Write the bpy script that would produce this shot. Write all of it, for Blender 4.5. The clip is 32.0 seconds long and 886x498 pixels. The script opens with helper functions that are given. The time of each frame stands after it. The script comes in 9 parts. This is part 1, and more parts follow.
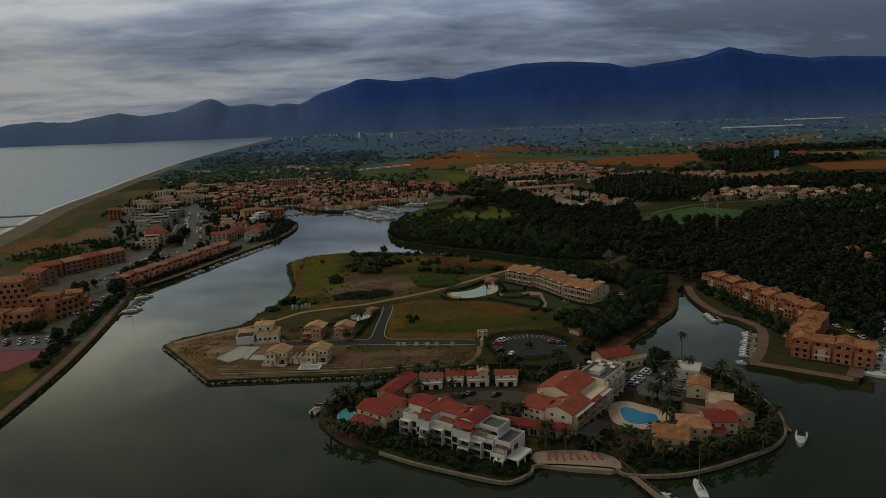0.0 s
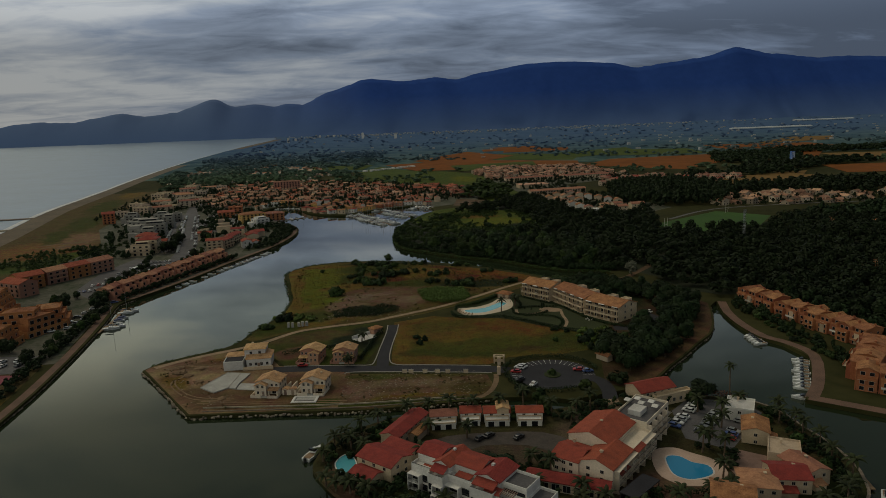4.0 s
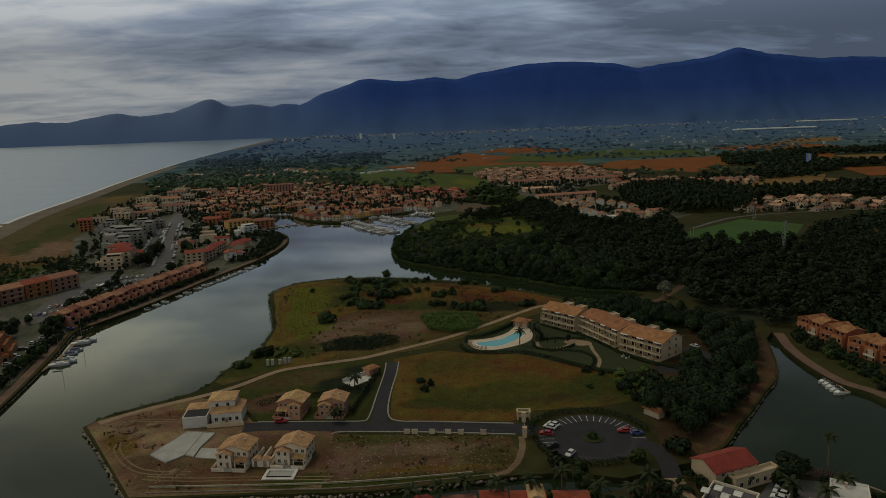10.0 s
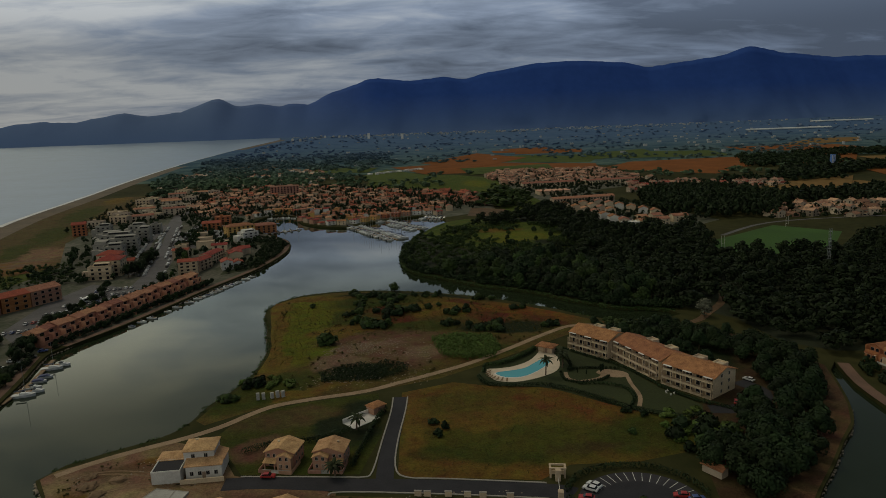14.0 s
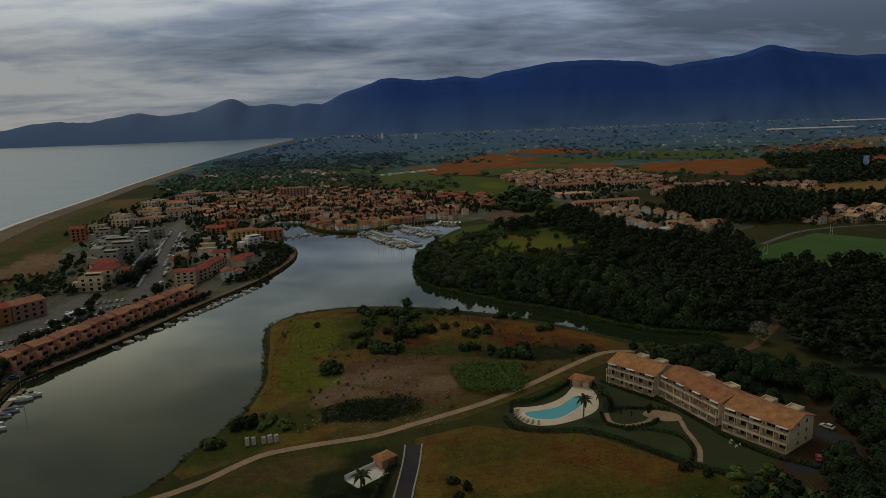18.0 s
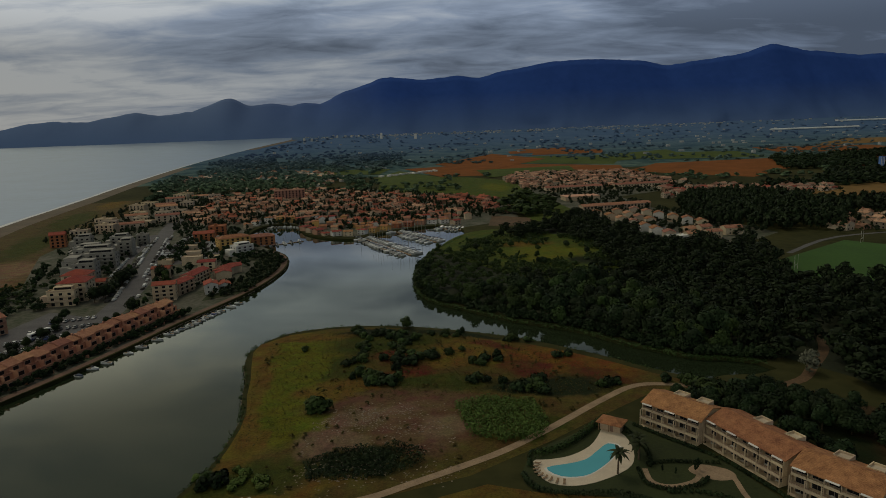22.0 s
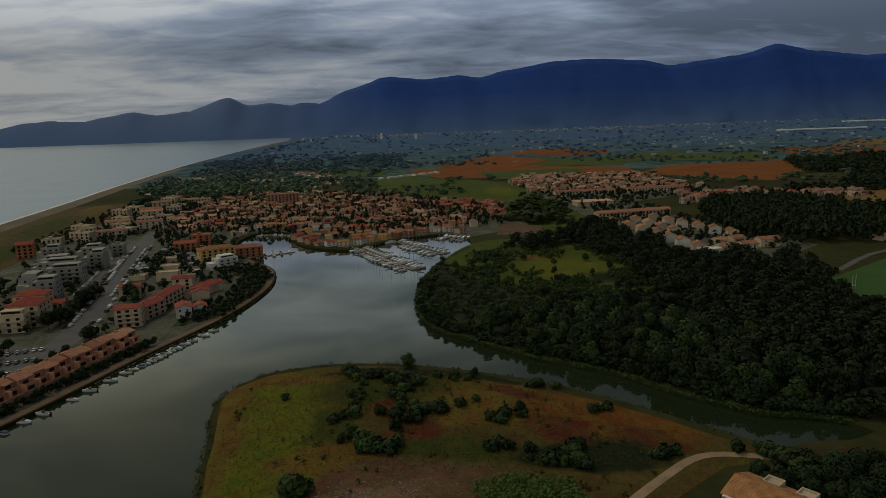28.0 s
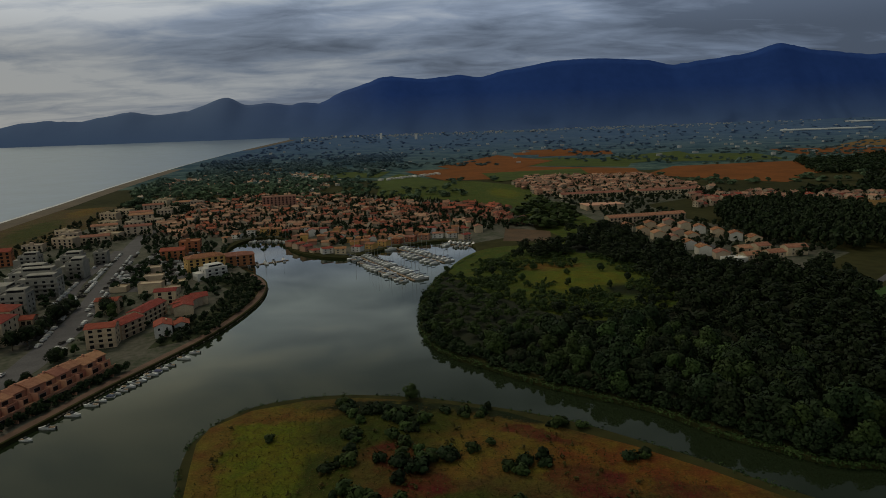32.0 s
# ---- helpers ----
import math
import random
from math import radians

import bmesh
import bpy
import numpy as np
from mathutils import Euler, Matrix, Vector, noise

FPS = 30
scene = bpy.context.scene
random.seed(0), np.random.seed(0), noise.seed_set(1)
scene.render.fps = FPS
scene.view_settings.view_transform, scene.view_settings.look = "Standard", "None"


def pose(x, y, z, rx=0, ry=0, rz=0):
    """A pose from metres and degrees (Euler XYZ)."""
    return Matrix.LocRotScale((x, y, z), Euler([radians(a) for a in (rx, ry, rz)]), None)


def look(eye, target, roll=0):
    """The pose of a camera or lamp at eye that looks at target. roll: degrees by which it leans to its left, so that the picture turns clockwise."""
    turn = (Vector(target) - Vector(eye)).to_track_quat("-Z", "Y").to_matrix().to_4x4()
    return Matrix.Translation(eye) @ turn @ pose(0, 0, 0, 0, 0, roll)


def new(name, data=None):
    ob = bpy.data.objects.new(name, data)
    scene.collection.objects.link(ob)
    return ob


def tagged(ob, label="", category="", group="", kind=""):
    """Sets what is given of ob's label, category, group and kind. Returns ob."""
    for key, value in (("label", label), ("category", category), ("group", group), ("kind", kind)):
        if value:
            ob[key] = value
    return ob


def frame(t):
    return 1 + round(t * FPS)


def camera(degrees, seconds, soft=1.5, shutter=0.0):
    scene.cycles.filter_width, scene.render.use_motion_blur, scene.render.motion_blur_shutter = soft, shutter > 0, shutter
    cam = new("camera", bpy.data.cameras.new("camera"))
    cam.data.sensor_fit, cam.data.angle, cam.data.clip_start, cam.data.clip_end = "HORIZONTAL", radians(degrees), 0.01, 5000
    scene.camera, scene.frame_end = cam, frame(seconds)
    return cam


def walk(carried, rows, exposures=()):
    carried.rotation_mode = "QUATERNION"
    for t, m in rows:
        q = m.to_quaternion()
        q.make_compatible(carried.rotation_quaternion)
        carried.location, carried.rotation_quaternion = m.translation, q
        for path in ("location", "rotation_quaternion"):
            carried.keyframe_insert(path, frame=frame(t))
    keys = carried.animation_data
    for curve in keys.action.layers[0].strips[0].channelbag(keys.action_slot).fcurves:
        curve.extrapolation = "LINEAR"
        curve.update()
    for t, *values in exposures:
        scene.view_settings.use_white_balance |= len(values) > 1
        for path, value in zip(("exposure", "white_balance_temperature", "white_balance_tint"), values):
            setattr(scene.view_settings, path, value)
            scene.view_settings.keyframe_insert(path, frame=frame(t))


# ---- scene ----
cam = camera(68.0, 32.0, 0.7)
PATH = [
    (0, (0.421, 9.931, 98.771), (0.583, 11.888, 98.394), -2.2),
    (0.5, (0.353, 13.949, 98.746), (0.514, 15.907, 98.37), -2.2),
    (1, (0.292, 18.004, 98.722), (0.448, 19.962, 98.346), -2.2),
    (1.5, (0.238, 22.094, 98.698), (0.389, 24.052, 98.322), -2.2),
    (2, (0.191, 26.217, 98.674), (0.341, 28.176, 98.299), -2.2),
    (2.5, (0.15, 30.372, 98.651), (0.3, 32.331, 98.275), -2.2),
    (3.5, (0.087, 38.777, 98.605), (0.237, 40.735, 98.23), -2.2),
    (5.5, (0.023, 55.923, 98.517), (0.175, 57.882, 98.142), -2.2),
    (7, (0.022, 69.042, 98.454), (0.175, 71.001, 98.08), -2.2),
    (9, (0.068, 86.819, 98.375), (0.223, 88.778, 98.001), -2.1),
    (11, (0.152, 104.854, 98.3), (0.308, 106.812, 97.927), -2.1),
    (12, (0.202, 113.944, 98.264), (0.355, 115.903, 97.891), -2.1),
    (12.5, (0.228, 118.503, 98.247), (0.381, 120.462, 97.874), -2.1),
    (13, (0.254, 123.07, 98.23), (0.404, 125.029, 97.857), -2.1),
    (13.5, (0.28, 127.644, 98.213), (0.421, 129.604, 97.84), -2.1),
    (14.5, (0.332, 136.807, 98.181), (0.457, 138.768, 97.808), -2.1),
    (16.5, (0.422, 155.162, 98.119), (0.522, 157.125, 97.747), -2.1),
    (17, (0.44, 159.75, 98.105), (0.531, 161.713, 97.732), -2.1),
    (17.5, (0.456, 164.335, 98.09), (0.548, 166.298, 97.718), -2.1),
    (19, (0.487, 178.063, 98.049), (0.579, 180.026, 97.677), -2.1),
    (21, (0.479, 196.258, 97.999), (0.572, 198.221, 97.626), -2.1),
    (23, (0.396, 214.261, 97.953), (0.49, 216.223, 97.581), -2.1),
    (25, (0.222, 231.995, 97.912), (0.314, 233.958, 97.54), -2.0),
    (25.5, (0.161, 236.378, 97.902), (0.253, 238.341, 97.53), -2.0),
    (27.5, (-0.155, 253.671, 97.867), (-0.062, 255.634, 97.495), -2.0),
    (29, (-0.48, 266.359, 97.844), (-0.386, 268.322, 97.472), -2.0),
    (30.5, (-0.887, 278.769, 97.824), (-0.794, 280.732, 97.451), -2.0),
    (32, (-1.386, 290.871, 97.806), (-1.292, 292.833, 97.434), -2.0),
]
walk(cam, [(t, look(eye, target, roll)) for t, eye, target, roll in PATH])

# ---- light and sky ----
scene.view_settings.exposure = -0.75
world = bpy.data.worlds.new("overcast_sky")
scene.world = world
world.use_nodes = True
wn, wl = world.node_tree.nodes, world.node_tree.links
wn.clear()


def wnode(kind, **kw):
    n = wn.new(kind)
    for k, v in kw.items():
        n.inputs[k].default_value = v
    return n


def wmath(op, a, b=None):
    n = wn.new("ShaderNodeMath")
    n.operation = op
    for i, v in enumerate((a, b)):
        if v is None:
            continue
        if isinstance(v, (int, float)):
            n.inputs[i].default_value = v
        else:
            wl.new(v, n.inputs[i])
    return n.outputs[0]


SUN_EL, SUN_ROT = 38.0, 200.0
sky = wn.new("ShaderNodeTexSky")
sky.sky_type, sky.sun_disc = "NISHITA", False
sky.sun_elevation, sky.sun_rotation = radians(SUN_EL), radians(SUN_ROT)
sky.air_density, sky.dust_density = 1.0, 2.0
coord = wn.new("ShaderNodeTexCoord")
sep = wn.new("ShaderNodeSeparateXYZ")
wl.new(coord.outputs["Generated"], sep.inputs[0])
dz = wmath("MAXIMUM", wmath("ADD", sep.outputs[2], 0.15), 0.03)
comb = wn.new("ShaderNodeCombineXYZ")
wl.new(wmath("DIVIDE", sep.outputs[0], dz), comb.inputs[0])
wl.new(wmath("DIVIDE", sep.outputs[1], dz), comb.inputs[1])
tilt = wn.new("ShaderNodeMapping")
tilt.inputs["Rotation"].default_value = (0, 0, radians(-14))
tilt.inputs["Scale"].default_value = (0.75, 1.3, 1)
tilt.inputs["Location"].default_value = (1.2, 3.4, 0)
wl.new(comb.outputs[0], tilt.inputs[0])
big = wnode("ShaderNodeTexNoise", Scale=0.95, Detail=5.0, Roughness=0.5, Distortion=0.5)
wl.new(tilt.outputs[0], big.inputs["Vector"])
fine = wnode("ShaderNodeTexNoise", Scale=3.0, Detail=6.0, Roughness=0.58, Distortion=0.5)
wl.new(tilt.outputs[0], fine.inputs["Vector"])
cloud = wmath("ADD", wmath("MULTIPLY", big.outputs[0], 0.62), wmath("MULTIPLY", fine.outputs[0], 0.38))
cloud = wmath("ADD", cloud, wmath("SUBTRACT", wmath("MULTIPLY", sep.outputs[0], -0.30), 0.004))
ramp = wn.new("ShaderNodeValToRGB")
ramp.color_ramp.elements[0].position, ramp.color_ramp.elements[0].color = 0.36, (0.090, 0.108, 0.150, 1)
ramp.color_ramp.elements[1].position, ramp.color_ramp.elements[1].color = 0.66, (0.52, 0.54, 0.555, 1)
mid = ramp.color_ramp.elements.new(0.50)
mid.color = (0.240, 0.283, 0.362, 1)
wl.new(cloud, ramp.inputs[0])
deck = wnode("ShaderNodeMix")
deck.data_type = "RGBA"
skyc = wn.new("ShaderNodeMix")
skyc.data_type, skyc.blend_type = "RGBA", "MULTIPLY"
skyc.inputs[0].default_value = 1.0
wl.new(sky.outputs[0], skyc.inputs[6])
skyc.inputs[7].default_value = (0.10, 0.10, 0.10, 1)
deck.inputs[0].default_value = 0.90
wl.new(skyc.outputs[2], deck.inputs[6])
east = wn.new("ShaderNodeMapRange")
east.inputs[1].default_value, east.inputs[2].default_value = -0.5, 0.6
wl.new(sep.outputs[0], east.inputs[0])
hue = wn.new("ShaderNodeMix")
hue.data_type = "RGBA"
hue.inputs[6].default_value, hue.inputs[7].default_value = (1.03, 1.005, 0.955, 1), (0.76, 0.93, 1.24, 1)
low = wmath("MAXIMUM", wmath("SUBTRACT", 1.0, wmath("MULTIPLY", wmath("MAXIMUM", sep.outputs[2], 0.0), 4.5)), 0.0)
wl.new(wmath("ADD", wmath("MULTIPLY", wmath("SUBTRACT", east.outputs[0], 0.12), low), 0.12), hue.inputs[0])
tint = wn.new("ShaderNodeMix")
tint.data_type, tint.blend_type = "RGBA", "MULTIPLY"
tint.inputs[0].default_value = 1.0
wl.new(ramp.outputs[0], tint.inputs[6])
wl.new(hue.outputs[2], tint.inputs[7])
high = wn.new("ShaderNodeMapRange")
high.inputs[1].default_value, high.inputs[2].default_value = 0.165, 0.24
wl.new(sep.outputs[2], high.inputs[0])
warm = wn.new("ShaderNodeMix")
warm.data_type, warm.blend_type = "RGBA", "MULTIPLY"
wl.new(high.outputs[0], warm.inputs[0])
wl.new(tint.outputs[2], warm.inputs[6])
warm.inputs[7].default_value = (1.12, 1.07, 0.77, 1)
wl.new(warm.outputs[2], deck.inputs[7])
bg = wnode("ShaderNodeBackground", Strength=1.0)
# the cloud deck thins to a bright belt some way above the hills
up = wmath("MAXIMUM", sep.outputs[2], 0.0)
belt_ramp = wn.new("ShaderNodeValToRGB")
belt_ramp.color_ramp.interpolation = "EASE"
for pos, val in ((0.10, 1.0), (0.17, 1.6), (0.195, 2.6), (0.26, 3.1), (0.38, 1.2), (0.52, 1.05), (0.75, 1.2)):
    e = belt_ramp.color_ramp.elements.new(pos)
    e.color = (val / 4, val / 4, val / 4, 1)
for e, val in ((belt_ramp.color_ramp.elements[0], 1.0), (belt_ramp.color_ramp.elements[-1], 1.15)):
    e.color = (val / 4, val / 4, val / 4, 1)
wl.new(up, belt_ramp.inputs[0])
glow = wmath("MULTIPLY", belt_ramp.outputs[0], 4.0)
wl.new(glow, bg.inputs[1])
wl.new(deck.outputs[2], bg.inputs[0])
wout = wn.new("ShaderNodeOutputWorld")
wl.new(bg.outputs[0], wout.inputs[0])

sun_data = bpy.data.lights.new("sun", "SUN")
sun_data.energy, sun_data.angle, sun_data.color = 1.05, radians(18), (1.0, 0.86, 0.66)
sun = new("sun", sun_data)
sun.matrix_world = look((0, 0, 300), (0.5 * 180, 0.85 * 180 - 300, 60))

# ---- materials ----
MATS = {}


def mat(name, c1, c2=None, rough=0.85, scale=0.25, fine=3.0, bump=0.0, metal=0.0, rnd=0.0, lo=0.35, hi=0.65, spec=0.3):
    """Two-scale mottled surface in world metres; rnd varies value per object."""
    if name in MATS:
        return MATS[name]
    m = bpy.data.materials.new(name)
    m.use_nodes = True
    n, l = m.node_tree.nodes, m.node_tree.links
    b = n["Principled BSDF"]
    b.inputs["Roughness"].default_value = rough
    b.inputs["Metallic"].default_value = metal
    b.inputs["Specular IOR Level"].default_value = spec
    c2 = c2 or tuple(min(1, v * 0.72) for v in c1)
    geo = n.new("ShaderNodeNewGeometry")
    t1 = n.new("ShaderNodeTexNoise")
    t1.inputs["Scale"].default_value, t1.inputs["Detail"].default_value = scale, 5
    t2 = n.new("ShaderNodeTexNoise")
    t2.inputs["Scale"].default_value, t2.inputs["Detail"].default_value = fine, 4
    for t in (t1, t2):
        l.new(geo.outputs["Position"], t.inputs["Vector"])
    add = n.new("ShaderNodeMath")
    add.operation = "MULTIPLY_ADD"
    l.new(t2.outputs[0], add.inputs[0])
    add.inputs[1].default_value = 0.45
    mul = n.new("ShaderNodeMath")
    mul.operation = "MULTIPLY"
    l.new(t1.outputs[0], mul.inputs[0])
    mul.inputs[1].default_value = 0.55
    l.new(mul.outputs[0], add.inputs[2])
    r = n.new("ShaderNodeValToRGB")
    r.color_ramp.elements[0].position, r.color_ramp.elements[0].color = lo, (*c2, 1)
    r.color_ramp.elements[1].position, r.color_ramp.elements[1].color = hi, (*c1, 1)
    l.new(add.outputs[0], r.inputs[0])
    out = r.outputs[0]
    if rnd:
        info = n.new("ShaderNodeObjectInfo")
        hsv = n.new("ShaderNodeHueSaturation")
        mr = n.new("ShaderNodeMapRange")
        mr.inputs[3].default_value, mr.inputs[4].default_value = 1 - rnd, 1 + rnd
        l.new(info.outputs["Random"], mr.inputs[0])
        l.new(mr.outputs[0], hsv.inputs["Value"])
        mh = n.new("ShaderNodeMapRange")
        mh.inputs[3].default_value, mh.inputs[4].default_value = 0.5 - rnd * 0.06, 0.5 + rnd * 0.06
        l.new(info.outputs["Random"], mh.inputs[0])
        l.new(mh.outputs[0], hsv.inputs["Hue"])
        l.new(out, hsv.inputs["Color"])
        out = hsv.outputs[0]
    l.new(out, b.inputs["Base Color"])
    if bump:
        bp = n.new("ShaderNodeBump")
        bp.inputs["Strength"].default_value, bp.inputs["Distance"].default_value = min(1, bump), 0.3
        l.new(t2.outputs[0], bp.inputs["Height"])
        l.new(bp.outputs[0], b.inputs["Normal"])
    MATS[name] = m
    return m


def tile_mat(name, c1, c2, rnd=0.12):
    """Roman roof tiles: mottled clay with ribs down the slope."""
    m = mat(name, c1, c2, 0.9, 0.45, 2.4, 0.0, 0, rnd)
    n, l = m.node_tree.nodes, m.node_tree.links
    tc = n.new("ShaderNodeTexCoord")
    w = n.new("ShaderNodeTexWave")
    w.bands_direction = "X"
    w.inputs["Scale"].default_value, w.inputs["Distortion"].default_value, w.inputs["Detail"].default_value = 1.3, 1.2, 2
    l.new(tc.outputs["Object"], w.inputs["Vector"])
    bp = n.new("ShaderNodeBump")
    bp.inputs["Strength"].default_value, bp.inputs["Distance"].default_value = 0.7, 0.12
    l.new(w.outputs[1], bp.inputs["Height"])
    l.new(bp.outputs[0], n["Principled BSDF"].inputs["Normal"])
    return m


def leaf_mat(name, c1, c2, scale=0.11):
    m = mat(name, c1, c2, 0.75, scale, 0.9, 0, 0, 0.22, spec=0.15)
    n, l = m.node_tree.nodes, m.node_tree.links
    g = n.new("ShaderNodeNewGeometry")
    hs = n.new("ShaderNodeHueSaturation")
    mr = n.new("ShaderNodeMapRange")
    mr.inputs[3].default_value, mr.inputs[4].default_value = 0.82, 1.2
    l.new(g.outputs["Random Per Island"], mr.inputs[0])
    l.new(mr.outputs[0], hs.inputs["Value"])
    b = n["Principled BSDF"]
    src = b.inputs["Base Color"].links[0].from_socket
    l.new(src, hs.inputs["Color"])
    l.new(hs.outputs[0], b.inputs["Base Color"])
    return m


def water_mat(name, deep, bump=0.05, scale=0.6, rough=0.06):
    m = mat(name, deep, tuple(v * 0.8 for v in deep), rough, 0.01, 0.05, spec=0.5)
    n, l = m.node_tree.nodes, m.node_tree.links
    b = n["Principled BSDF"]
    b.inputs["IOR"].default_value = 1.36
    g = n.new("ShaderNodeNewGeometry")
    t = n.new("ShaderNodeTexNoise")
    t.inputs["Scale"].default_value, t.inputs["Detail"].default_value = scale, 4
    l.new(g.outputs["Position"], t.inputs["Vector"])
    bp = n.new("ShaderNodeBump")
    bp.inputs["Strength"].default_value, bp.inputs["Distance"].default_value = bump, 0.2
    l.new(t.outputs[0], bp.inputs["Height"])
    l.new(bp.outputs[0], b.inputs["Normal"])
    return m


GRASS = mat("rough_grass", (0.085, 0.078, 0.016), (0.034, 0.038, 0.009), 0.95, 0.03, 0.7, 0.6)
DRY = mat("dry_orange_grass", (0.17, 0.078, 0.018), (0.075, 0.046, 0.011), 0.95, 0.04, 0.6, 0.6)
MEADOW = mat("meadow_green", (0.115, 0.105, 0.014), (0.055, 0.058, 0.009), 0.95, 0.04, 0.8, 0.5)
LAWN = mat("lawn_green", (0.034, 0.044, 0.011), (0.018, 0.025, 0.007), 0.95, 0.08, 1.2, 0.4)
PITCH = mat("sports_turf", (0.040, 0.096, 0.012), (0.028, 0.070, 0.009), 0.95, 0.03, 0.5, 0.2)
SOIL = mat("sandy_soil", (0.24, 0.155, 0.09), (0.13, 0.085, 0.048), 0.95, 0.08, 0.9, 0.6)
EARTH = mat("bare_earth", (0.135, 0.078, 0.04), (0.06, 0.038, 0.02), 0.95, 0.07, 0.8, 0.6)
TRACK = mat("gravel_track", (0.34, 0.24, 0.155), (0.21, 0.145, 0.092), 0.95, 0.3, 2.0, 0.4)
SAND = mat("beach_sand", (0.15, 0.115, 0.078), (0.09, 0.07, 0.048), 0.95, 0.02, 0.3, 0.2)
ASPHALT = mat("asphalt", (0.032, 0.031, 0.037), (0.018, 0.018, 0.022), 0.9, 0.2, 2.0, 0.2)
OLDROAD = mat("worn_road", (0.125, 0.118, 0.122), (0.075, 0.072, 0.076), 0.9, 0.1, 1.5, 0.2)
TOWN = mat("town_ground", (0.125, 0.112, 0.090), (0.030, 0.044, 0.018), 0.95, 0.05, 0.4, 0.2)
PAVE = mat("pink_paving", (0.185, 0.108, 0.076), (0.10, 0.062, 0.045), 0.9, 0.15, 2.0, 0.2)
REDH = mat("reddish_heath", (0.115, 0.042, 0.018), (0.06, 0.027, 0.012), 0.95, 0.05, 0.7, 0.6)
STONE = mat("shore_stone", (0.34, 0.28, 0.21), (0.15, 0.125, 0.095), 0.95, 0.8, 4, 0.4, rnd=0.3)
CONC = mat("concrete", (0.45, 0.44, 0.41), (0.3, 0.29, 0.27), 0.9, 0.3, 2, 0.2)
KERB = mat("kerb_stone", (0.36, 0.33, 0.29), (0.24, 0.225, 0.20), 0.9, 0.5, 3)
WHITE = mat("white_render", (0.70, 0.68, 0.64), (0.50, 0.475, 0.44), 0.9, 0.2, 2, rnd=0.12)
CREAM = mat("cream_render", (0.59, 0.465, 0.325), (0.42, 0.325, 0.225), 0.9, 0.2, 2, rnd=0.15)
BEIGE = mat("beige_render", (0.52, 0.43, 0.33), (0.4, 0.32, 0.24), 0.9, 0.2, 2, rnd=0.15)
HOTELW = mat("warm_white_render", (0.74, 0.64, 0.51), (0.55, 0.465, 0.365), 0.9, 0.2, 2, rnd=0.1)
ORANGEL = mat("light_orange_render", (0.46, 0.205, 0.080), (0.30, 0.125, 0.048), 0.9, 0.2, 2, rnd=0.12)
PINKW = mat("pink_render", (0.46, 0.255, 0.175), (0.33, 0.18, 0.125), 0.9, 0.2, 2, rnd=0.18)
ORANGEW = mat("orange_render", (0.40, 0.150, 0.070), (0.27, 0.095, 0.045), 0.9, 0.2, 2, rnd=0.15)
OCHREW = mat("ochre_render", (0.62, 0.38, 0.13), (0.48, 0.28, 0.1), 0.9, 0.2, 2, rnd=0.1)
TILE = tile_mat("terracotta_tiles", (0.47, 0.215, 0.095), (0.20, 0.080, 0.038))
TILEO = tile_mat("pale_terracotta_tiles", (0.66, 0.41, 0.21), (0.34, 0.18, 0.085))
TILER = tile_mat("red_roof_tiles", (0.37, 0.072, 0.044), (0.22, 0.046, 0.031), 0.15)
TILEP = tile_mat("pink_roof_tiles", (0.46, 0.215, 0.130), (0.28, 0.118, 0.072), 0.25)
GLASS = mat("dark_window_glass", (0.016, 0.018, 0.022), (0.011, 0.012, 0.015), 0.18, 1, 3, spec=0.3)
SHUT = mat("painted_shutter", (0.3, 0.2, 0.15), (0.2, 0.14, 0.1), 0.7, 1, 4, rnd=0.3)
RAILM = mat("dark_railing", (0.06, 0.055, 0.05), None, 0.6, 1, 4)
BARK = mat("bark", (0.12, 0.09, 0.06), (0.06, 0.045, 0.03), 0.95, 1, 6, 0.4)
PALMB = mat("palm_trunk", (0.17, 0.12, 0.08), (0.09, 0.065, 0.045), 0.95, 1, 6, 0.4)
LEAF = leaf_mat("dark_foliage", (0.024, 0.042, 0.014), (0.005, 0.011, 0.004))
LEAFG = leaf_mat("green_foliage", (0.044, 0.070, 0.018), (0.018, 0.034, 0.009))
REED = leaf_mat("reed_foliage", (0.085, 0.125, 0.026), (0.045, 0.072, 0.014), 0.2)
PALMF = leaf_mat("palm_fronds", (0.034, 0.042, 0.015), (0.015, 0.021, 0.008))
HEATHL = leaf_mat("heath_grass_tufts", (0.105, 0.078, 0.020), (0.045, 0.050, 0.012), 0.04)
REDLEAF = leaf_mat("reddish_hedge", (0.13, 0.045, 0.035), (0.07, 0.03, 0.022))
BOATW = mat("white_gelcoat", (0.66, 0.66, 0.65), (0.52, 0.52, 0.51), 0.35, 1, 4, spec=0.5, rnd=0.2)
BOATG = mat("boat_cover", (0.1, 0.12, 0.2), (0.06, 0.07, 0.11), 0.8, 1, 4, rnd=0.4)
TEAK = mat("teak_deck", (0.28, 0.19, 0.11), (0.2, 0.13, 0.08), 0.8, 1, 5)
ALU = mat("mast_metal", (0.55, 0.55, 0.56), None, 0.35, 1, 4, metal=0.8)
RUBBER = mat("tyre_rubber", (0.02, 0.02, 0.02), None, 0.9)
POOLW = water_mat("pool_water", (0.10, 0.42, 0.5), 0.05, 1.5, 0.05)
LAGOON = water_mat("lagoon_water", (0.018, 0.027, 0.013), 0.010, 0.35, 0.03)
SEA = water_mat("sea_water", (0.145, 0.222, 0.345), 0.02, 0.25, 0.35)
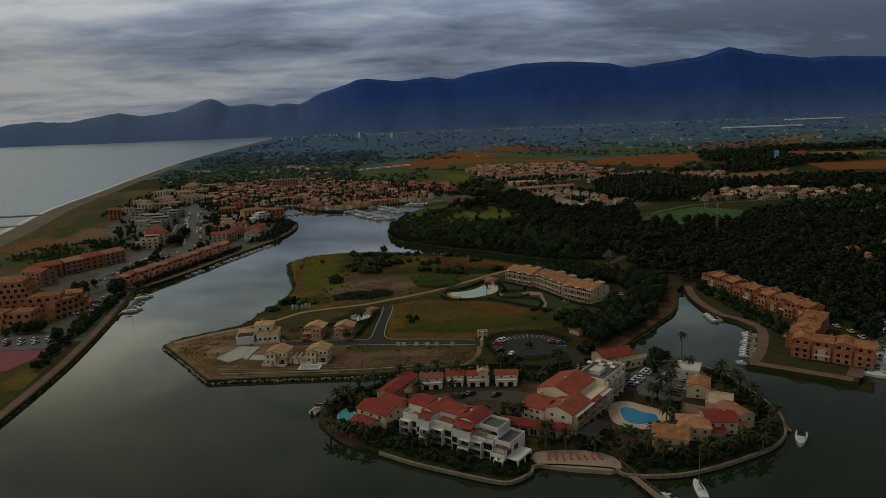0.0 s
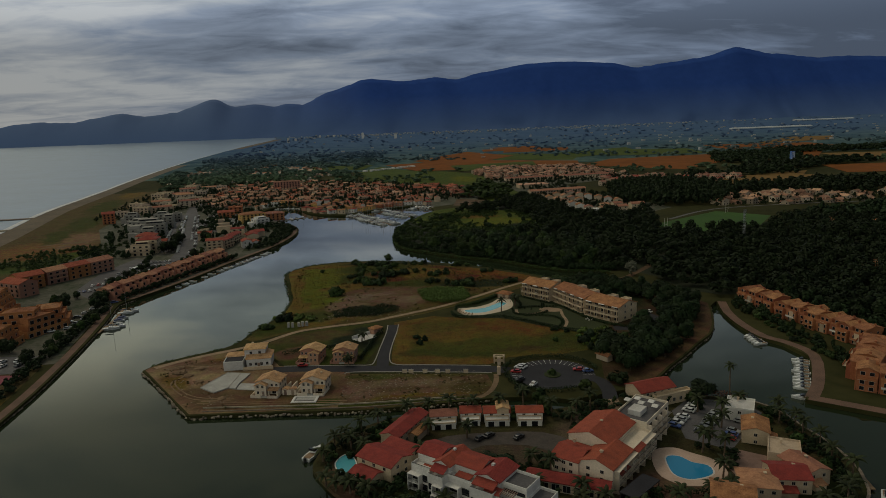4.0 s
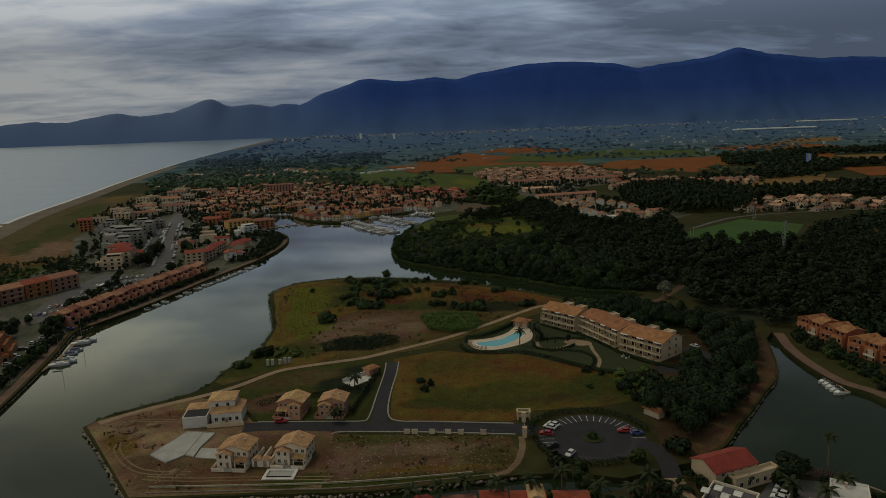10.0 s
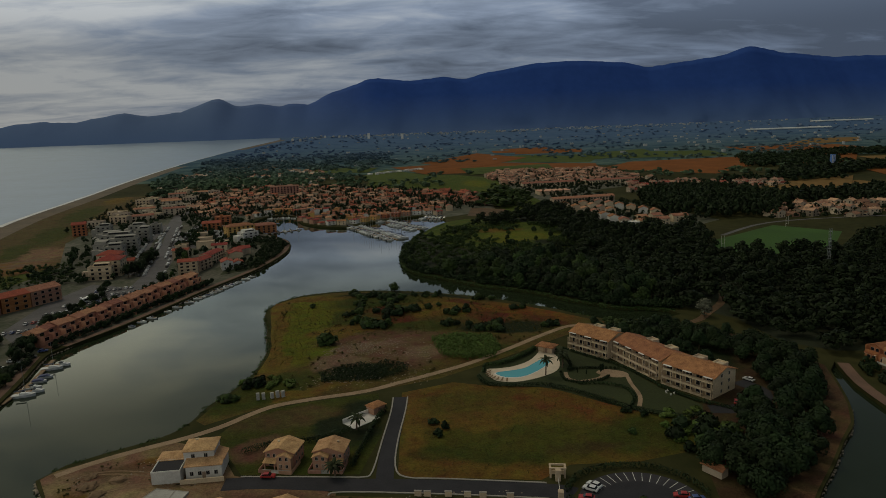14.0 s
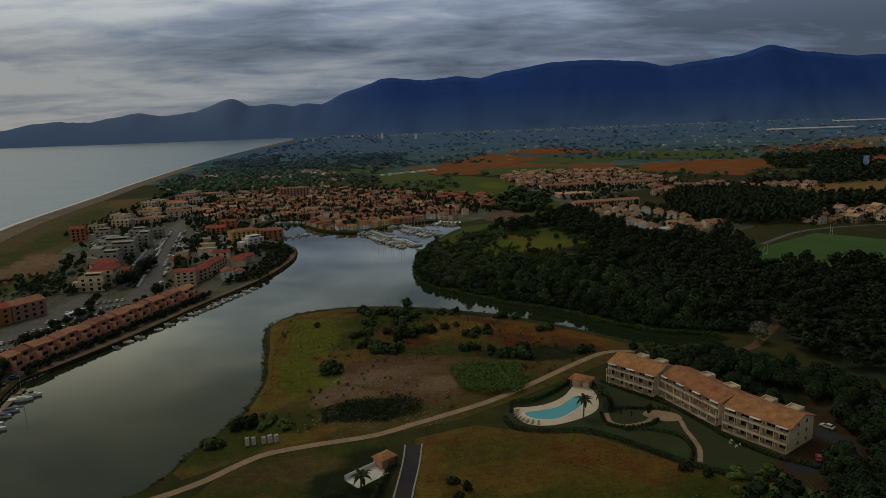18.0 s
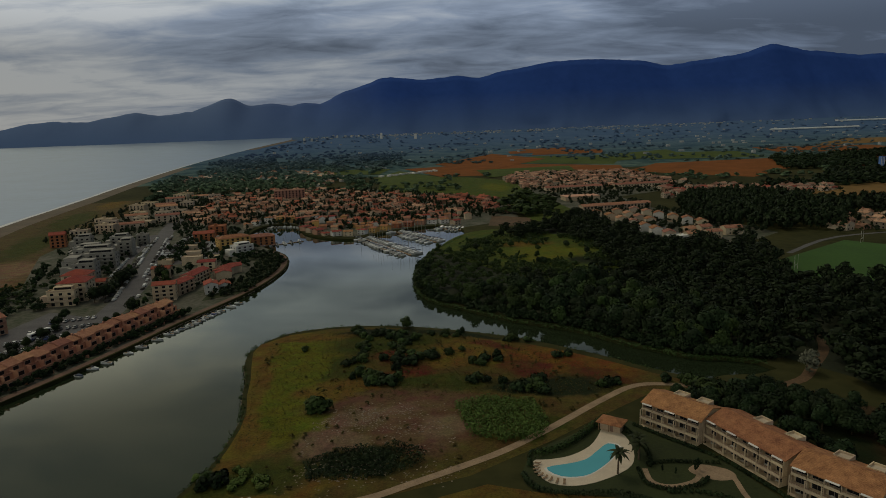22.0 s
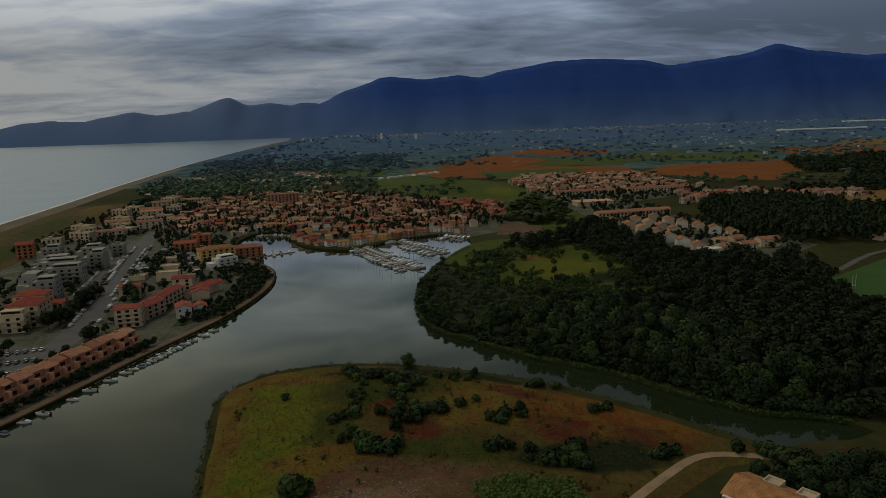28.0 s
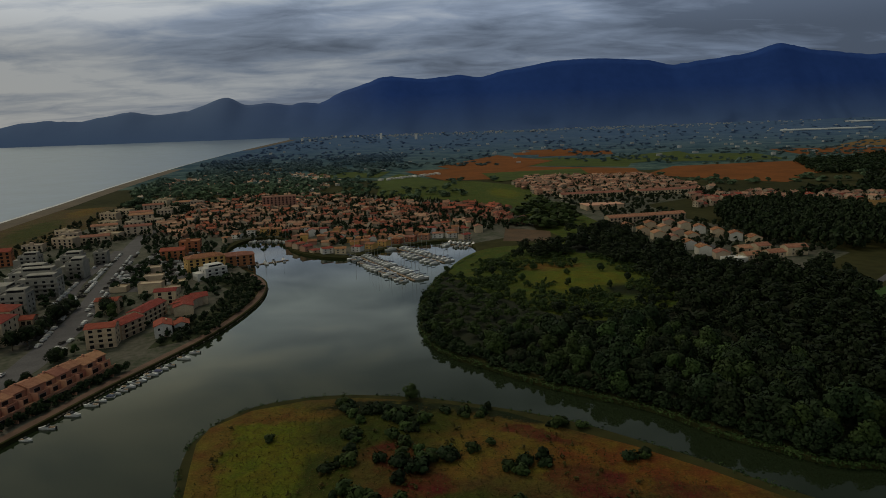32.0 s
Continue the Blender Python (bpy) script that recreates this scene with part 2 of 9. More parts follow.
FOAM = mat("surf_foam", (0.7, 0.7, 0.7), (0.45, 0.46, 0.47), 0.8, 0.05, 0.5)
def haze_tint(m, axis, a, b, colour, most=1.0):
    """Mix a material towards a painted distance-haze colour along a world axis."""
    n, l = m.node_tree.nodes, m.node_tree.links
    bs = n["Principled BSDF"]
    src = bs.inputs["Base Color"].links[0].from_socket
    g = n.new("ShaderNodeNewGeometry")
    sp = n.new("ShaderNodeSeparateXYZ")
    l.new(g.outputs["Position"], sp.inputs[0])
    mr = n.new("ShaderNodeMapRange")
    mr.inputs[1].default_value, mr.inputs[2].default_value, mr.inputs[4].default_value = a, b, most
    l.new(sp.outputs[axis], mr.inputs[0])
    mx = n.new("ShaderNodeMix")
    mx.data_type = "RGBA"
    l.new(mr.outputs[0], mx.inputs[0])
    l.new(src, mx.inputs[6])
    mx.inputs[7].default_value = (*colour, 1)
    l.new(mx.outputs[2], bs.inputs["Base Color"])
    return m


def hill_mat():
    # blue base stands for distance haze; tints pale it leftward and at the foot
    m = mat("hazy_far_mountain", (0.034, 0.082, 0.295), (0.027, 0.066, 0.245), 1.0, 0.004, 0.02, spec=0.0)
    haze_tint(m, 0, -100, -1300, (0.150, 0.205, 0.32), 0.8)
    return haze_tint(m, 2, 300, 40, (0.080, 0.130, 0.255))


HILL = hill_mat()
# distance haze painted into the plain's colour, from green to blue
PLAIN = haze_tint(mat("hazy_far_plain", (0.105, 0.152, 0.130), (0.030, 0.062, 0.064), 1.0, 0.008, 0.045, lo=0.42, hi=0.58, spec=0.0), 1, 1500, 3600, (0.078, 0.132, 0.26), 0.76)
LAND = mat("scrub_ground", (0.055, 0.052, 0.020), (0.024, 0.027, 0.010), 1.0, 0.01, 0.15, 0.3, spec=0.05)


# ---- mesh tools ----
def obj(name, bm, material, parent=None, label=""):
    me = bpy.data.meshes.new(name)
    bm.to_mesh(me)
    bm.free()
    me.materials.append(material)
    ob = new(name, me)
    if parent is not None:
        ob.parent = parent
    if label:
        ob["label"] = label
    return ob


def part(name, bm, material, parent, label=""):
    return obj(name, bm, material, parent, label)


def pmesh(name, verts, faces, material, parent=None, smooth=False):
    me = bpy.data.meshes.new(name)
    me.from_pydata([tuple(v) for v in verts], [], [tuple(f) for f in faces])
    me.materials.append(material)
    if smooth:
        me.polygons.foreach_set("use_smooth", [True] * len(me.polygons))
    ob = new(name, me)
    if parent is not None:
        ob.parent = parent
    return ob


def same(ob, name, x, y, z, rz=0.0, parent=None, sc=None):
    """A further object on the same mesh."""
    o = new(name, ob.data)
    o.parent = parent
    o.matrix_basis = pose(x, y, z, 0, 0, rz) @ (Matrix.Diagonal((*sc, 1)) if sc else Matrix.Identity(4))
    return o


def thing(name, x, y, z, rz, label, category, group="", kind=""):
    e = new(name)
    e.empty_display_size = 0.5
    e.matrix_basis = pose(x, y, z, 0, 0, rz)
    return tagged(e, label, category, group, kind)


def B(bm, x0, x1, y0, y1, z0, z1):
    v = [bm.verts.new(p) for p in ((x0, y0, z0), (x1, y0, z0), (x1, y1, z0), (x0, y1, z0), (x0, y0, z1), (x1, y0, z1), (x1, y1, z1), (x0, y1, z1))]
    for f in ((3, 2, 1, 0), (4, 5, 6, 7), (0, 1, 5, 4), (1, 2, 6, 5), (2, 3, 7, 6), (3, 0, 4, 7)):
        bm.faces.new([v[i] for i in f])
    return bm


def box(x0, x1, y0, y1, z0, z1):
    return B(bmesh.new(), x0, x1, y0, y1, z0, z1)


def prism(bm, pts, axis, a, b):
    """A closed profile in the plane across axis, drawn out from a to b."""
    def P(p, t):
        return (t, p[0], p[1]) if axis == "x" else (p[0], t, p[1]) if axis == "y" else (p[0], p[1], t)
    va, vb = [bm.verts.new(P(p, a)) for p in pts], [bm.verts.new(P(p, b)) for p in pts]
    n = len(pts)
    bm.faces.new(va)
    bm.faces.new(vb[::-1])
    for i in range(n):
        bm.faces.new((va[i], vb[i], vb[(i + 1) % n], va[(i + 1) % n]))
    bmesh.ops.recalc_face_normals(bm, faces=bm.faces)
    return bm


def cyl(bm, x, y, z0, z1, r0, r1, n=8):
    va = [bm.verts.new((x + r0 * math.cos(6.2832 * i / n), y + r0 * math.sin(6.2832 * i / n), z0)) for i in range(n)]
    vb = [bm.verts.new((x + r1 * math.cos(6.2832 * i / n), y + r1 * math.sin(6.2832 * i / n), z1)) for i in range(n)]
    bm.faces.new(va[::-1])
    bm.faces.new(vb)
    for i in range(n):
        bm.faces.new((va[i], va[(i + 1) % n], vb[(i + 1) % n], vb[i]))
    return bm


def gable(x0, x1, y0, y1, z, h, over=0.45, t=0.22, axis="x"):
    """Gable roof slab with its ridge along axis."""
    bm = bmesh.new()
    if axis == "x":
        m = (y0 + y1) / 2
        e = h * over / ((y1 - y0) / 2)
        p = [(y0 - over, z - e), (m, z + h), (y1 + over, z - e), (y1 + over, z - e + t), (m, z + h + t), (y0 - over, z - e + t)]
        return prism(bm, p, "x", x0 - over, x1 + over)
    m = (x0 + x1) / 2
    e = h * over / ((x1 - x0) / 2)
    p = [(x0 - over, z - e), (m, z + h), (x1 + over, z - e), (x1 + over, z - e + t), (m, z + h + t), (x0 - over, z - e + t)]
    return prism(bm, p, "y", y0 - over, y1 + over)


def hip(x0, x1, y0, y1, z, h, over=0.45, t=0.2):
    bm = bmesh.new()
    a, b, c, d = x0 - over, x1 + over, y0 - over, y1 + over
    k = min(b - a, d - c) / 2
    if b - a >= d - c:
        r = ((a + k, (c + d) / 2), (b - k + 0.01, (c + d) / 2))
    else:
        r = (((a + b) / 2, c + k), ((a + b) / 2, d - k + 0.01))
    v = [bm.verts.new(p) for p in ((a, c, z), (b, c, z), (b, d, z), (a, d, z), (a, c, z + t), (b, c, z + t), (b, d, z + t), (a, d, z + t), (*r[0], z + h + t), (*r[1], z + h + t))]
    fs = [(3, 2, 1, 0), (0, 1, 5, 4), (1, 2, 6, 5), (2, 3, 7, 6), (3, 0, 4, 7)]
    if b - a >= d - c:
        fs += [(4, 5, 9, 8), (5, 6, 9), (6, 7, 8, 9), (7, 4, 8)]
    else:
        fs += [(4, 5, 8), (5, 6, 9, 8), (6, 7, 9), (7, 4, 8, 9)]
    for f in fs:
        bm.faces.new([v[i] for i in f])
    return bm


def shed(x0, x1, y0, y1, z0, z1, over=0.35, t=0.2):
    """Lean-to roof rising from y0 to y1."""
    s = (z1 - z0) / (y1 - y0)
    p = [(y0 - over, z0 - s * over), (y1, z1), (y1, z1 + t), (y0 - over, z0 - s * over + t)]
    return prism(bmesh.new(), p, "x", x0 - over, x1 + over)


def inside(p, poly):
    x, y = p
    c = False
    for i in range(len(poly)):
        (x0, y0), (x1, y1) = poly[i - 1], poly[i]
        if (y0 > y) != (y1 > y) and x < (x1 - x0) * (y - y0) / (y1 - y0) + x0:
            c = not c
    return c


# distance beyond 2.5 km is drawn together along the line of sight
def real(d):
    return d if d < 2400 else d + 10000 * ((d - 2400) / 2400) ** 3


def lift(y):
    d = y - 150
    return 0.0 if d < 2400 else 98 * (1 - d / real(d))


def far(x, y):
    """From true plan metres to the drawn-together place."""
    d = y - 150
    if d < 2400:
        return x, y
    lo, hi = 2400.0, 4850.0
    for _ in range(40):
        m = (lo + hi) / 2
        lo, hi = (m, hi) if real(m) < d else (lo, m)
    return x * lo / d, lo + 150


from mathutils.geometry import tessellate_polygon


def sheet(name, pts, z, material, depth=0.0, label="", category="", kind="structure", smooth=0):
    """A flat piece of ground, with a skirt of the given depth; rises with the far plain."""
    if smooth:
        pts = curve(pts, smooth, True)
    v = [(x, y, z + lift(y)) for x, y in pts]
    f = [tuple(t) for t in tessellate_polygon([[Vector((x, y, 0)) for x, y in pts]])]
    area = sum(pts[i - 1][0] * pts[i][1] - pts[i][0] * pts[i - 1][1] for i in range(len(pts)))
    n = len(v)
    fixed = []
    for t in f:
        (ax, ay), (bx, by), (cx, cy) = (pts[i] for i in t)
        fixed.append(t if (bx - ax) * (cy - ay) - (by - ay) * (cx - ax) > 0 else t[::-1])
    if depth:
        v += [(x, y, z - depth) for x, y in pts]
        for i in range(n):
            j = (i + 1) % n
            q = (i, j, n + j, n + i)
            fixed.append(q[::-1] if area > 0 else q)
    ob = pmesh(name, v, fixed, material)
    return tagged(ob, label, category, "", kind)


def curve(pts, k=4, closed=False):
    """Catmull-Rom through the points."""
    out, n = [], len(pts)
    rng = range(n) if closed else range(n - 1)
    g = (lambda i: pts[i % n]) if closed else (lambda i: pts[max(0, min(n - 1, i))])
    for i in rng:
        p0, p1, p2, p3 = g(i - 1), g(i), g(i + 1), g(i + 2)
        for s in range(k):
            t = s / k
            out.append(tuple(0.5 * (2 * b + (c - a) * t + (2 * a - 5 * b + 4 * c - d) * t * t + (3 * b - a - 3 * c + d) * t ** 3) for a, b, c, d in zip(p0, p1, p2, p3)))
    if not closed:
        out.append(pts[-1])
    return out


def wobble(pts, amp, k=6):
    out = []
    for i, (x, y) in enumerate(curve(pts, k, True)):
        out.append((x + amp * noise.noise((x * 0.16, y * 0.16, 1.5)) + amp * 0.5 * noise.noise((x * 0.5, y * 0.5, 6)), y + amp * noise.noise((x * 0.16, y * 0.16, 9.5)) + amp * 0.5 * noise.noise((x * 0.5, y * 0.5, 3))))
    return out


def patch(name, cx, cy, rx, ry, rz, z, material, label, amp=None):
    a = radians(rz)
    pts = []
    for i in range(9):
        u, v = rx * math.cos(i * 0.698), ry * math.sin(i * 0.698)
        pts.append((cx + u * math.cos(a) - v * math.sin(a), cy + u * math.sin(a) + v * math.cos(a)))
    return sheet(name, wobble(pts, amp or 0.55 * min(rx, ry)), z, material, label=label, category="ground patch")


def ribbon(name, pts, width, z, material, label, category, thick=0.0, smooth=4, kind="structure"):
    c = curve(pts, smooth) if smooth else pts
    L, R = [], []
    for i, (x, y) in enumerate(c):
        a, b = c[max(0, i - 1)], c[min(len(c) - 1, i + 1)]
        dx, dy = b[0] - a[0], b[1] - a[1]
        s = math.hypot(dx, dy) or 1
        w = width / 2
        L.append((x - dy / s * w, y + dx / s * w))
        R.append((x + dy / s * w, y - dx / s * w))
    v = [(x, y, z + lift(y)) for x, y in L + R]
    n = len(L)
    f = [(i, n + i, n + i + 1, i + 1) for i in range(n - 1)]
    if thick:
        v += [(x, y, z - thick) for x, y in L + R]
        m = 2 * n
        f += [(i + 1, m + i + 1, m + i, i) for i in range(n - 1)] + [(n + i, m + n + i, m + n + i + 1, n + i + 1) for i in range(n - 1)]
        f += [(0, m, m + n, n), (n - 1, 2 * n - 1, m + 2 * n - 1, m + n - 1)]
    return tagged(pmesh(name, v, f, material), label, category, "", kind)


def blob_mat(name, base, blobs, warp=9.0, soft=0.55):
    """Ground cover that changes by stands of plants: (cx, cy, rx, ry, turn, colour) over a base colour, with ragged edges."""
    m = bpy.data.materials.new(name)
    m.use_nodes = True
    n, l = m.node_tree.nodes, m.node_tree.links
    b = n["Principled BSDF"]
    b.inputs["Roughness"].default_value, b.inputs["Specular IOR Level"].default_value = 0.95, 0.1
    g = n.new("ShaderNodeNewGeometry")
    off = None
    for sc, am in ((0.055, warp * 2.6), (0.35, warp * 0.7)):
        t = n.new("ShaderNodeTexNoise")
        t.inputs["Scale"].default_value, t.inputs["Detail"].default_value = sc, 4
        l.new(g.outputs["Position"], t.inputs["Vector"])
        v1 = n.new("ShaderNodeVectorMath")
        v1.operation = "SUBTRACT"
        l.new(t.outputs["Color"], v1.inputs[0])
        v1.inputs[1].default_value = (0.5, 0.5, 0.5)
        v2 = n.new("ShaderNodeVectorMath")
        v2.operation = "MULTIPLY_ADD"
        l.new(v1.outputs[0], v2.inputs[0])
        v2.inputs[1].default_value = (am, am, 0)
        l.new(off if off else g.outputs["Position"], v2.inputs[2])
        off = v2.outputs[0]
    flat = n.new("ShaderNodeVectorMath")
    flat.operation = "MULTIPLY"
    l.new(off, flat.inputs[0])
    flat.inputs[1].default_value = (1, 1, 0)
    src = n.new("ShaderNodeRGB")
    src.outputs[0].default_value = (*base, 1)
    src = src.outputs[0]
    for cx, cy, rx, ry, turn, col in blobs:
        mp = n.new("ShaderNodeMapping")
        mp.vector_type = "TEXTURE"
        mp.inputs["Location"].default_value = (cx, cy, 0)
        mp.inputs["Rotation"].default_value = (0, 0, radians(turn))
        mp.inputs["Scale"].default_value = (rx, ry, 1)
        l.new(flat.outputs[0], mp.inputs[0])
        ln = n.new("ShaderNodeVectorMath")
        ln.operation = "LENGTH"
        l.new(mp.outputs[0], ln.inputs[0])
        mr = n.new("ShaderNodeMapRange")
        mr.interpolation_type = "SMOOTHSTEP"
        mr.inputs[1].default_value, mr.inputs[2].default_value = 1.0 + soft * 0.5, 1.0 - soft * 0.5
        l.new(ln.outputs["Value"], mr.inputs[0])
        mx = n.new("ShaderNodeMix")
        mx.data_type = "RGBA"
        l.new(mr.outputs[0], mx.inputs[0])
        l.new(src, mx.inputs[6])
        mx.inputs[7].default_value = (*col, 1)
        src = mx.outputs[2]
    # tussocks, bare spots and blades at three sizes
    val = None
    for sc, am in ((0.07, 0.7), (0.33, 1.1), (1.5, 1.6)):
        t = n.new("ShaderNodeTexNoise")
        t.inputs["Scale"].default_value, t.inputs["Detail"].default_value, t.inputs["Roughness"].default_value = sc, 5, 0.65
        l.new(g.outputs["Position"], t.inputs["Vector"])
        a = n.new("ShaderNodeMath")
        a.operation = "MULTIPLY_ADD"
        l.new(t.outputs[0], a.inputs[0])
        a.inputs[1].default_value = am
        if val:
            l.new(val, a.inputs[2])
        else:
            a.inputs[2].default_value = -0.7
        val = a.outputs[0]
    h = n.new("ShaderNodeHueSaturation")
    l.new(val, h.inputs["Value"])
    l.new(src, h.inputs["Color"])
    hue = n.new("ShaderNodeTexNoise")
    hue.inputs["Scale"].default_value, hue.inputs["Detail"].default_value = 0.16, 5
    l.new(g.outputs["Position"], hue.inputs["Vector"])
    hr = n.new("ShaderNodeMapRange")
    hr.inputs[1].default_value, hr.inputs[2].default_value, hr.inputs[3].default_value, hr.inputs[4].default_value = 0.3, 0.7, 0.465, 0.535
    l.new(hue.outputs[0], hr.inputs[0])
    l.new(hr.outputs[0], h.inputs["Hue"])
    l.new(h.outputs[0], b.inputs["Base Color"])
    bp = n.new("ShaderNodeBump")
    bp.inputs["Strength"].default_value, bp.inputs["Distance"].default_value = 0.7, 0.4
    l.new(val, bp.inputs["Height"])
    l.new(bp.outputs[0], b.inputs["Normal"])
    return m


# ---- setting: sea, lagoon, land ----
G = 1.5
COAST = [(-330, 380), (-398, 719), (-458, 960), (-505, 1245), (-562, 1560), (-640, 2050), (-716, 2600), (-800, 3350), (-880, 4075), (-1000, 5400), (-1165, 7078), (-1500, 9000)]
coast = curve([(-150, -600), (-250, 0)] + COAST, 3)
coast = [far(x, y) for x, y in coast]

LEFT_BANK = [(-135, -600), (-138, 100), (-139.5, 240), (-141, 283), (-143, 308), (-147, 341), (-152, 376), (-156, 400), (-162, 430), (-157, 444), (-147, 466), (-138, 490), (-130, 515), (-122, 541), (-112, 568), (-101, 599), (-94, 631), (-90.5, 667), (-93, 697), (-99, 718), (-110, 738), (-120, 752)]
MARINA = [(-138, 770), (-150, 810), (-155, 850), (-150, 880), (-136, 893), (-117, 880), (-101, 828), (-79, 797), (-55, 782), (-42, 790), (-14, 818), (25, 838), (47, 815), (48, 775)]
WOOD_BANK = [(44, 768), (24, 727), (12, 694), (4, 656), (1, 623), (2, 590), (10, 562), (28, 540), (45, 521), (62, 507), (78, 493.5), (92, 474), (104, 463), (114, 454), (126, 451), (137, 444)]
PEN_N = [(138, 437), (128, 433), (116, 433.5), (107, 431), (100, 436), (90, 446), (81, 457), (65, 473), (49, 487.5), (29, 500), (4, 512), (-23, 519), (-42, 519), (-60, 513), (-71, 500)]
PEN_W = [(-74, 487), (-72, 471), (-67.5, 454), (-64.5, 436), (-61, 421), (-60.5, 409), (-60.8, 397), (-62, 386), (-66, 372), (-71, 360), (-74, 346), (-80, 337), (-94, 328.5), (-106, 320)]
PEN_S = [(-107.5, 314), (-89, 287), (-75, 265), (-62, 264), (-42, 262.5), (-11, 259.5), (5, 260), (32, 262), (47, 261), (60, 256), (70, 258)]
PEN_E = [(84, 262), (96, 269), (107, 281), (118, 292), (130, 305), (140, 315), (148, 328), (155, 343), (163, 362)]
RIGHT_Q = [(168, 365), (161, 344), (158, 324), (158, 307), (163, 297), (164, 281), (150, 258), (137.5, 243), (166, 219), (176, 231), (205, 262), (240, 300), (246, 294), (205, 250), (150, 180), (150, -600)]

shore = curve(LEFT_BANK, 3)[:-1] + curve(MARINA, 3)[:-1] + curve(WOOD_BANK, 4)[:-1] + curve(PEN_N, 3)[:-1] + curve(PEN_W, 3)[:-1] + PEN_S[:-1] + curve(PEN_E, 3)[:-1] + RIGHT_Q
outer_r = [(5200, -600), (5200, 1500)]
FARY = 1500.0
coast_near = [p for p in coast if p[1] < FARY]
k = next(i for i in range(len(coast) - 1) if coast[i + 1][1] >= FARY)
f0 = (FARY - coast[k][1]) / (coast[k + 1][1] - coast[k][1])
cx0 = coast[k][0] + f0 * (coast[k + 1][0] - coast[k][0])


def coast_x(y):
    for (x0, y0), (x1, y1) in zip(coast, coast[1:]):
        if y0 <= y <= y1:
            return x0 + (x1 - x0) * (y - y0) / (y1 - y0)
    return coast[-1][0]


def build_ground():
    pts = shore + outer_r + [(cx0, FARY)] + coast_near[::-1]
    v = [(x, y, G) for x, y in pts]
    n = len(v)
    f = []
    for t in tessellate_polygon([[Vector((x, y, 0)) for x, y in pts]]):
        (ax, ay), (bx, by), (cx, cy) = (pts[i] for i in t)
        f.append(tuple(t) if (bx - ax) * (cy - ay) - (by - ay) * (cx - ax) > 0 else tuple(t[::-1]))
    v += [(x, y, -1.5) for x, y in pts]
    area = sum(pts[i - 1][0] * pts[i][1] - pts[i][0] * pts[i - 1][1] for i in range(n))
    for i in range(n):
        j = (i + 1) % n
        q = (i, j, n + j, n + i)
        f.append(q[::-1] if area > 0 else q)
    # far plain up to the foot of the mountains
    rows, cols = 46, 60
    base = len(v)
    for r in range(rows + 1):
        y = FARY + (4980 - FARY) * r / rows
        c = coast_x(y)
        for q in range(cols + 1):
            x = c + (5200 - c) * (q / cols)
            v.append((x, y, G + lift(y) + (2.5 * noise.noise((x * 0.002, y * 0.002, 0)) if r > 8 else 0)))
    for r in range(rows):
        for q in range(cols):
            a = base + r * (cols + 1) + q
            f.append((a, a + 1, a + cols + 2, a + cols + 1))
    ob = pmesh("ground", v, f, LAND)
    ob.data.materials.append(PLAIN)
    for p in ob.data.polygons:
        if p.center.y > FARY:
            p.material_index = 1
    return tagged(ob, "scrubby green-brown coastal ground round the lagoon", "ground", "", "structure")


build_ground()


def water_sheet(name, x0, x1, y0, y1, z, material, label, nx=2, ny=60):
    v, f = [], []
    for j in range(ny + 1):
        y = y0 + (y1 - y0) * j / ny
        for i in range(nx + 1):
            v.append((x0 + (x1 - x0) * i / nx, y, z + lift(y)))
    for j in range(ny):
        for i in range(nx):
            a = j * (nx + 1) + i
            f.append((a, a + 1, a + nx + 2, a + nx + 1))
    return tagged(pmesh(name, v, f, material, None, True), label, "water", "", "structure")


water_sheet("lagoon_water", -200, 260, -700, 930, 0.0, LAGOON, "still grey-green lagoon water reflecting the clouds", 2, 8)
water_sheet("sea_water", -6200, -205, -700, 4985, -0.02, SEA, "pale grey open sea under cloud", 2, 90)

# mountains behind the plain
RIDGE = [(-4300, 90), (-3300, 130), (-2714, 161), (-2508, 199), (-2358, 208), (-2136, 197), (-1984, 221), (-1812, 249), (-1646, 221), (-1455, 240), (-1174, 324), (-1054, 268), (-900, 278), (-768, 258), (-690, 274), (-576, 266), (-378, 350), (-123, 425), (146, 401), (360, 420), (496, 401), (713, 447), (1027, 493), (1264, 501), (1621, 482), (1813, 442), (2061, 472), (2302, 499), (2553, 564), (2828, 510), (3199, 472), (3372, 478), (4300, 440), (5200, 400)]


def ridge_z(x):
    for (x0, z0), (x1, z1) in zip(RIDGE, RIDGE[1:]):
        if x0 <= x <= x1:
            t = (x - x0) / (x1 - x0)
            t = t * t * (3 - 2 * t) * 0.5 + t * 0.5
            return z0 + (z1 - z0) * t
    return RIDGE[-1][1]


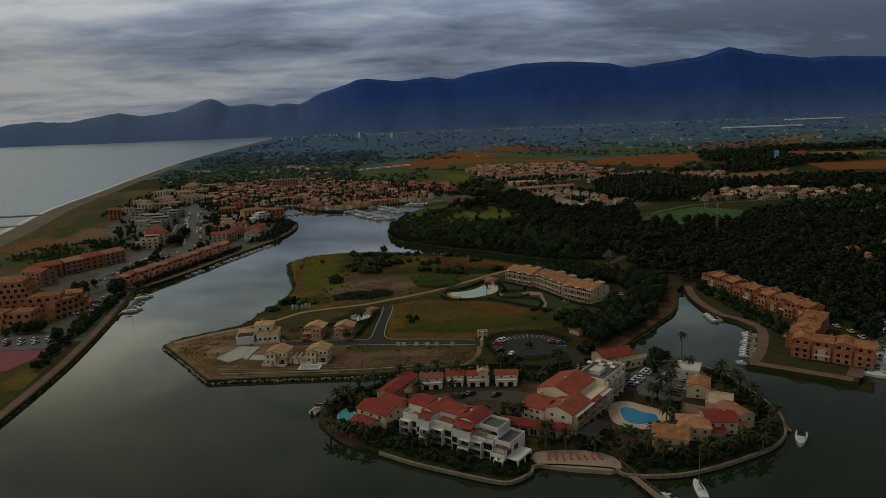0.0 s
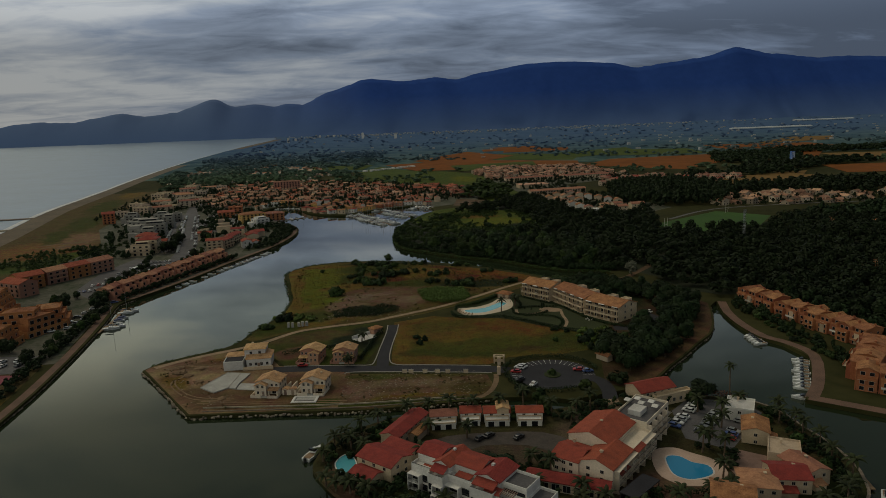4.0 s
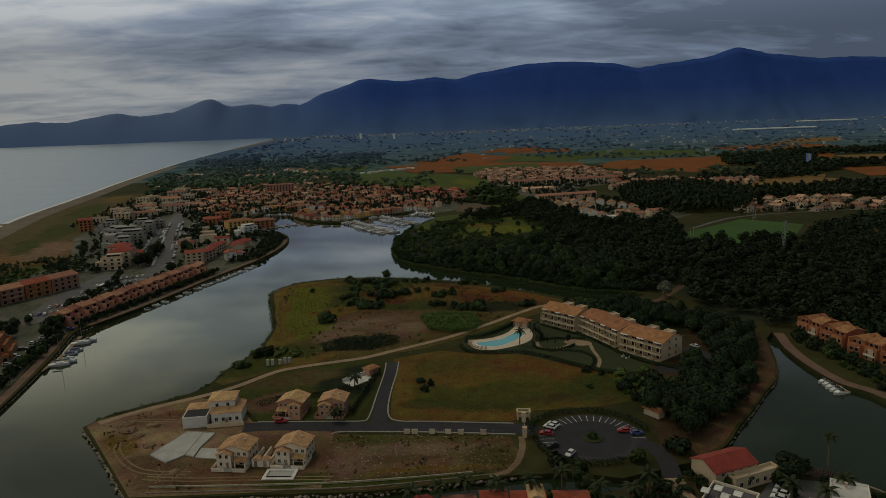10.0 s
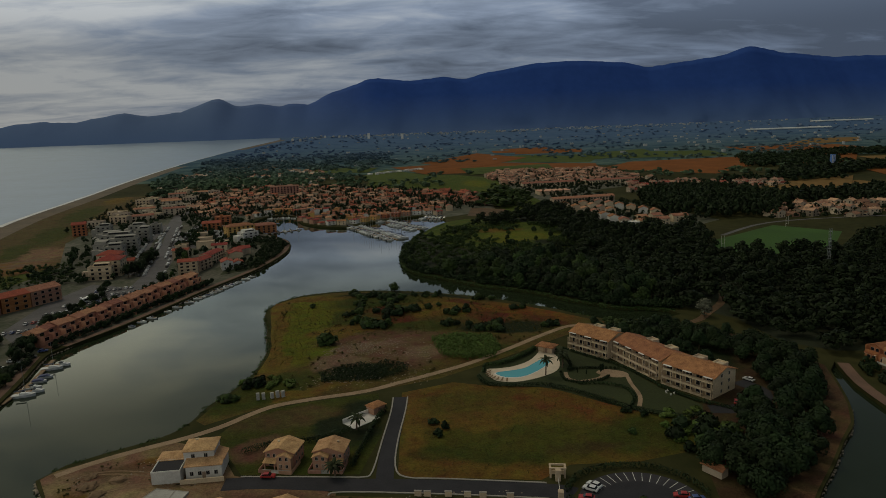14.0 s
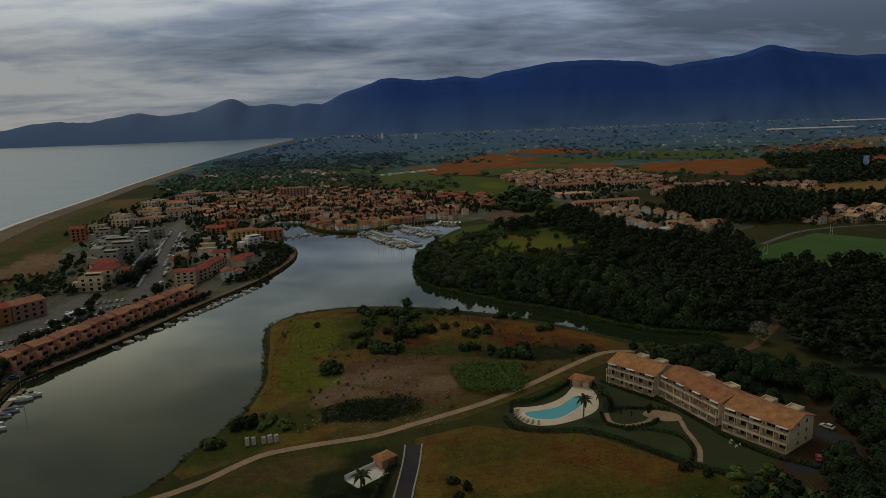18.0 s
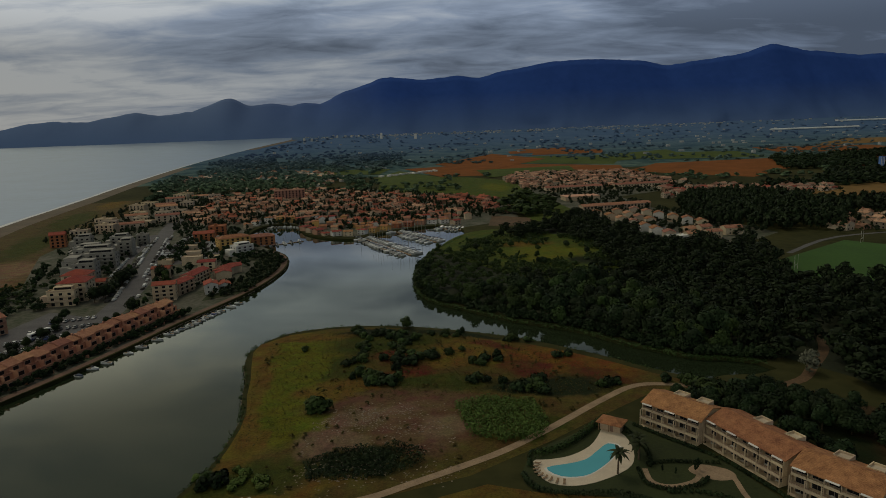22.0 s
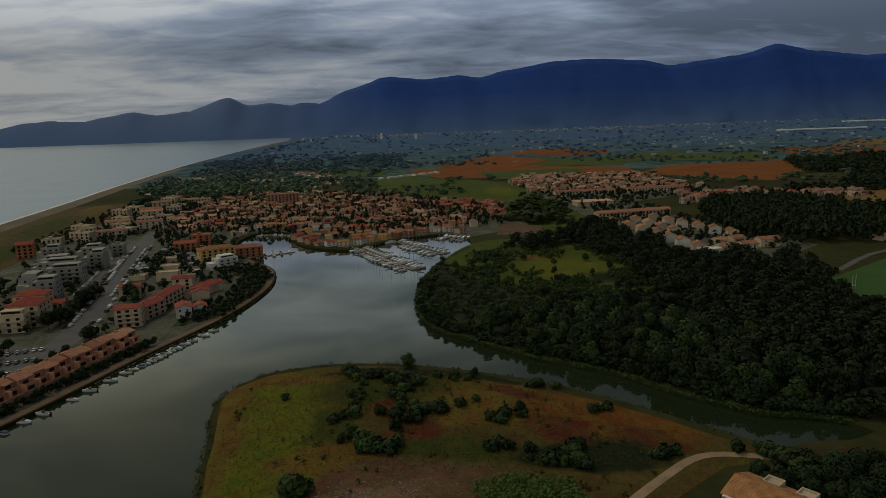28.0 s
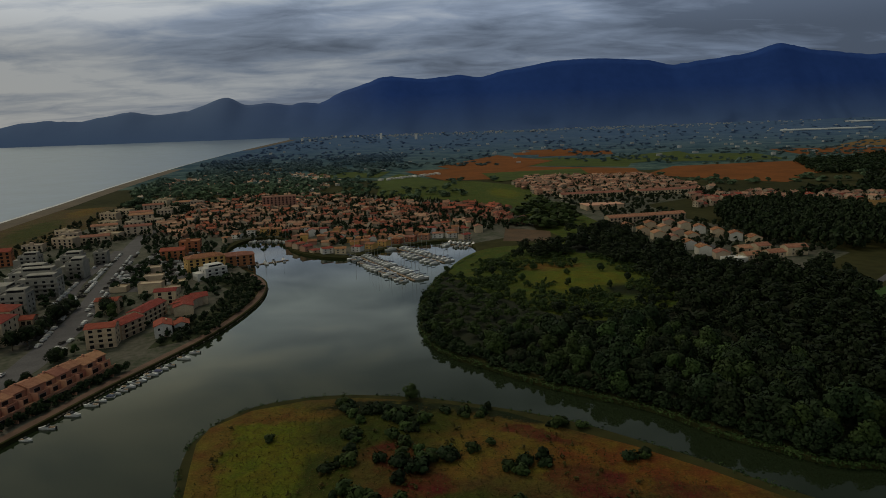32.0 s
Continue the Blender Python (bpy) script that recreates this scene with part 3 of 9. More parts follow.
def build_mountains():
    nx, ny = 380, 14
    v, f = [], []
    for j in range(ny + 1):
        t = j / ny
        for i in range(nx + 1):
            x = -4200 + 9300 * i / nx
            top = ridge_z(x) + 5 * noise.noise((x * 0.02, 3, 0)) + 2.5 * noise.noise((x * 0.07, 7, 0))
            y = 4360 + 440 * t
            foot = lift(y) - 4
            rel = noise.fractal((x * 0.004, t * 1.6, 0), 1.0, 2.0, 4)
            s = t ** 1.25
            z = foot + (top - foot) * s + (28 * rel * t * (1 - t) * 2.2)
            v.append((x, y + 60 * rel * (1 - t), z if t < 1 else top))
    for j in range(ny):
        for i in range(nx):
            a = j * (nx + 1) + i
            f.append((a, a + 1, a + nx + 2, a + nx + 1))
    # back slope
    base = len(v)
    for i in range(nx + 1):
        x = -4200 + 9300 * i / nx
        v.append((x, 4975, 40))
    for i in range(nx):
        a = ny * (nx + 1) + i
        f.append((a, a + 1, base + i + 1, base + i))
    return tagged(pmesh("backdrop_mountains", v, f, HILL, None, True), "wooded mountain range in the distance with blue haze painted in", "mountains", "", "structure")


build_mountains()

# hotel island
ISLAND = [(-27, 225), (-24, 216), (-17, 205), (-6, 196), (4, 188), (15, 181), (25, 175), (30.5, 173.5), (37, 177.5), (40, 181), (59, 176), (63, 172), (76, 170), (89, 172.5), (102, 177), (111, 181), (118, 187), (122, 194), (125, 202), (126, 214), (125, 226), (124, 238), (118, 247), (110, 251), (98, 255), (87, 256), (72, 255), (52, 250), (40, 253), (22, 253), (0, 253), (-13, 247), (-22, 241)]
ISLM = blob_mat("island_garden", (0.046, 0.040, 0.016), ((10, 195, 40, 12, -40, (0.024, 0.031, 0.009)), (95, 185, 36, 12, 10, (0.024, 0.031, 0.009)), (-16, 214, 8, 12, 0, (0.10, 0.066, 0.038)), (60, 232, 12, 16, 0, (0.09, 0.068, 0.045)), (28, 222, 24, 8, 0, (0.07, 0.052, 0.034)), (76, 196, 18, 10, 0, (0.10, 0.06, 0.04))), 3.0)
sheet("island_ground", ISLAND, 1.2, ISLM, 2.5, "low island with lawns and a stone rim in the lagoon", "ground", smooth=3)

# ---- ground cover and roads ----
rng = random.Random(7)
nrg = np.random.default_rng(11)
D1, D2, D3 = G + 0.03, G + 0.06, G + 0.09
HEATH = [(-71, 498), (-60, 510), (-42, 516.5), (-23, 516.5), (2, 510), (28, 498), (45, 483.5), (62, 470), (79, 453), (90, 440), (100, 430), (100, 424), (84, 422), (60, 405), (40, 390), (14, 373), (-10, 365), (-35, 361), (-55, 353), (-68, 344), (-72, 348), (-69, 361), (-64, 373), (-60.4, 387), (-59.4, 398), (-59, 411), (-60, 424), (-63.5, 440), (-65.5, 454), (-69, 471), (-72, 487)]
OLIVE, YGREEN, OCHRE, ORANGE, RUST, BROWN, RUBBLE, DARKG = (0.044, 0.050, 0.008), (0.098, 0.104, 0.009), (0.122, 0.078, 0.015), (0.128, 0.056, 0.012), (0.088, 0.031, 0.012), (0.108, 0.062, 0.034), (0.150, 0.098, 0.060), (0.014, 0.020, 0.007)
SHORE_STANDS = (
    (-50, 470, 22, 40, 5, YGREEN), (-46, 425, 16, 30, 12, YGREEN), (-66, 455, 8, 60, 2, OCHRE), (-58, 405, 7, 30, 10, OCHRE), (-47, 506, 26, 7, 8, OCHRE),
    (-12, 492, 26, 18, 0, OLIVE), (28, 476, 24, 16, -30, OCHRE), (60, 458, 30, 14, -36, ORANGE), (14, 464, 12, 9, 0, OCHRE), (-8, 472, 9, 10, 30, RUST), (-2, 452, 10, 12, 30, RUST), (43, 452, 13, 8, -35, RUST), (34, 482, 12, 5, -30, RUST), (70, 440, 12, 6, -40, RUST),
    (8, 440, 18, 9, 0, OLIVE))
INNER_STANDS = (
    (48, 434, 22, 9, -10, DARKG), (-28, 440, 16, 9, 10, OCHRE), (-30, 462, 8, 12, 0, OLIVE), (25, 500, 22, 5, -25, DARKG), (-14, 508, 24, 5, -8, DARKG),
    (-8, 424, 30, 11, 4, BROWN), (-16, 415, 17, 6, 10, RUBBLE), (2, 402, 19, 14, 4, BROWN), (8, 403, 9, 7, 0, RUBBLE), (-28, 398, 12, 10, 0, RUBBLE), (-18, 383, 17, 8, 5, DARKG), (-50, 378, 20, 8, 25, OLIVE), (-45, 366, 24, 5, 14, OCHRE), (-60, 362, 12, 9, 30, OLIVE), (40, 400, 12, 6, 35, OLIVE))
heath = blob_mat("peninsula_heath", (0.078, 0.058, 0.015), SHORE_STANDS + INNER_STANDS)
sheet("field_heath", HEATH, G + 0.02, heath, label="olive, ochre and rust-coloured rough heath on the peninsula", category="grass")
meadow = blob_mat("dry_square_meadow", (0.108, 0.066, 0.014), ((34, 320, 40, 13, -6, (0.064, 0.064, 0.010)), (20, 350, 22, 9, 8, (0.085, 0.064, 0.013)), (62, 338, 16, 8, -40, (0.120, 0.060, 0.014)), (22, 334, 14, 4, -6, OCHRE), (74, 318, 16, 14, 0, OLIVE), (40, 301, 24, 3, -6, OCHRE), (2, 330, 4, 30, 0, OCHRE), (48, 346, 14, 6, -25, (0.115, 0.056, 0.014)), (20, 312, 18, 4, -6, OLIVE), (56, 312, 14, 3, -4, (0.055, 0.045, 0.012))), 7.0, 0.9)
sheet("field_square", [(-3.2, 304), (0, 301.5), (36, 295), (46, 302), (66, 301), (84, 305), (90, 318), (86, 328), (70, 348), (58, 356), (32, 362), (18, 368), (-1.4, 361)], D1 + 0.002, meadow, label="dry ochre meadow with a greener belt", category="grass")
weeds = blob_mat("weedy_garden", OLIVE, ((-40, 345, 20, 8, 10, (0.070, 0.052, 0.018)), (-20, 335, 12, 12, 0, DARKG), (-45, 325, 10, 8, 0, BROWN), (-14, 350, 9, 9, 0, DARKG)), 6.0)
sheet("field_garden", [(-56, 350), (-36, 358), (-10, 362), (-8, 330), (-14, 305), (-48, 309), (-62, 334)], G + 0.015, weeds, label="weedy garden ground behind the villas", category="grass")
site = blob_mat("building_ground", (0.185, 0.118, 0.066), ((-88, 310, 9, 12, 30, RUBBLE), (-80, 300, 12, 8, -20, (0.25, 0.165, 0.095)), (-74, 282, 8, 10, 30, BROWN), (-96, 312, 7, 6, 0, (0.22, 0.145, 0.085)), (-78, 318, 14, 4, 12, BROWN), (-90, 298, 4, 12, 32, OCHRE), (-66, 273, 14, 4, -6, (0.10, 0.068, 0.03)), (-42, 282, 24, 16, 0, (0.094, 0.058, 0.028)), (-44, 272, 12, 3, -4, (0.115, 0.066, 0.032)), (-60, 296, 8, 6, 0, (0.21, 0.14, 0.082)), (-68, 325, 12, 4, 20, OCHRE), (-30, 268, 12, 3, 0, OLIVE)), 6.0, 0.9)
sheet("field_building_site", [(-106.5, 314.5), (-104, 319), (-88, 327.5), (-74, 333), (-58, 325), (-50, 309), (-20, 296), (-22.5, 263), (-42, 263.5), (-62, 265), (-74.6, 266)], D1, site, label="sandy building ground with tyre marks", category="soil")
lotm = blob_mat("weedy_lot", (0.094, 0.058, 0.028), ((0, 263, 34, 2.5, -2, OLIVE), (2, 281, 22, 3.5, -8, RUBBLE), (-10, 290, 14, 3, -9, (0.060, 0.060, 0.014)), (20, 287, 14, 2.5, -10, (0.075, 0.060, 0.016)), (-4, 272, 26, 2.0, -3, (0.13, 0.078, 0.042)), (26, 272, 7, 6, 0, (0.060, 0.046, 0.014)), (8, 268, 20, 1.6, -3, OCHRE), (-16, 277, 6, 8, 0, RUBBLE)), 5.0, 0.9)
sheet("field_lot", [(-21.5, 295), (34, 284.5), (35, 272), (30, 262.6), (5, 260.8), (-11, 260.3), (-22.3, 262.6)], D1 + 0.004, lotm, label="bare brown building lot with weeds", category="soil")
needle = blob_mat("pine_floor", (0.050, 0.032, 0.016), ((130, 312, 10, 26, -40, (0.10, 0.058, 0.03)), (100, 276, 16, 6, 40, (0.10, 0.058, 0.03)), (152, 340, 6, 20, -20, (0.08, 0.05, 0.028)), (120, 380, 14, 20, 0, DARKG)), 4.0)
sheet("ground_pines", [(83, 262.5), (95.5, 269.8), (106.5, 281.7), (117.5, 292.7), (129.4, 305.6), (139.4, 315.6), (147.4, 328.4), (154.3, 343.4), (162, 362), (150, 400), (128, 428), (107, 428), (104, 418), (120, 390), (118, 350), (90, 326), (91, 318), (85, 304), (80, 284), (76, 268)], G + 0.018, needle, label="brown needle-strewn ground and earth bank under the pines", category="ground")
ribbon("drive_apartments", [(101, 331), (110, 330), (119, 333), (125, 342), (122, 352)], 6.5, D2, ASPHALT, "dark asphalt drive and parking beside the apartment block", "road")
sheet("garden_lawn", [(72, 394), (84, 378), (92, 350), (100, 334), (90, 326), (74, 336), (60, 350), (50, 358), (32, 363), (28, 370), (34, 384), (52, 396), (66, 402)], D2, LAWN, label="mown garden lawn below the apartment block", category="lawn", smooth=3)
ribbon("garden_path", [(62.5, 371), (62, 364.5), (66, 361.5), (73, 363), (78, 367.5), (84, 365.5), (83.2, 356), (82.4, 345), (79, 336.5)], 1.5, D3, TRACK, "pale gravel garden path round a lawn", "path")
sheet("garden_court", [(74, 369), (78, 371.5), (84.5, 368), (85, 363.5), (80, 362.5), (75.5, 365.5)], D3 + 0.004, TRACK, label="widened gravel court of the garden path", category="path", smooth=3)
ribbon("track", [(-103, 316), (-95, 322.5), (-84, 329), (-72, 335), (-62, 342), (-54, 350.5), (-46.5, 356.5), (-33, 360.5), (-15, 364.5), (-2, 371), (10.5, 377.5), (26, 386.5), (44, 400.5), (64.5, 418), (80, 428.5), (95, 427), (108, 420)], 2.9, D3, TRACK, "pale sandy gravel track across the peninsula", "track")
ribbon("road_peninsula", [(-52, 304.5), (-40, 304), (-20, 300.2), (10, 295.3), (37, 289.6), (43, 287)], 6.6, D2, ASPHALT, "new dark asphalt road with pale kerbs", "road", smooth=3)
ribbon("road_branch", [(-7, 300), (-6.5, 312), (-4.5, 330), (-2.8, 345), (-2, 357)], 5.0, D2 + 0.004, ASPHALT, "new dark asphalt side road", "road", smooth=3)
for off, pts in ((0, [(-48, 308.2), (-20, 304.2), (-13, 303.2), (-10.5, 306), (-8, 325), (-5.4, 345), (-4.6, 357)]), (1, [(0.6, 357), (-0.4, 345), (-3, 325), (-4, 308), (-1, 301.5), (10, 299.2), (37, 293.4)]), (2, [(-22, 295), (-18, 296.2), (10, 291.4), (36, 285.8)])):
    ribbon("kerb", pts, 0.45, D2 + 0.14, KERB, "pale concrete kerb beside the road", "kerb", 0.2, 3)
ring = [(58.8 + 11.6 * math.cos(a * 0.157), 279.5 + 11.6 * math.sin(a * 0.157)) for a in range(40)]
lot = [(58.8 + 16.4 * math.cos(a * 0.157), 279.5 + (16.4 if math.sin(a * 0.157) > -0.2 else 13.6) * math.sin(a * 0.157)) for a in range(40)]
sheet("car_park", lot, D2 - 0.01, mat("lot_paving", (0.044, 0.042, 0.049), (0.026, 0.025, 0.030), 0.9, 0.2, 2), label="grey ring of parking bays", category="car park")
sheet("road_turning_circle", ring, D2 + 0.01, ASPHALT, label="round asphalt turning circle", category="road")
ribbon("road_causeway", [(71.5, 275), (75, 270), (75, 262), (73.2, 254)], 5.2, D2 + 0.02, ASPHALT, "asphalt causeway road to the island", "road", 1.2)
ribbon("drive_causeway", [(73.2, 254), (72.6, 249), (72.6, 243), (76, 238)], 5.0, D2 + 0.03, TRACK, "sandy drive from the causeway to the hotel", "drive", 1.2)
bmk = bmesh.new()
for i in range(21):
    a = radians(-8 + i * 8.8 + (14 if i > 17 else 0))
    c, s = math.cos(a), math.sin(a)
    q = [(58.8 + c * r - s * w, 279.5 + s * r + c * w, D2 + 0.03) for r, w in ((11.9, -0.07), (16.1, -0.07), (16.1, 0.07), (11.9, 0.07))]
    bmk.faces.new([bmk.verts.new(p) for p in q])
tagged(obj("bay_markings", bmk, mat("white_paint", (0.75, 0.75, 0.72), (0.55, 0.55, 0.52), 0.8)), "white painted parking bay lines", "markings", "", "structure")
for r0, n in ((3.2, 24),):
    bmi = cyl(bmesh.new(), 58.8, 279.5, G, D2 + 0.25, r0, r0, n)
    tagged(obj("planted_island", bmi, LAWN), "round planted island with stone edging", "traffic island", "", "structure")

# left bank: promenade, beach, avenue
ribbon("pavement_promenade", [(-142, 240), (-144, 285), (-146, 308), (-150, 341), (-155.5, 376), (-160, 400), (-166, 428)], 3.6, D1, PAVE, "reddish waterside walk above a stone bank", "pavement")
ribbon("pavement_quay", [(-160, 442), (-150, 466), (-141, 490), (-133, 515), (-125, 541), (-115, 568), (-104, 599), (-97, 631), (-93.3, 667), (-95.8, 697), (-101.5, 717), (-112, 736)], 3.6, D1, PAVE, "reddish paved quay with a low stone edge", "pavement")
bpts = [p for p in coast if 200 < p[1] < 4500]
sheet("beach", [(x - 3, y) for x, y in bpts] + [(x + (26 if y < 1300 else 18 + 0.006 * y), y) for x, y in bpts[::-1]], D1, SAND, 2.4, "long grey-brown sandy beach", "beach")
ribbon("surf", [(x - 11 - 3 * noise.noise((y * 0.01, 2, 0)), y) for x, y in bpts if y < 3600], 7.0, 0.12, FOAM, "thin white line of breaking surf", "surf", smooth=0)
for y in (716, 800, 905):
    cx = coast_x(y)
    ribbon("groyne", [(cx + 10, y), (cx - 40, y - 6), (cx - 75, y + 2)], 7, 1.3, STONE, "low dark rock groyne running into the sea", "groyne", 2.0, 2)
dunes = blob_mat("dune_scrub", (0.082, 0.060, 0.022), ((-310, 640, 40, 50, 20, (0.150, 0.078, 0.026)), (-300, 700, 22, 40, 20, (0.17, 0.105, 0.058)), (-335, 720, 12, 50, 20, OLIVE), (-352, 820, 18, 70, 18, OLIVE), (-290, 565, 34, 28, 0, (0.05, 0.068, 0.014)), (-265, 610, 16, 26, 0, (0.062, 0.085, 0.014)), (-310, 505, 34, 22, 0, BROWN), (-300, 675, 26, 5, 10, RUBBLE), (-296, 655, 24, 4, 5, RUBBLE), (-400, 1000, 18, 90, 14, OLIVE), (-430, 1180, 16, 70, 14, OCHRE)), 14.0, 0.8)
sheet("dune_grass", [(coast_x(y) + 25, y) for y in range(360, 1260, 60)] + [(coast_x(1230) + 120, 1230), (-330, 900), (-310, 760), (-258, 640), (-262, 560), (-290, 470), (-310, 400)], D1 + 0.01, dunes, label="orange-brown dune grass and green scrub behind the beach", category="grass")
sheet("town_ground", [(-300, 330), (-150, 330), (-168, 430), (-150, 470), (-132, 520), (-108, 590), (-97, 660), (-100, 712), (-125, 760), (-158, 815), (-160, 880), (-138, 900), (-112, 886), (-98, 835), (-54, 790), (-14, 826), (25, 845), (52, 820), (110, 860), (122, 980), (60, 1120), (-60, 1250), (-250, 1300), (-390, 1250), (-330, 900), (-310, 760), (-258, 640), (-262, 560), (-290, 470)], D1 - 0.012, TOWN, label="paved and gardened ground of the resort town", category="ground")
ribbon("grass_verge", [(-184, 466), (-172, 492), (-160, 526), (-151, 552)], 7, D2 + 0.012, GRASS, "grassy verge behind the quay terrace", "grass")
ribbon("road_avenue", [(-181, 500), (-175, 530), (-169, 560), (-171, 580), (-173.5, 597), (-179, 628), (-187, 664), (-200, 710), (-214, 765), (-235, 835), (-252, 899), (-268, 980)], 14, D2, OLDROAD, "wide worn grey avenue with parked cars", "road")
ribbon("road_side", [(-190, 600), (-204, 664), (-225, 729), (-234, 769), (-250, 855)], 8, D2 + 0.01, OLDROAD, "grey side road beside the flats", "road")
sheet("car_park_left", [(-205, 470), (-180, 440), (-172, 470), (-168, 520), (-176, 560), (-205, 575), (-212, 530)], D2 + 0.004, OLDROAD, label="large open car park", category="car park")
sheet("car_park_marina", [(-205, 700), (-165, 700), (-150, 760), (-172, 830), (-215, 850)], D2 + 0.006, OLDROAD, label="open car park between the flats and the port", category="car park")
bank = blob_mat("bank_grass", (0.07, 0.055, 0.02), ((-160, 262, 14, 20, 0, OLIVE), (-150, 280, 10, 12, 0, OCHRE), (-175, 285, 10, 6, 0, BROWN)), 6.0)
sheet("field_left_bank", [(-230, 150), (-146, 150), (-146.5, 262), (-150, 296), (-155, 330), (-170, 352), (-240, 352)], G + 0.016, bank, label="dry brownish grass above the stone bank", category="grass")
sheet("promenade_lawn", [(-124, 584), (-106, 598), (-100, 632), (-96.5, 668), (-99, 700), (-106, 716), (-122, 740), (-130, 716), (-114, 690), (-114, 640), (-126, 625)], D2 + 0.01, LAWN, label="dark green garden strip beside the promenade", category="lawn")
sheet("tennis_court", [(-196, 292), (-166, 292), (-158, 318), (-192, 322)], D2, mat("court_surface", (0.25, 0.06, 0.08), (0.17, 0.045, 0.06), 0.9, 0.2, 2), label="dull red hard sports court", category="court")
sheet("car_park_court", [(-200, 323), (-162, 320), (-158, 342), (-198, 346)], D2, OLDROAD, label="car park below the orange flats", category="car park")

PORTMEADOW = [(22, 700), (26, 735), (44, 776), (64, 796), (96, 806), (150, 856), (156, 846), (124, 792), (80, 768), (56, 742), (44, 712), (34, 690)]
# right side: quays, pitch, clearings, lanes, far fields
ribbon("pavement_right", [(170, 363), (163.4, 344), (160.3, 325), (160.3, 307.5), (165.3, 297), (166.3, 281.5), (152, 257.5), (140.5, 244)], 4.2, D1, PAVE, "reddish paved quay along the inlet", "pavement", smooth=3)
ribbon("pavement_tip", [(139.6, 244.2), (166, 221.8)], 4.5, D1 + 0.01, PAVE, "reddish paved quay at the water's corner", "pavement", smooth=2)
ribbon("pavement_canal", [(168, 224), (205, 265), (238, 301)], 5, D1 + 0.01, PAVE, "reddish paved canal quay", "pavement", smooth=2)
sheet("sports_pitch", [(226, 570), (246, 556), (300, 560), (358, 632), (326, 676), (243, 620)], D1, PITCH, label="bright green sports pitch", category="pitch")
FIELDM = blob_mat("lush_meadow", (0.058, 0.078, 0.012), ((100, 680, 30, 30, 0, YGREEN), (90, 720, 20, 12, 0, OCHRE), (120, 650, 12, 14, 0, DARKG), (130, 1200, 20, 60, 0, YGREEN)), 8.0, 0.9)
sheet("meadow_wood", [(28, 690), (40, 735), (62, 765), (116, 765), (150, 720), (152, 670), (136, 616), (100, 595), (76, 600), (50, 640)], D1, FIELDM, label="yellow-green clearing in the wood", category="meadow", smooth=3)
sheet("meadow_bank", PORTMEADOW, G + 0.05, FIELDM, label="yellow-green grassy bank beside the port", category="meadow", smooth=3)
sheet("meadow_lane", [(60, 1330), (97, 1235), (112, 1060), (118, 900), (128, 830), (176, 860), (178, 990), (176, 1250), (130, 1350)], D1, FIELDM, label="bright green grassy belt beside the town", category="meadow", smooth=3)
sheet("meadow_port", [(-49, 1300), (-25, 1414), (65, 1440), (157, 1320), (150, 1150), (112, 1060), (40, 1150), (-36, 1175)], D1 + 0.003, FIELDM, label="broad yellow-green meadow behind the port", category="meadow", smooth=2)
sheet("port_yard", [(74, 822), (112, 812), (122, 862), (86, 890)], D1 + 0.02, EARTH, label="bare brown yard beside the port", category="ground")
sheet("village_ground", [(178, 890), (186, 690), (240, 672), (300, 720), (290, 780), (262, 900), (262, 1010), (400, 1100), (420, 1180), (330, 1210), (170, 1150)], D1 + 0.004, TOWN, label="paved ground of the inland housing estate", category="ground")
ribbon("road_wood", [(120, 418), (140, 425), (152, 437), (168, 455), (180, 480), (184, 500), (200, 540)], 4.0, D2, EARTH, "worn earth road through the wood", "road")
ribbon("road_village", [(215, 690), (222, 740), (222, 800), (216, 860), (210, 900)], 6, D2, OLDROAD, "grey estate road", "road")
ribbon("road_far", [(262, 640), (330, 690), (420, 700), (560, 690)], 4, D2, OLDROAD, "grey road behind the sports pitch", "road")
FIELDO = mat("orange_vineyard", (0.23, 0.082, 0.024), (0.14, 0.055, 0.018), 1, 0.02, 0.12, spec=0.05)
FIELDG = mat("green_crop", (0.085, 0.11, 0.03), (0.05, 0.07, 0.022), 1, 0.02, 0.12, spec=0.05)
FIELDT = mat("tawny_field", (0.22, 0.13, 0.05), (0.14, 0.09, 0.035), 1, 0.02, 0.12, spec=0.05)
fz = G + 0.2
FIELDS_NEAR = (
    ([(400, 1400), (530, 1190), (700, 1360), (790, 1590), (520, 1570)], FIELDO, "orange autumn vineyard"),
    ([(440, 1000), (560, 1010), (640, 1000), (640, 900), (540, 880)], FIELDT, "tawny stubble field"),
    ([(60, 1440), (165, 1424), (400, 1400), (440, 1560), (187, 1784), (-10, 1700)], FIELDO, "orange-brown vineyard"),
    ([(-45, 1290), (60, 1340), (55, 1430), (-20, 1640), (-70, 1440)], FIELDG, "green field beside the camp site"),
    ([(190, 1800), (440, 1600), (520, 1800), (400, 2030), (240, 2000)], FIELDG, "green crop field"),
    ([(357, 2100), (561, 2080), (620, 2300), (420, 2380)], FIELDO, "orange vineyard far inland"),
    ([(560, 1700), (800, 1640), (860, 1900), (640, 2000)], FIELDG, "green field inland"),
)
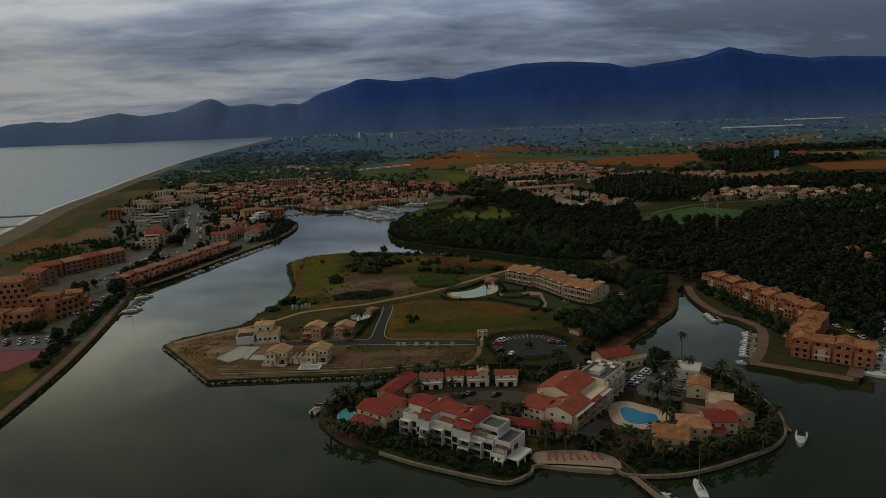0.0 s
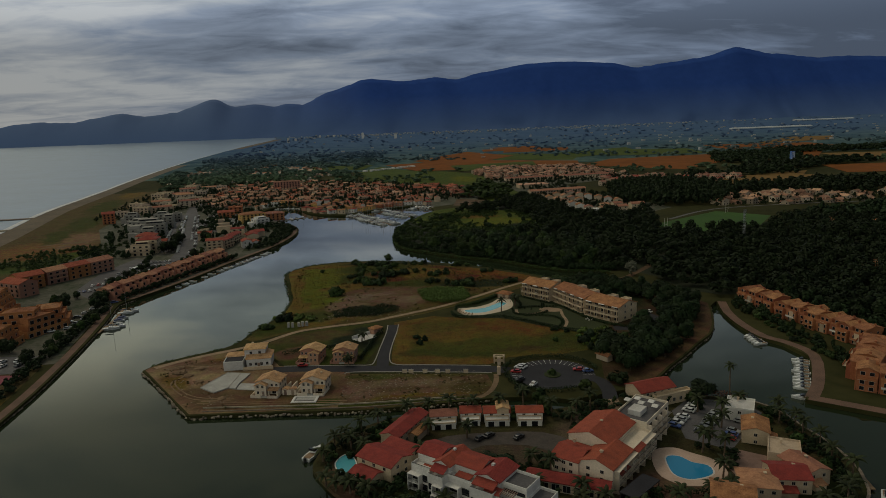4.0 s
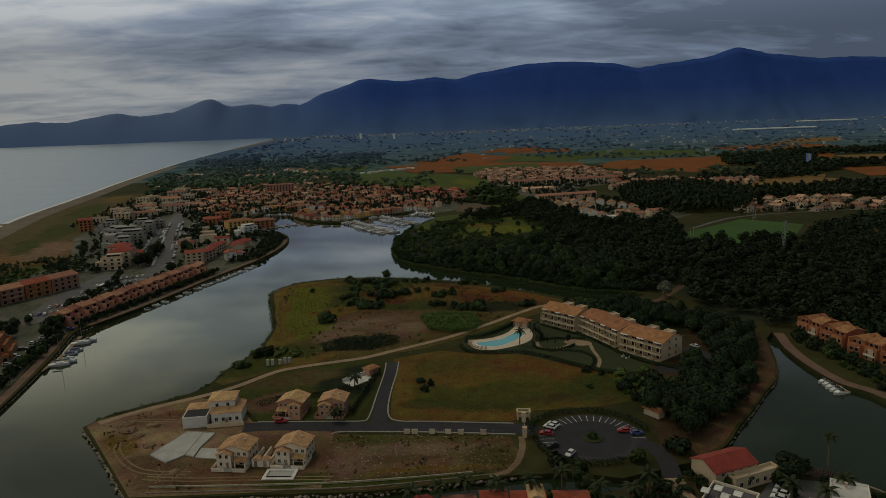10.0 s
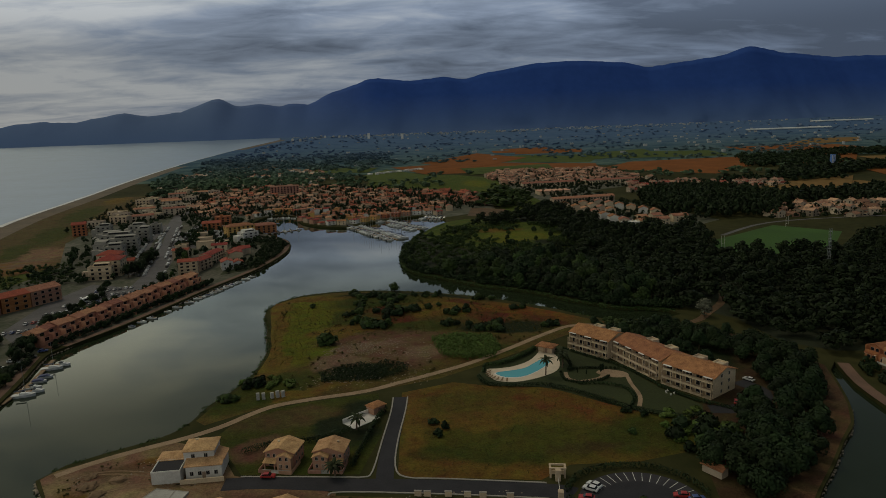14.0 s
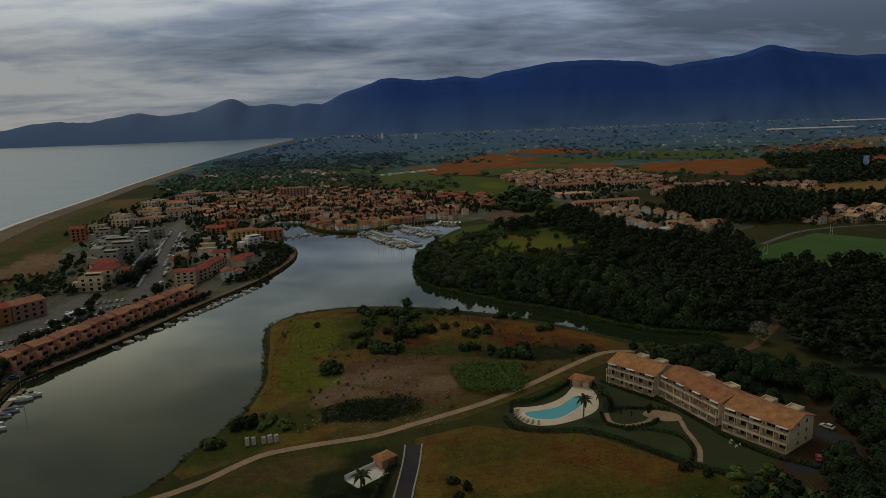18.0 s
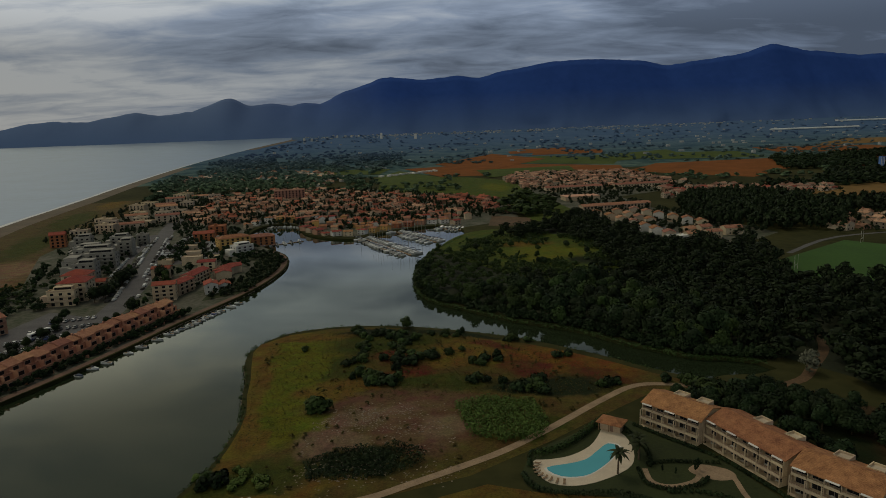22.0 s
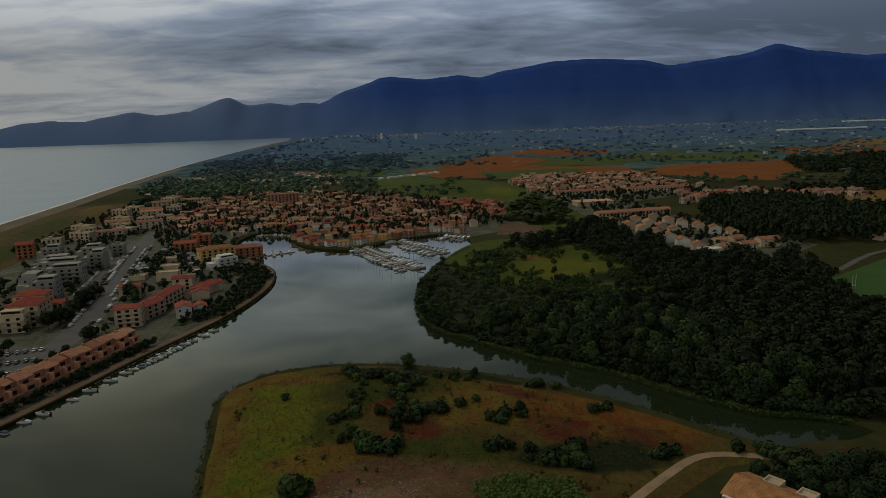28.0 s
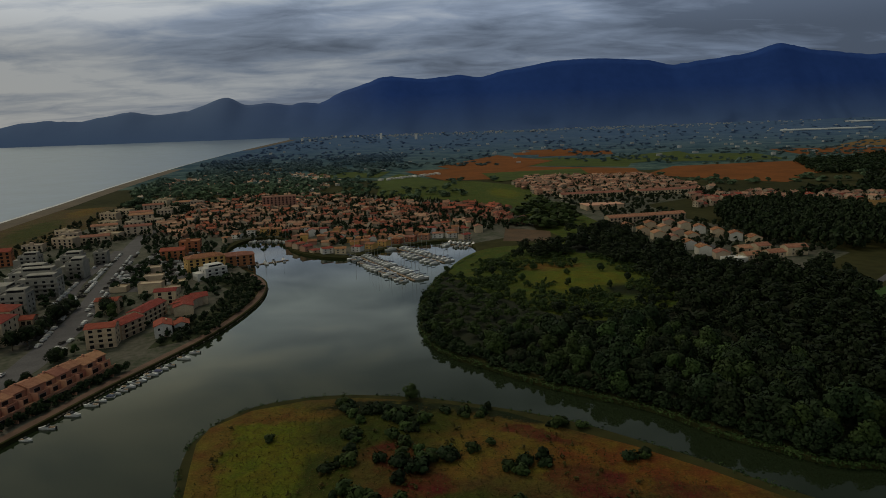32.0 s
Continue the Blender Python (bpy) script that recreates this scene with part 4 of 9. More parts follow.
FIELDS_INLAND = (
    ([(900, 1750), (1200, 1700), (1260, 1950), (980, 2050)], FIELDO, "orange field inland"),
    ([(900, 1250), (1100, 1200), (1200, 1380), (960, 1450)], FIELDT, "tawny field inland"),
    ([(700, 1000), (900, 950), (980, 1120), (760, 1150)], FIELDO, "orange field inland"),
    ([(-200, 1600), (-60, 1560), (-40, 1720), (-190, 1760)], FIELDG, "green field behind the town"),
    ([(66, 1827), (264, 2260), (352, 1890), (147, 1523)], FIELDO, "orange vineyard strip"),
    ([(487, 1942), (760, 2120), (700, 1855), (471, 1687)], FIELDG, "long green crop strip"),
    ([(312, 2217), (343, 2500), (560, 2540), (520, 2192)], FIELDO, "orange vineyard strip far inland"),
    ([(897, 1584), (1089, 1620), (844, 1289), (751, 1317)], FIELDO, "orange field beside dark trees"),
    ([(1200, 2100), (1500, 2400), (1620, 2350), (1427, 2077), (1136, 1994)], FIELDT, "tawny field strip inland"),
    ([(140, 1563), (341, 1593), (320, 1454), (141, 1371)], FIELDG, "green field strip"),
    ([(496, 1003), (672, 1056), (578, 928), (461, 908)], FIELDT, "tawny rough field"),
    ([(-420, 1900), (-200, 1880), (-190, 1960), (-410, 1990)], FIELDT, "tawny field behind the beach"),
)
for q, m, lab in FIELDS_NEAR + FIELDS_INLAND:
    sheet("field_far", q, fz, m, label=lab, category="field")
    fz += 0.05

# ---- plants ----
def leaf_quads(cen, rad, n, size, up=0.35, flat=1.0):
    """n leafy scraps round each centre: vertex and face arrays."""
    cen = np.repeat(np.asarray(cen, float), n, 0)
    rad = np.repeat(np.asarray(rad, float), n)[:, None]
    m = len(cen)
    d = nrg.normal(size=(m, 3))
    d[:, 2] = d[:, 2] * 0.9 + up
    d /= np.linalg.norm(d, axis=1)[:, None]
    p = cen + d * rad * (0.72 + 0.36 * nrg.random((m, 1))) * np.array([1, 1, flat])
    nn = d + nrg.normal(size=(m, 3)) * 0.32
    nn /= np.linalg.norm(nn, axis=1)[:, None]
    a = np.cross(nn, nrg.normal(size=(m, 3)))
    a /= np.linalg.norm(a, axis=1)[:, None]
    b = np.cross(nn, a)
    s = size * (0.6 + 0.8 * nrg.random((m, 1)))
    v = np.stack([p - a * s, p - b * s * 0.7, p + a * s, p + b * s * 0.7], 1).reshape(-1, 3)
    soft_n = d + nn * 0.35 + np.array([0, 0, 0.25])
    soft_n /= np.linalg.norm(soft_n, axis=1)[:, None]
    return v, np.arange(4 * m).reshape(-1, 4), np.repeat(soft_n, 4, 0)


def np_mesh(name, v, f, material, nv=None):
    me = bpy.data.meshes.new(name)
    v, f = np.asarray(v, np.float32), np.asarray(f, np.int32)
    k = f.shape[1]
    me.vertices.add(len(v))
    me.vertices.foreach_set("co", v.ravel())
    me.loops.add(f.size)
    me.loops.foreach_set("vertex_index", f.ravel())
    me.polygons.add(len(f))
    me.polygons.foreach_set("loop_start", np.arange(0, f.size, k, dtype=np.int32))
    me.update(calc_edges=True)
    if nv is not None:
        me.polygons.foreach_set("use_smooth", [True] * len(f))
        me.normals_split_custom_set_from_vertices(np.asarray(nv, np.float32))
    me.materials.append(material)
    return me


def crown_arrays(r, h, z0, blobs, n, size, seed):
    global nrg
    nrg = np.random.default_rng(seed)
    q = random.Random(seed)
    cen, rad = [], []
    for i in range(blobs):
        a, t = q.random() * 6.283, q.random() ** 0.6
        zz = q.random()
        rr = r * 0.72 * t * math.sqrt(max(0.15, 1 - (2 * zz - 0.75) ** 2))
        cen.append((rr * math.cos(a), rr * math.sin(a), z0 + h * (0.15 + 0.7 * zz)))
        rad.append(r * (0.28 + 0.2 * q.random()))
    cen.append((0, 0, z0 + h * 0.5))
    rad.append(r * 0.62)
    return leaf_quads(cen, rad, n, size)


def trunk_mesh(h, r, limbs, spread, seed):
    q = random.Random(seed)
    bm = cyl(bmesh.new(), 0, 0, -0.3, h, r, r * 0.6, 7)
    for i in range(limbs):
        a = 6.283 * i / limbs + q.random()
        b2 = bmesh.new()
        cyl(b2, 0, 0, 0, spread, r * 0.5, r * 0.12, 5)
        bmesh.ops.transform(b2, matrix=pose(0, 0, h * 0.8, 0, 38 + 20 * q.random(), math.degrees(a)), verts=b2.verts)
        me = bpy.data.meshes.new("limb")
        b2.to_mesh(me)
        b2.free()
        bm.from_mesh(me)
        bpy.data.meshes.remove(me)
    me = bpy.data.meshes.new("trunk")
    bm.to_mesh(me)
    bm.free()
    me.materials.append(BARK)
    return me


TREES = []
for i in range(6):
    r, h = (4.2, 4.8, 5.4, 5.8, 3.8, 5.0)[i], (5.6, 6.2, 6.6, 6.4, 6.0, 7.2)[i]
    v, f, nv = crown_arrays(r, h, 1.6, 15, 105, 0.48, 100 + i)
    TREES.append((trunk_mesh(4.2, 0.28, 5, 3.0, i), np_mesh("crown", v, f, (LEAF, LEAFG, LEAF, LEAF, LEAFG, LEAF)[i], nv)))
BUSHES = []
for i in range(4):
    v, f, nv = crown_arrays(1.5 + 0.2 * i, 2.2, 0.1, 7, 46, 0.34, 200 + i)
    BUSHES.append(np_mesh("foliage", v, f, LEAFG if i % 2 else LEAF, nv))


def tree(x, y, i, s=1.0, z=G, label="dark green broadleaf tree with an uneven crown", group="wood trees"):
    t = thing("tree", x, y, z, rng.random() * 360, label, "tree", group)
    t.scale = (s, s, s * (0.85 + 0.3 * rng.random()))
    for nm, me in zip(("trunk", "crown"), TREES[i % 6]):
        o = new(nm, me)
        o.parent = t
    return t


def bush(x, y, s=1.0, z=G, i=None, label="rounded dark green shrub", group="shrubs", material=None):
    t = new("shrub", BUSHES[rng.randrange(4) if i is None else i])
    t.matrix_basis = pose(x, y, z, 0, 0, rng.random() * 360) @ Matrix.Diagonal((s, s, s * (0.7 + 0.3 * rng.random()), 1))
    return tagged(t, label, "shrub", group)


def stuff_trees(name, places, label, material, blobs=7, n=26, size=0.75, kind="stuff", category="trees"):
    """Many far trees as one mesh: (x, y, z, radius, height)."""
    vs, fs, ns, base = [], [], [], 0
    forms = [crown_arrays(1.0, 1.8, 0.35, blobs, n, size / 4.2, 300 + k) for k in range(6)]
    for x, y, z, r, h in places:
        v, f, nv = forms[rng.randrange(6)]
        a = rng.random() * 6.283
        c, s = math.cos(a), math.sin(a)
        w = np.empty_like(v)
        w[:, 0] = (v[:, 0] * c - v[:, 1] * s) * r + x
        w[:, 1] = (v[:, 0] * s + v[:, 1] * c) * r + y
        w[:, 2] = v[:, 2] * h / 2.0 + z
        m = np.empty_like(nv)
        m[:, 0], m[:, 1], m[:, 2] = nv[:, 0] * c - nv[:, 1] * s, nv[:, 0] * s + nv[:, 1] * c, nv[:, 2]
        vs.append(w)
        ns.append(m)
        fs.append(f + base)
        base += len(v)
    ob = new(name, np_mesh(name, np.concatenate(vs), np.concatenate(fs), material, np.concatenate(ns)))
    return tagged(ob, label, category, "", kind)


def fill(poly, gap, seed, holes=()):
    q = random.Random(seed)
    xs, ys = [p[0] for p in poly], [p[1] for p in poly]
    out = []
    y = min(ys)
    row = 0
    while y < max(ys):
        x = min(xs) + (row % 2) * gap / 2
        while x < max(xs):
            p = (x + q.uniform(-0.38, 0.38) * gap, y + q.uniform(-0.38, 0.38) * gap)
            if inside(p, poly) and not any(inside(p, h) for h in holes):
                out.append(p)
            x += gap
        y += gap * 0.87
        row += 1
    return out


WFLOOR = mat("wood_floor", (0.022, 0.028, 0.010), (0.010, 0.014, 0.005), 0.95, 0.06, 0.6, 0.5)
sheet("ground_wood", [(6, 584), (14, 567), (31, 544), (48, 526), (65, 510.5), (81, 497), (95, 478), (108, 466), (118, 457), (131, 454), (148, 446), (160, 425), (162, 390), (176, 376), (200, 372), (206, 330), (230, 280), (420, 380), (520, 470), (420, 560), (365, 610), (300, 552), (246, 548), (222, 568), (240, 625), (250, 668), (190, 690), (178, 850), (140, 850), (96, 800), (66, 792), (48, 772), (28, 727), (16, 694), (8, 656), (5, 623)], G + 0.012, WFLOOR, label="dark green ground under the lagoon wood", category="ground")
CLEAR = wobble([(40, 690), (46, 730), (62, 752), (84, 748), (104, 742), (124, 756), (142, 716), (134, 684), (140, 656), (118, 634), (104, 606), (80, 612), (64, 640), (50, 664)], 12, 3)
ROADGAP = [(118, 415), (142, 420), (172, 452), (184, 474), (188, 500), (180, 500), (176, 480), (164, 458), (150, 440), (118, 424)]
WOOD = [(4, 582), (13, 566), (30, 545), (47, 527), (64, 511.5), (80, 498), (94, 479), (107, 467), (117, 458), (130, 455), (147, 447), (158, 428), (160, 398), (176, 374), (200, 372), (206, 330), (204, 290), (225, 275), (300, 330), (420, 380), (520, 470), (420, 560), (365, 610), (300, 552), (246, 548), (222, 568), (240, 625), (250, 668), (190, 690), (182, 760), (178, 850), (140, 850), (96, 800), (62, 790), (44, 772), (26, 727), (14, 694), (6, 656), (3, 623), (3, 600)]
wood = fill(WOOD, 9.6, 3, (CLEAR, ROADGAP, PORTMEADOW))
near = [p for p in wood if p[1] < 640 and p[0] < 190]
near = sorted(near, key=lambda p: (p[0] - 60) ** 2 + (p[1] - 500) ** 2)[:110]
nearset = set(near)
for x, y in ((88, 640), (112, 655), (96, 694), (128, 672), (78, 712), (108, 722), (66, 684), (60, 720), (72, 650), (50, 704), (90, 664), (120, 700)):
    tree(x, y, rng.randrange(6), 0.5 + 0.3 * rng.random())
for k, (x, y) in enumerate(near):
    tree(x, y, (1, 4)[k % 2] if x < 34 and rng.random() < 0.6 else rng.randrange(6), (0.5 if x < 30 else 0.6 if x < 55 or (x < 130 and y > 575) else 0.95) + 0.6 * rng.random() ** 1.5)
for nm, keep, lm in (("bank_wood", True, LEAFG), ("far_wood", False, LEAF)):
    stuff_trees(nm, [(x, y, G, *((2.6 + 2.4 * rng.random(), 3 + 3 * rng.random()) if (x < 52 and y > 560) or (x < 135 and 575 < y < 650) else (4.8 + 3.6 * rng.random() ** 1.4, 6.4 + 6.5 * rng.random() ** 1.4))) for x, y in wood if (x, y) not in nearset and (x < 70 and y > 560) == keep], "green young trees near the water" if keep else "dense dark green wood on the lagoon's far bank", lm, 9, 36, 0.60)
thick = [(x + rng.uniform(0.5, 8) * (0.8 if y < 560 else 1.2), y + rng.uniform(0.5, 8) * (0.9 if y < 560 else 0.2), G - 0.2, 1.3 + 2.0 * rng.random(), 1.8 + 3.2 * rng.random()) for x, y in curve(WOOD_BANK[3:], 12) for _ in range(3)]
stuff_trees("bank_thicket", thick, "tangled dark green thicket at the foot of the wood", LEAF, 6, 20, 0.9, "stuff", "scrub")
clr = [p for p in fill([(30, 684), (40, 735), (62, 760), (118, 764), (148, 720), (150, 664), (134, 612), (100, 594), (76, 600), (48, 642)], 3.6, 12) if noise.noise((p[0] * 0.045, p[1] * 0.045, 21)) > 0.02 + (0.28 if inside(p, [(60, 690), (80, 730), (120, 730), (132, 690), (120, 650), (100, 630), (76, 650)]) else -0.1)]
stuff_trees("clearing_scrub", [(x, y, G, 1.3 + 1.8 * rng.random() ** 2, 1.4 + 2.6 * rng.random() ** 2) for x, y in clr], "green scrub and bushes round the clearing", LEAFG, 5, 14, 1.1, "stuff", "scrub")
PALEL = leaf_mat("silvery_foliage", (0.15, 0.15, 0.11), (0.075, 0.08, 0.055), 0.2)
pv, pf, pn = crown_arrays(4.6, 7.0, 1.6, 14, 60, 0.5, 431)
pale = thing("tree", 147, 431, G, 30, "pale silvery-leaved tree beside the wood road", "tree")
for nm, me in (("trunk", TREES[0][0]), ("crown", np_mesh("crown", pv, pf, PALEL, pn))):
    o = new(nm, me)
    o.parent = pale
# pine belt on the east shore of the peninsula
BELT = [(90, 322), (112, 328), (128, 340), (136, 370), (118, 392), (100, 412), (116, 416), (140, 398), (158, 372), (152, 350), (140, 326), (124, 306), (104, 286), (90, 276), (82, 290), (84, 308)]
BELT2 = [(100, 412), (88, 436), (104, 426), (122, 418)]
belt = fill(BELT, 5.8, 5, ([(97, 326), (120, 326), (129, 338), (126, 352), (114, 362), (107, 384), (98, 398)], [(78, 303), (88, 332), (104, 328), (99, 303)]))
for x, y in belt:
    tree(x, y, (0, 2, 3, 5)[rng.randrange(4)], 0.7 + 0.3 * rng.random(), label="dark pine tree in the shore belt", group="shore pines")
for k in range(15):
    u = k / 14
    x, y = (88 + 18 * u / 0.55, 411 - 20 * u / 0.55) if u < 0.55 else (106 + 9 * (u - 0.55) / 0.45, 391 - 28 * (u - 0.55) / 0.45)
    tree(x + rng.uniform(1, 5), y + rng.uniform(0, 4), (0, 2, 3, 5)[k % 4], 0.6 + 0.3 * rng.random(), label="dark pine tree behind the apartment block", group="shore pines")
for x, y in fill(BELT2, 5, 6):
    bush(x, y, 1.4 + rng.random())
DARKWOOD = [(262, 770), (290, 730), (352, 715), (420, 800), (430, 900), (414, 968), (330, 966), (280, 880)]
stuff_trees("village_wood", [(x, y, G, 4 + 2 * rng.random(), 10 + 4 * rng.random()) for x, y in fill(DARKWOOD, 8.5, 8)], "dark wood beside the housing estate", LEAF, 6, 18, 1.05)

# ---- building kit ----
WIN = {}


def win_mesh(w, h, glass=GLASS):
    """Frame bars and a set-back pane, shared between windows of one size."""
    key = (round(w, 2), round(h, 2))
    if key not in WIN:
        bm = bmesh.new()
        t = 0.09
        B(bm, -w / 2, w / 2, -0.06, 0.02, 0, t)
        B(bm, -w / 2, w / 2, -0.06, 0.02, h - t, h)
        B(bm, -w / 2, -w / 2 + t, -0.06, 0.02, t, h - t)
        B(bm, w / 2 - t, w / 2, -0.06, 0.02, t, h - t)
        B(bm, -0.03, 0.03, -0.05, 0.02, t, h - t)
        fr = bpy.data.meshes.new("window")
        bm.to_mesh(fr)
        bm.free()
        fr.materials.append(mat("window_frame", (0.5, 0.46, 0.4), None, 0.6))
        bm = box(-w / 2 + t, w / 2 - t, -0.035, 0.015, t, h - t)
        pn = bpy.data.meshes.new("pane")
        bm.to_mesh(pn)
        bm.free()
        pn.materials.append(GLASS)
        WIN[key] = (fr, pn)
    return WIN[key]


def window(parent, x, y, z, w, h, rz=0.0):
    fr, pn = win_mesh(w, h)
    o = new("window", fr)
    o.parent = parent
    o.matrix_basis = pose(x, y, z, 0, 0, rz)
    p = new("pane", pn)
    p.parent = o
    return o


FW = {}


def fwindow(parent, x, y, z, w=1.2, h=1.3, rz=0.0):
    """Window for buildings farther off: frame with its dark pane in one mesh."""
    key = (w, h)
    if key not in FW:
        bm = bmesh.new()
        B(bm, -w / 2, w / 2, -0.05, 0.03, 0, h)
        B(bm, -w / 2 + 0.08, w / 2 - 0.08, -0.07, 0.0, 0.08, h - 0.08)
        me = bpy.data.meshes.new("window")
        bm.to_mesh(me)
        bm.free()
        me.materials.append(mat("window_frame", (0.5, 0.46, 0.4), None, 0.6))
        me.materials.append(GLASS)
        for p in me.polygons:
            if p.index >= 6:
                p.material_index = 1
        FW[key] = me
    o = new("window", FW[key])
    o.parent = parent
    o.matrix_basis = pose(x, y, z, 0, 0, rz)
    return o


def body(x0, x1, y0, y1, z0, z1, roof=None, h=0.0, axis="x"):
    """Wall block; with a gable roof its end walls rise to the ridge."""
    bm = box(x0, x1, y0, y1, z0, z1)
    if roof == "gable":
        if axis == "x":
            prism(bm, [(y0, z1 - 0.01), ((y0 + y1) / 2, z1 + h - 0.05), (y1, z1 - 0.01)], "x", x0, x1)
        else:
            prism(bm, [(x0, z1 - 0.01), ((x0 + x1) / 2, z1 + h - 0.05), (x1, z1 - 0.01)], "y", y0, y1)
    return bm


def parapet(x0, x1, y0, y1, z, h=0.6, t=0.25):
    bm = bmesh.new()
    B(bm, x0, x1, y0, y0 + t, z, z + h)
    B(bm, x0, x1, y1 - t, y1, z, z + h)
    B(bm, x0, x0 + t, y0 + t, y1 - t, z, z + h)
    B(bm, x1 - t, x1, y0 + t, y1 - t, z, z + h)
    return bm


def balcony(parent, x0, x1, y, z, d=1.5, wall=None, solid=False):
    bm = box(x0, x1, y - d, y, z - 0.2, z)
    b = part("balcony", bm, wall or WHITE, parent)
    r = bmesh.new()
    if solid:
        B(r, x0, x1, y - d, y - d + 0.12, z, z + 0.95)
        part("parapet", r, wall or WHITE, b)
    else:
        B(r, x0, x1, y - d, y - d + 0.05, z + 0.92, z + 1.0)
        n = max(2, int((x1 - x0) / 0.45))
        for i in range(n + 1):
            xx = x0 + (x1 - x0 - 0.05) * i / n
            B(r, xx, xx + 0.05, y - d, y - d + 0.05, z, z + 0.92)
        part("railing", r, RAILM, b)
    return b


def chimney(parent, x, y, z, h=1.2):
    bm = box(x - 0.35, x + 0.35, y - 0.35, y + 0.35, z, z + h)
    B(bm, x - 0.45, x + 0.45, y - 0.45, y + 0.45, z + h, z + h + 0.12)
    return part("chimney", bm, CREAM, parent)


def wins(parent, x0, x1, y, floors, z0=0.9, w=1.1, h=1.3, n=None, step=2.8, rz=0.0, skip=0.0, q=rng):
    n = n or max(1, int((x1 - x0) / 2.6))
    for fl in range(floors):
        for i in range(n):
            if q.random() < skip:
                continue
            x = x0 + (x1 - x0) * (i + 0.5) / n
            if rz == 0:
                window(parent, x, y, z0 + fl * step, w, h)
            elif rz == 180:
                window(parent, x, y, z0 + fl * step, w, h, 180)
            elif rz == 90:
                window(parent, y, x, z0 + fl * step, w, h, 90)
            else:
                window(parent, y, x, z0 + fl * step, w, h, -90)


def door(parent, x, y, z=0.0, w=1.0, h=2.05, rz=0.0, material=None):
    bm = box(-w / 2, w / 2, -0.05, 0.03, 0, h)
    o = part("door", bm, material or SHUT, parent)
    o.matrix_basis = pose(x, y, z, 0, 0, rz)
    return o


def simple_house(x, y, rz, w, d, fl, wall, roof, form, label, group, z=G, name="house", q=rng, detail=2):
    t = thing(name, x, y, z, rz, label, "house", group)
    H = 0.3 + 2.75 * fl
    rh = min(w, d) * 0.19
    if form == "gable":
        ax = "x" if w >= d else "y"
        part("wall", body(-w / 2, w / 2, 0, d, -0.4, H, "gable", rh, ax), wall, t)
        part("roof", gable(-w / 2, w / 2, 0, d, H, rh, 0.4, 0.2, ax), roof, t)
    elif form == "hip":
        part("wall", body(-w / 2, w / 2, 0, d, -0.4, H), wall, t)
        part("roof", hip(-w / 2, w / 2, 0, d, H, rh), roof, t)
    else:
        part("wall", body(-w / 2, w / 2, 0, d, -0.4, H), wall, t)
        part("roof", parapet(-w / 2 - 0.05, w / 2 + 0.05, -0.05, d + 0.05, H - 0.1, 0.7), wall, t)
    if detail == 2:
        wins(t, -w / 2 + 0.4, w / 2 - 0.4, 0.0, fl, n=max(2, int(w / 3.2)))
    elif y < 640 or detail == 1:
        for f in range(fl):
            for i in (-1, 1):
                fwindow(t, i * w * 0.24, 0, 0.9 + 2.75 * f, 1.3, 1.4)
    if detail > 1:
        wins(t, 1.0, d - 1.0, -w / 2, fl, n=max(1, int(d / 5)), rz=-90)
        wins(t, 1.0, d - 1.0, w / 2, fl, n=max(1, int(d / 5)), rz=90)
        door(t, w * 0.1, 0)
    if detail > 0:
        chimney(t, w * 0.2, d * 0.6, H + rh * 0.3)
    return t


# ---- peninsula houses ----
def villa(x, y, rz, wall, label, flip=False, k=0.86):
    """Two-storey villa under a cross of low tiled roofs, with a lower front wing and garage walls."""
    t = thing("villa", x, y, G, rz, label, "house", "peninsula villas")
    s = -1 if flip else 1
    X = lambda a, b: (min(a * s, b * s), max(a * s, b * s))
    part("wall", body(-5.6, 5.6, 2.5, 11.5, -0.3, 5.7, "gable", 1.9, "y"), wall, t)
    part("roof", gable(-5.6, 5.6, 2.5, 11.5, 5.7, 1.9, 0.5, 0.24, "y"), TILEO, t, "pale ochre roman tiles")
    a, b = X(-5.2, 0.2)
    part("wing_wall", body(a, b, 0, 2.5, -0.3, 4.9, "gable", 1.1, "y"), wall, t)
    part("wing_roof", gable(a, b, 0, 3.2, 4.9, 1.1, 0.35, 0.22, "y"), TILEO, t)
    a, b = X(1.0, 5.4)
    part("porch_roof", shed(a, b, 0.2, 2.5, 2.6, 3.2), TILEO, t)
    for px in (a + 0.3, b - 0.3):
        part("pillar", box(px - 0.2, px + 0.2, 0.2, 0.6, -0.3, 2.55), wall, t)
    part("terrace", box(-6.2, 6.2, -2.4, -0.05, -0.3, 0.18), CONC, t)
    for x0, x1, y0, y1 in ((-6.4, -6.15, -2.4, 6), (6.15, 6.4, -2.4, 6), (-6.15, -1.5, -2.6, -2.4), (1.5, 6.15, -2.6, -2.4)):
        part("garden_wall", box(x0, x1, y0, y1, -0.3, 1.3), wall, t)
    a, b = X(-5.2, 0.2)
    wins(t, a + 0.4, b - 0.4, 0, 2, n=2, h=1.4)
    a, b = X(1.0, 5.4)
    window(t, (a + b) / 2, 2.5, 0.2, 2.4, 2.1)
    wins(t, a, b, 2.5, 1, 3.7, n=2)
    wins(t, 3, 11, -5.6, 2, n=3, rz=-90)
    wins(t, 3, 11, 5.6, 2, n=3, rz=90)
    wins(t, -4.5, 4.5, 11.5, 2, n=3, rz=180)
    door(t, X(-1.2, -1.1)[0], 0)
    chimney(t, 2.4 * s, 8, 6.2)
    t.scale = (k, k, k)
    return t


